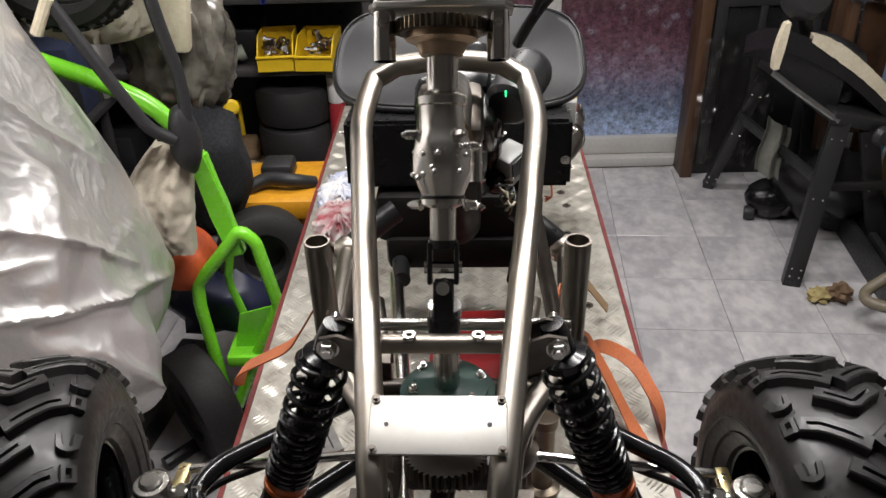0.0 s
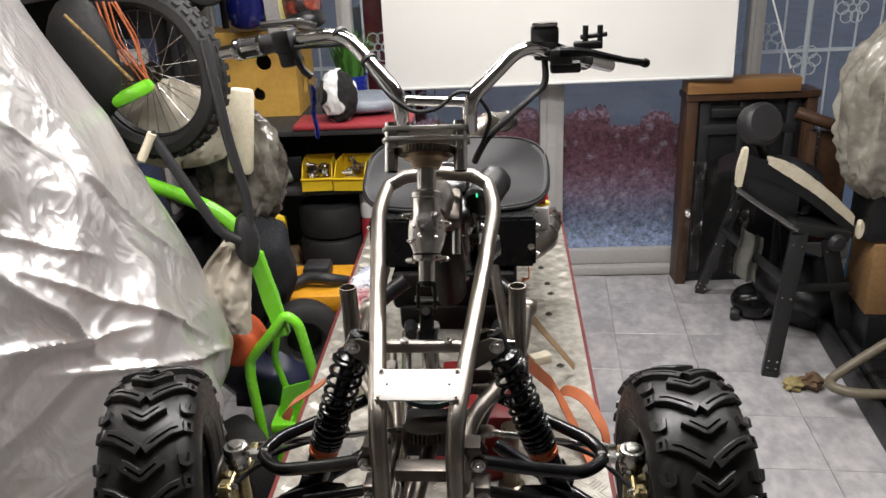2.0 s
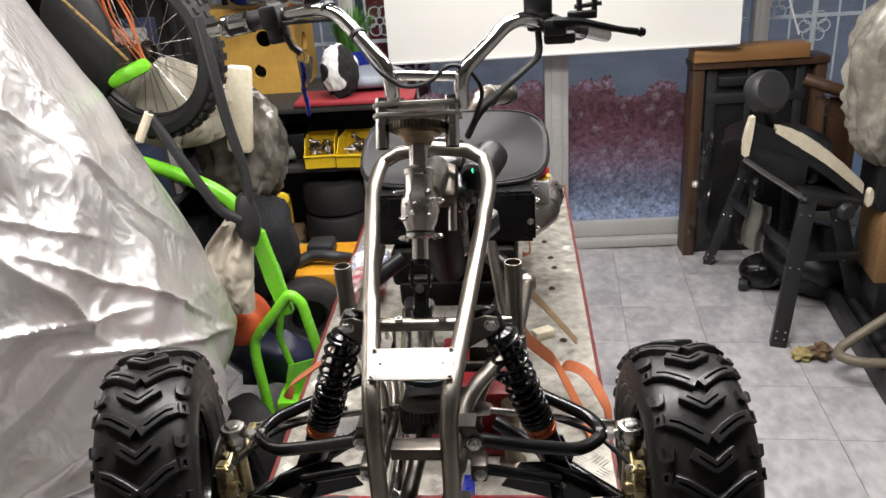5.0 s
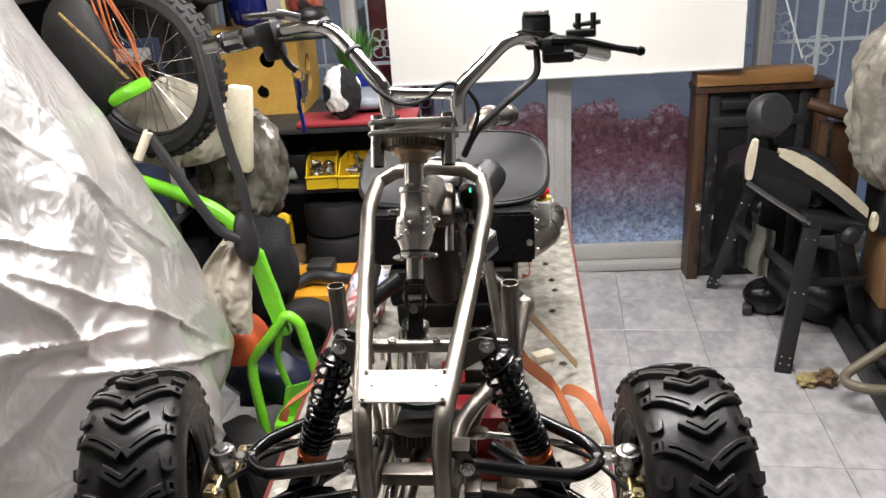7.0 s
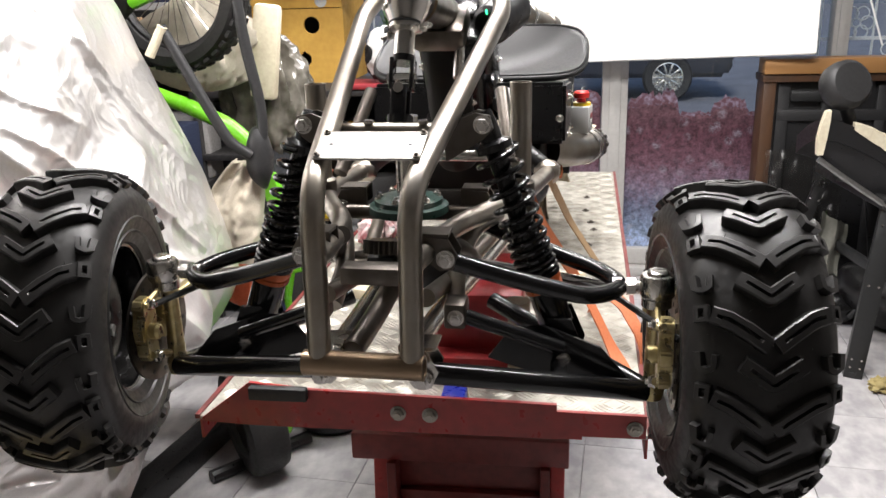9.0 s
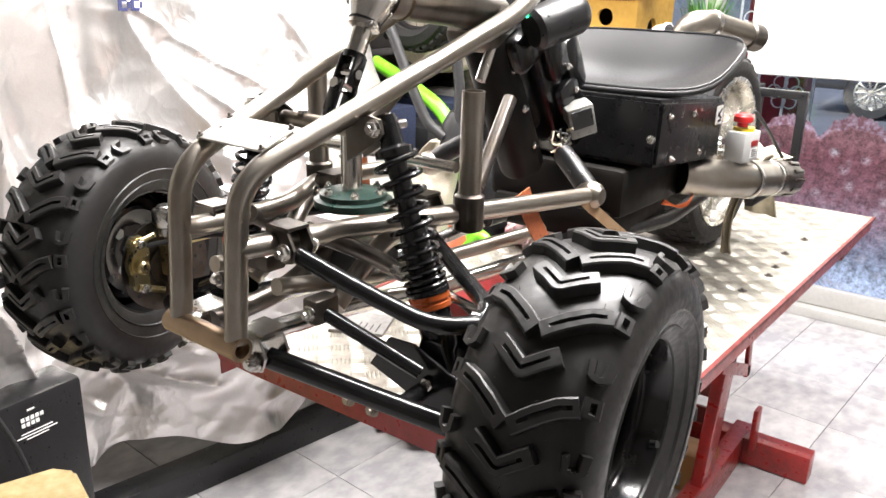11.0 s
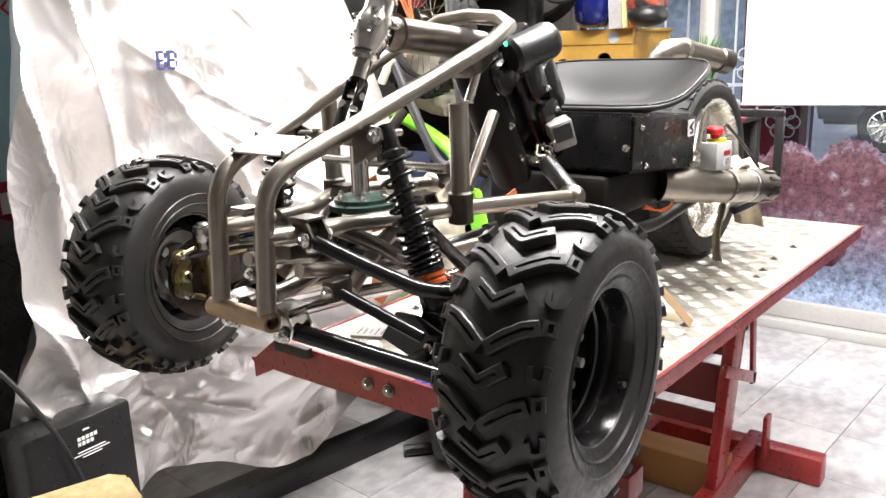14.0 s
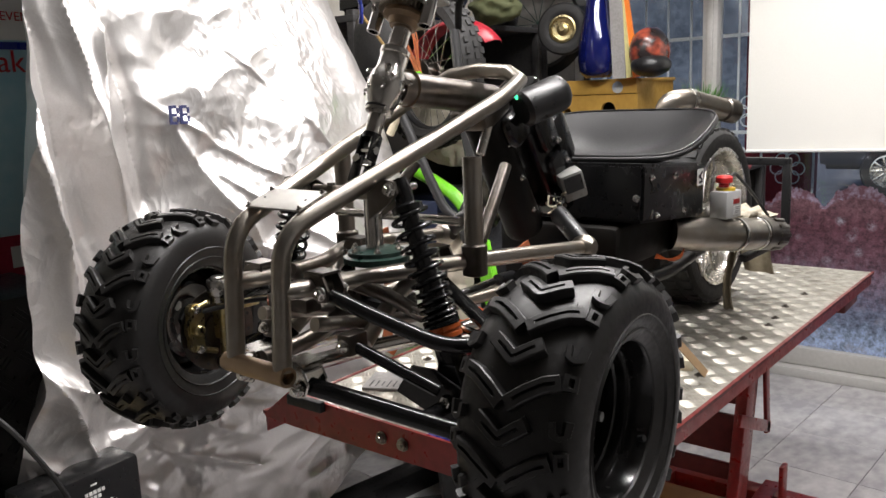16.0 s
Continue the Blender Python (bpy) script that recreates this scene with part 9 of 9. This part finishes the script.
# ---------- checker bars of the deck, floor tiles ----------
bm_v, bm_f = [], []
STEP = 0.037
rows, cols = int(1.70 / STEP), int(0.64 / STEP)
for r in range(rows):
    for c in range(cols):
        y = 0.12 + r * STEP + 0.5 * STEP
        u = (c + 0.5) / cols * 2 - 1
        x = table_x(u * 0.985, y)
        if y > 1.80:
            continue
        ang = radians(45 if (r + c) % 2 else -45)
        ca, sa = math.cos(ang), math.sin(ang)
        for k in (-2, -1, 0, 1, 2):
            cx, cy = x - sa * k * 0.0070, y + ca * k * 0.0070
            hl, hw = 0.0170 - 0.0016 * abs(k), 0.0024
            base = len(bm_v)
            for dx, dy, z in ((-hl, 0, 0), (-hl * 0.3, -hw, 0), (hl * 0.3, -hw, 0), (hl, 0, 0), (hl * 0.3, hw, 0), (-hl * 0.3, hw, 0), (-hl * 0.5, 0, 0.0014), (hl * 0.5, 0, 0.0014)):
                bm_v.append((cx + ca * dx - sa * dy, cy + sa * dx + ca * dy, TZ + z))
            b = base
            bm_f += [(b, b + 1, b + 6), (b + 1, b + 2, b + 7, b + 6), (b + 2, b + 3, b + 7), (b + 3, b + 4, b + 7), (b + 4, b + 5, b + 6, b + 7), (b + 5, b, b + 6)]
me = bpy.data.meshes.new("checker_relief")
me.from_pydata(bm_v, [], bm_f)
me.materials.append(CHECKER)
cb = new("checker_relief", me)
cb.parent = lift
cb["kind"] = "stuff"

TS, TA = 0.322, radians(-4.5)
tile_bm = box(B(), (0, 0, -0.003), (TS - 0.0020, TS - 0.0020, 0.006), None, 0.0012, 1)
tm = bpy.data.meshes.new("tile")
tile_bm.to_mesh(tm)
tile_bm.free()
tm.materials.append(TILE)
cx, cy = math.cos(TA), math.sin(TA)
n = 0
for i in range(-9, 8):
    for j in range(-18, 4):
        px, py = (i + 0.5) * TS, (j + 0.5) * TS
        x, y = 1.03 + px * cx - py * cy, 2.595 + px * cy + py * cx
        if XL + 0.05 < x < XR - 0.05 and YF + 0.05 < y < YB - 0.12:
            t = new("tile", tm)
            t.location, t.rotation_euler = (x, y, 0), (0, 0, TA)
            t.parent = floor
            n += 1
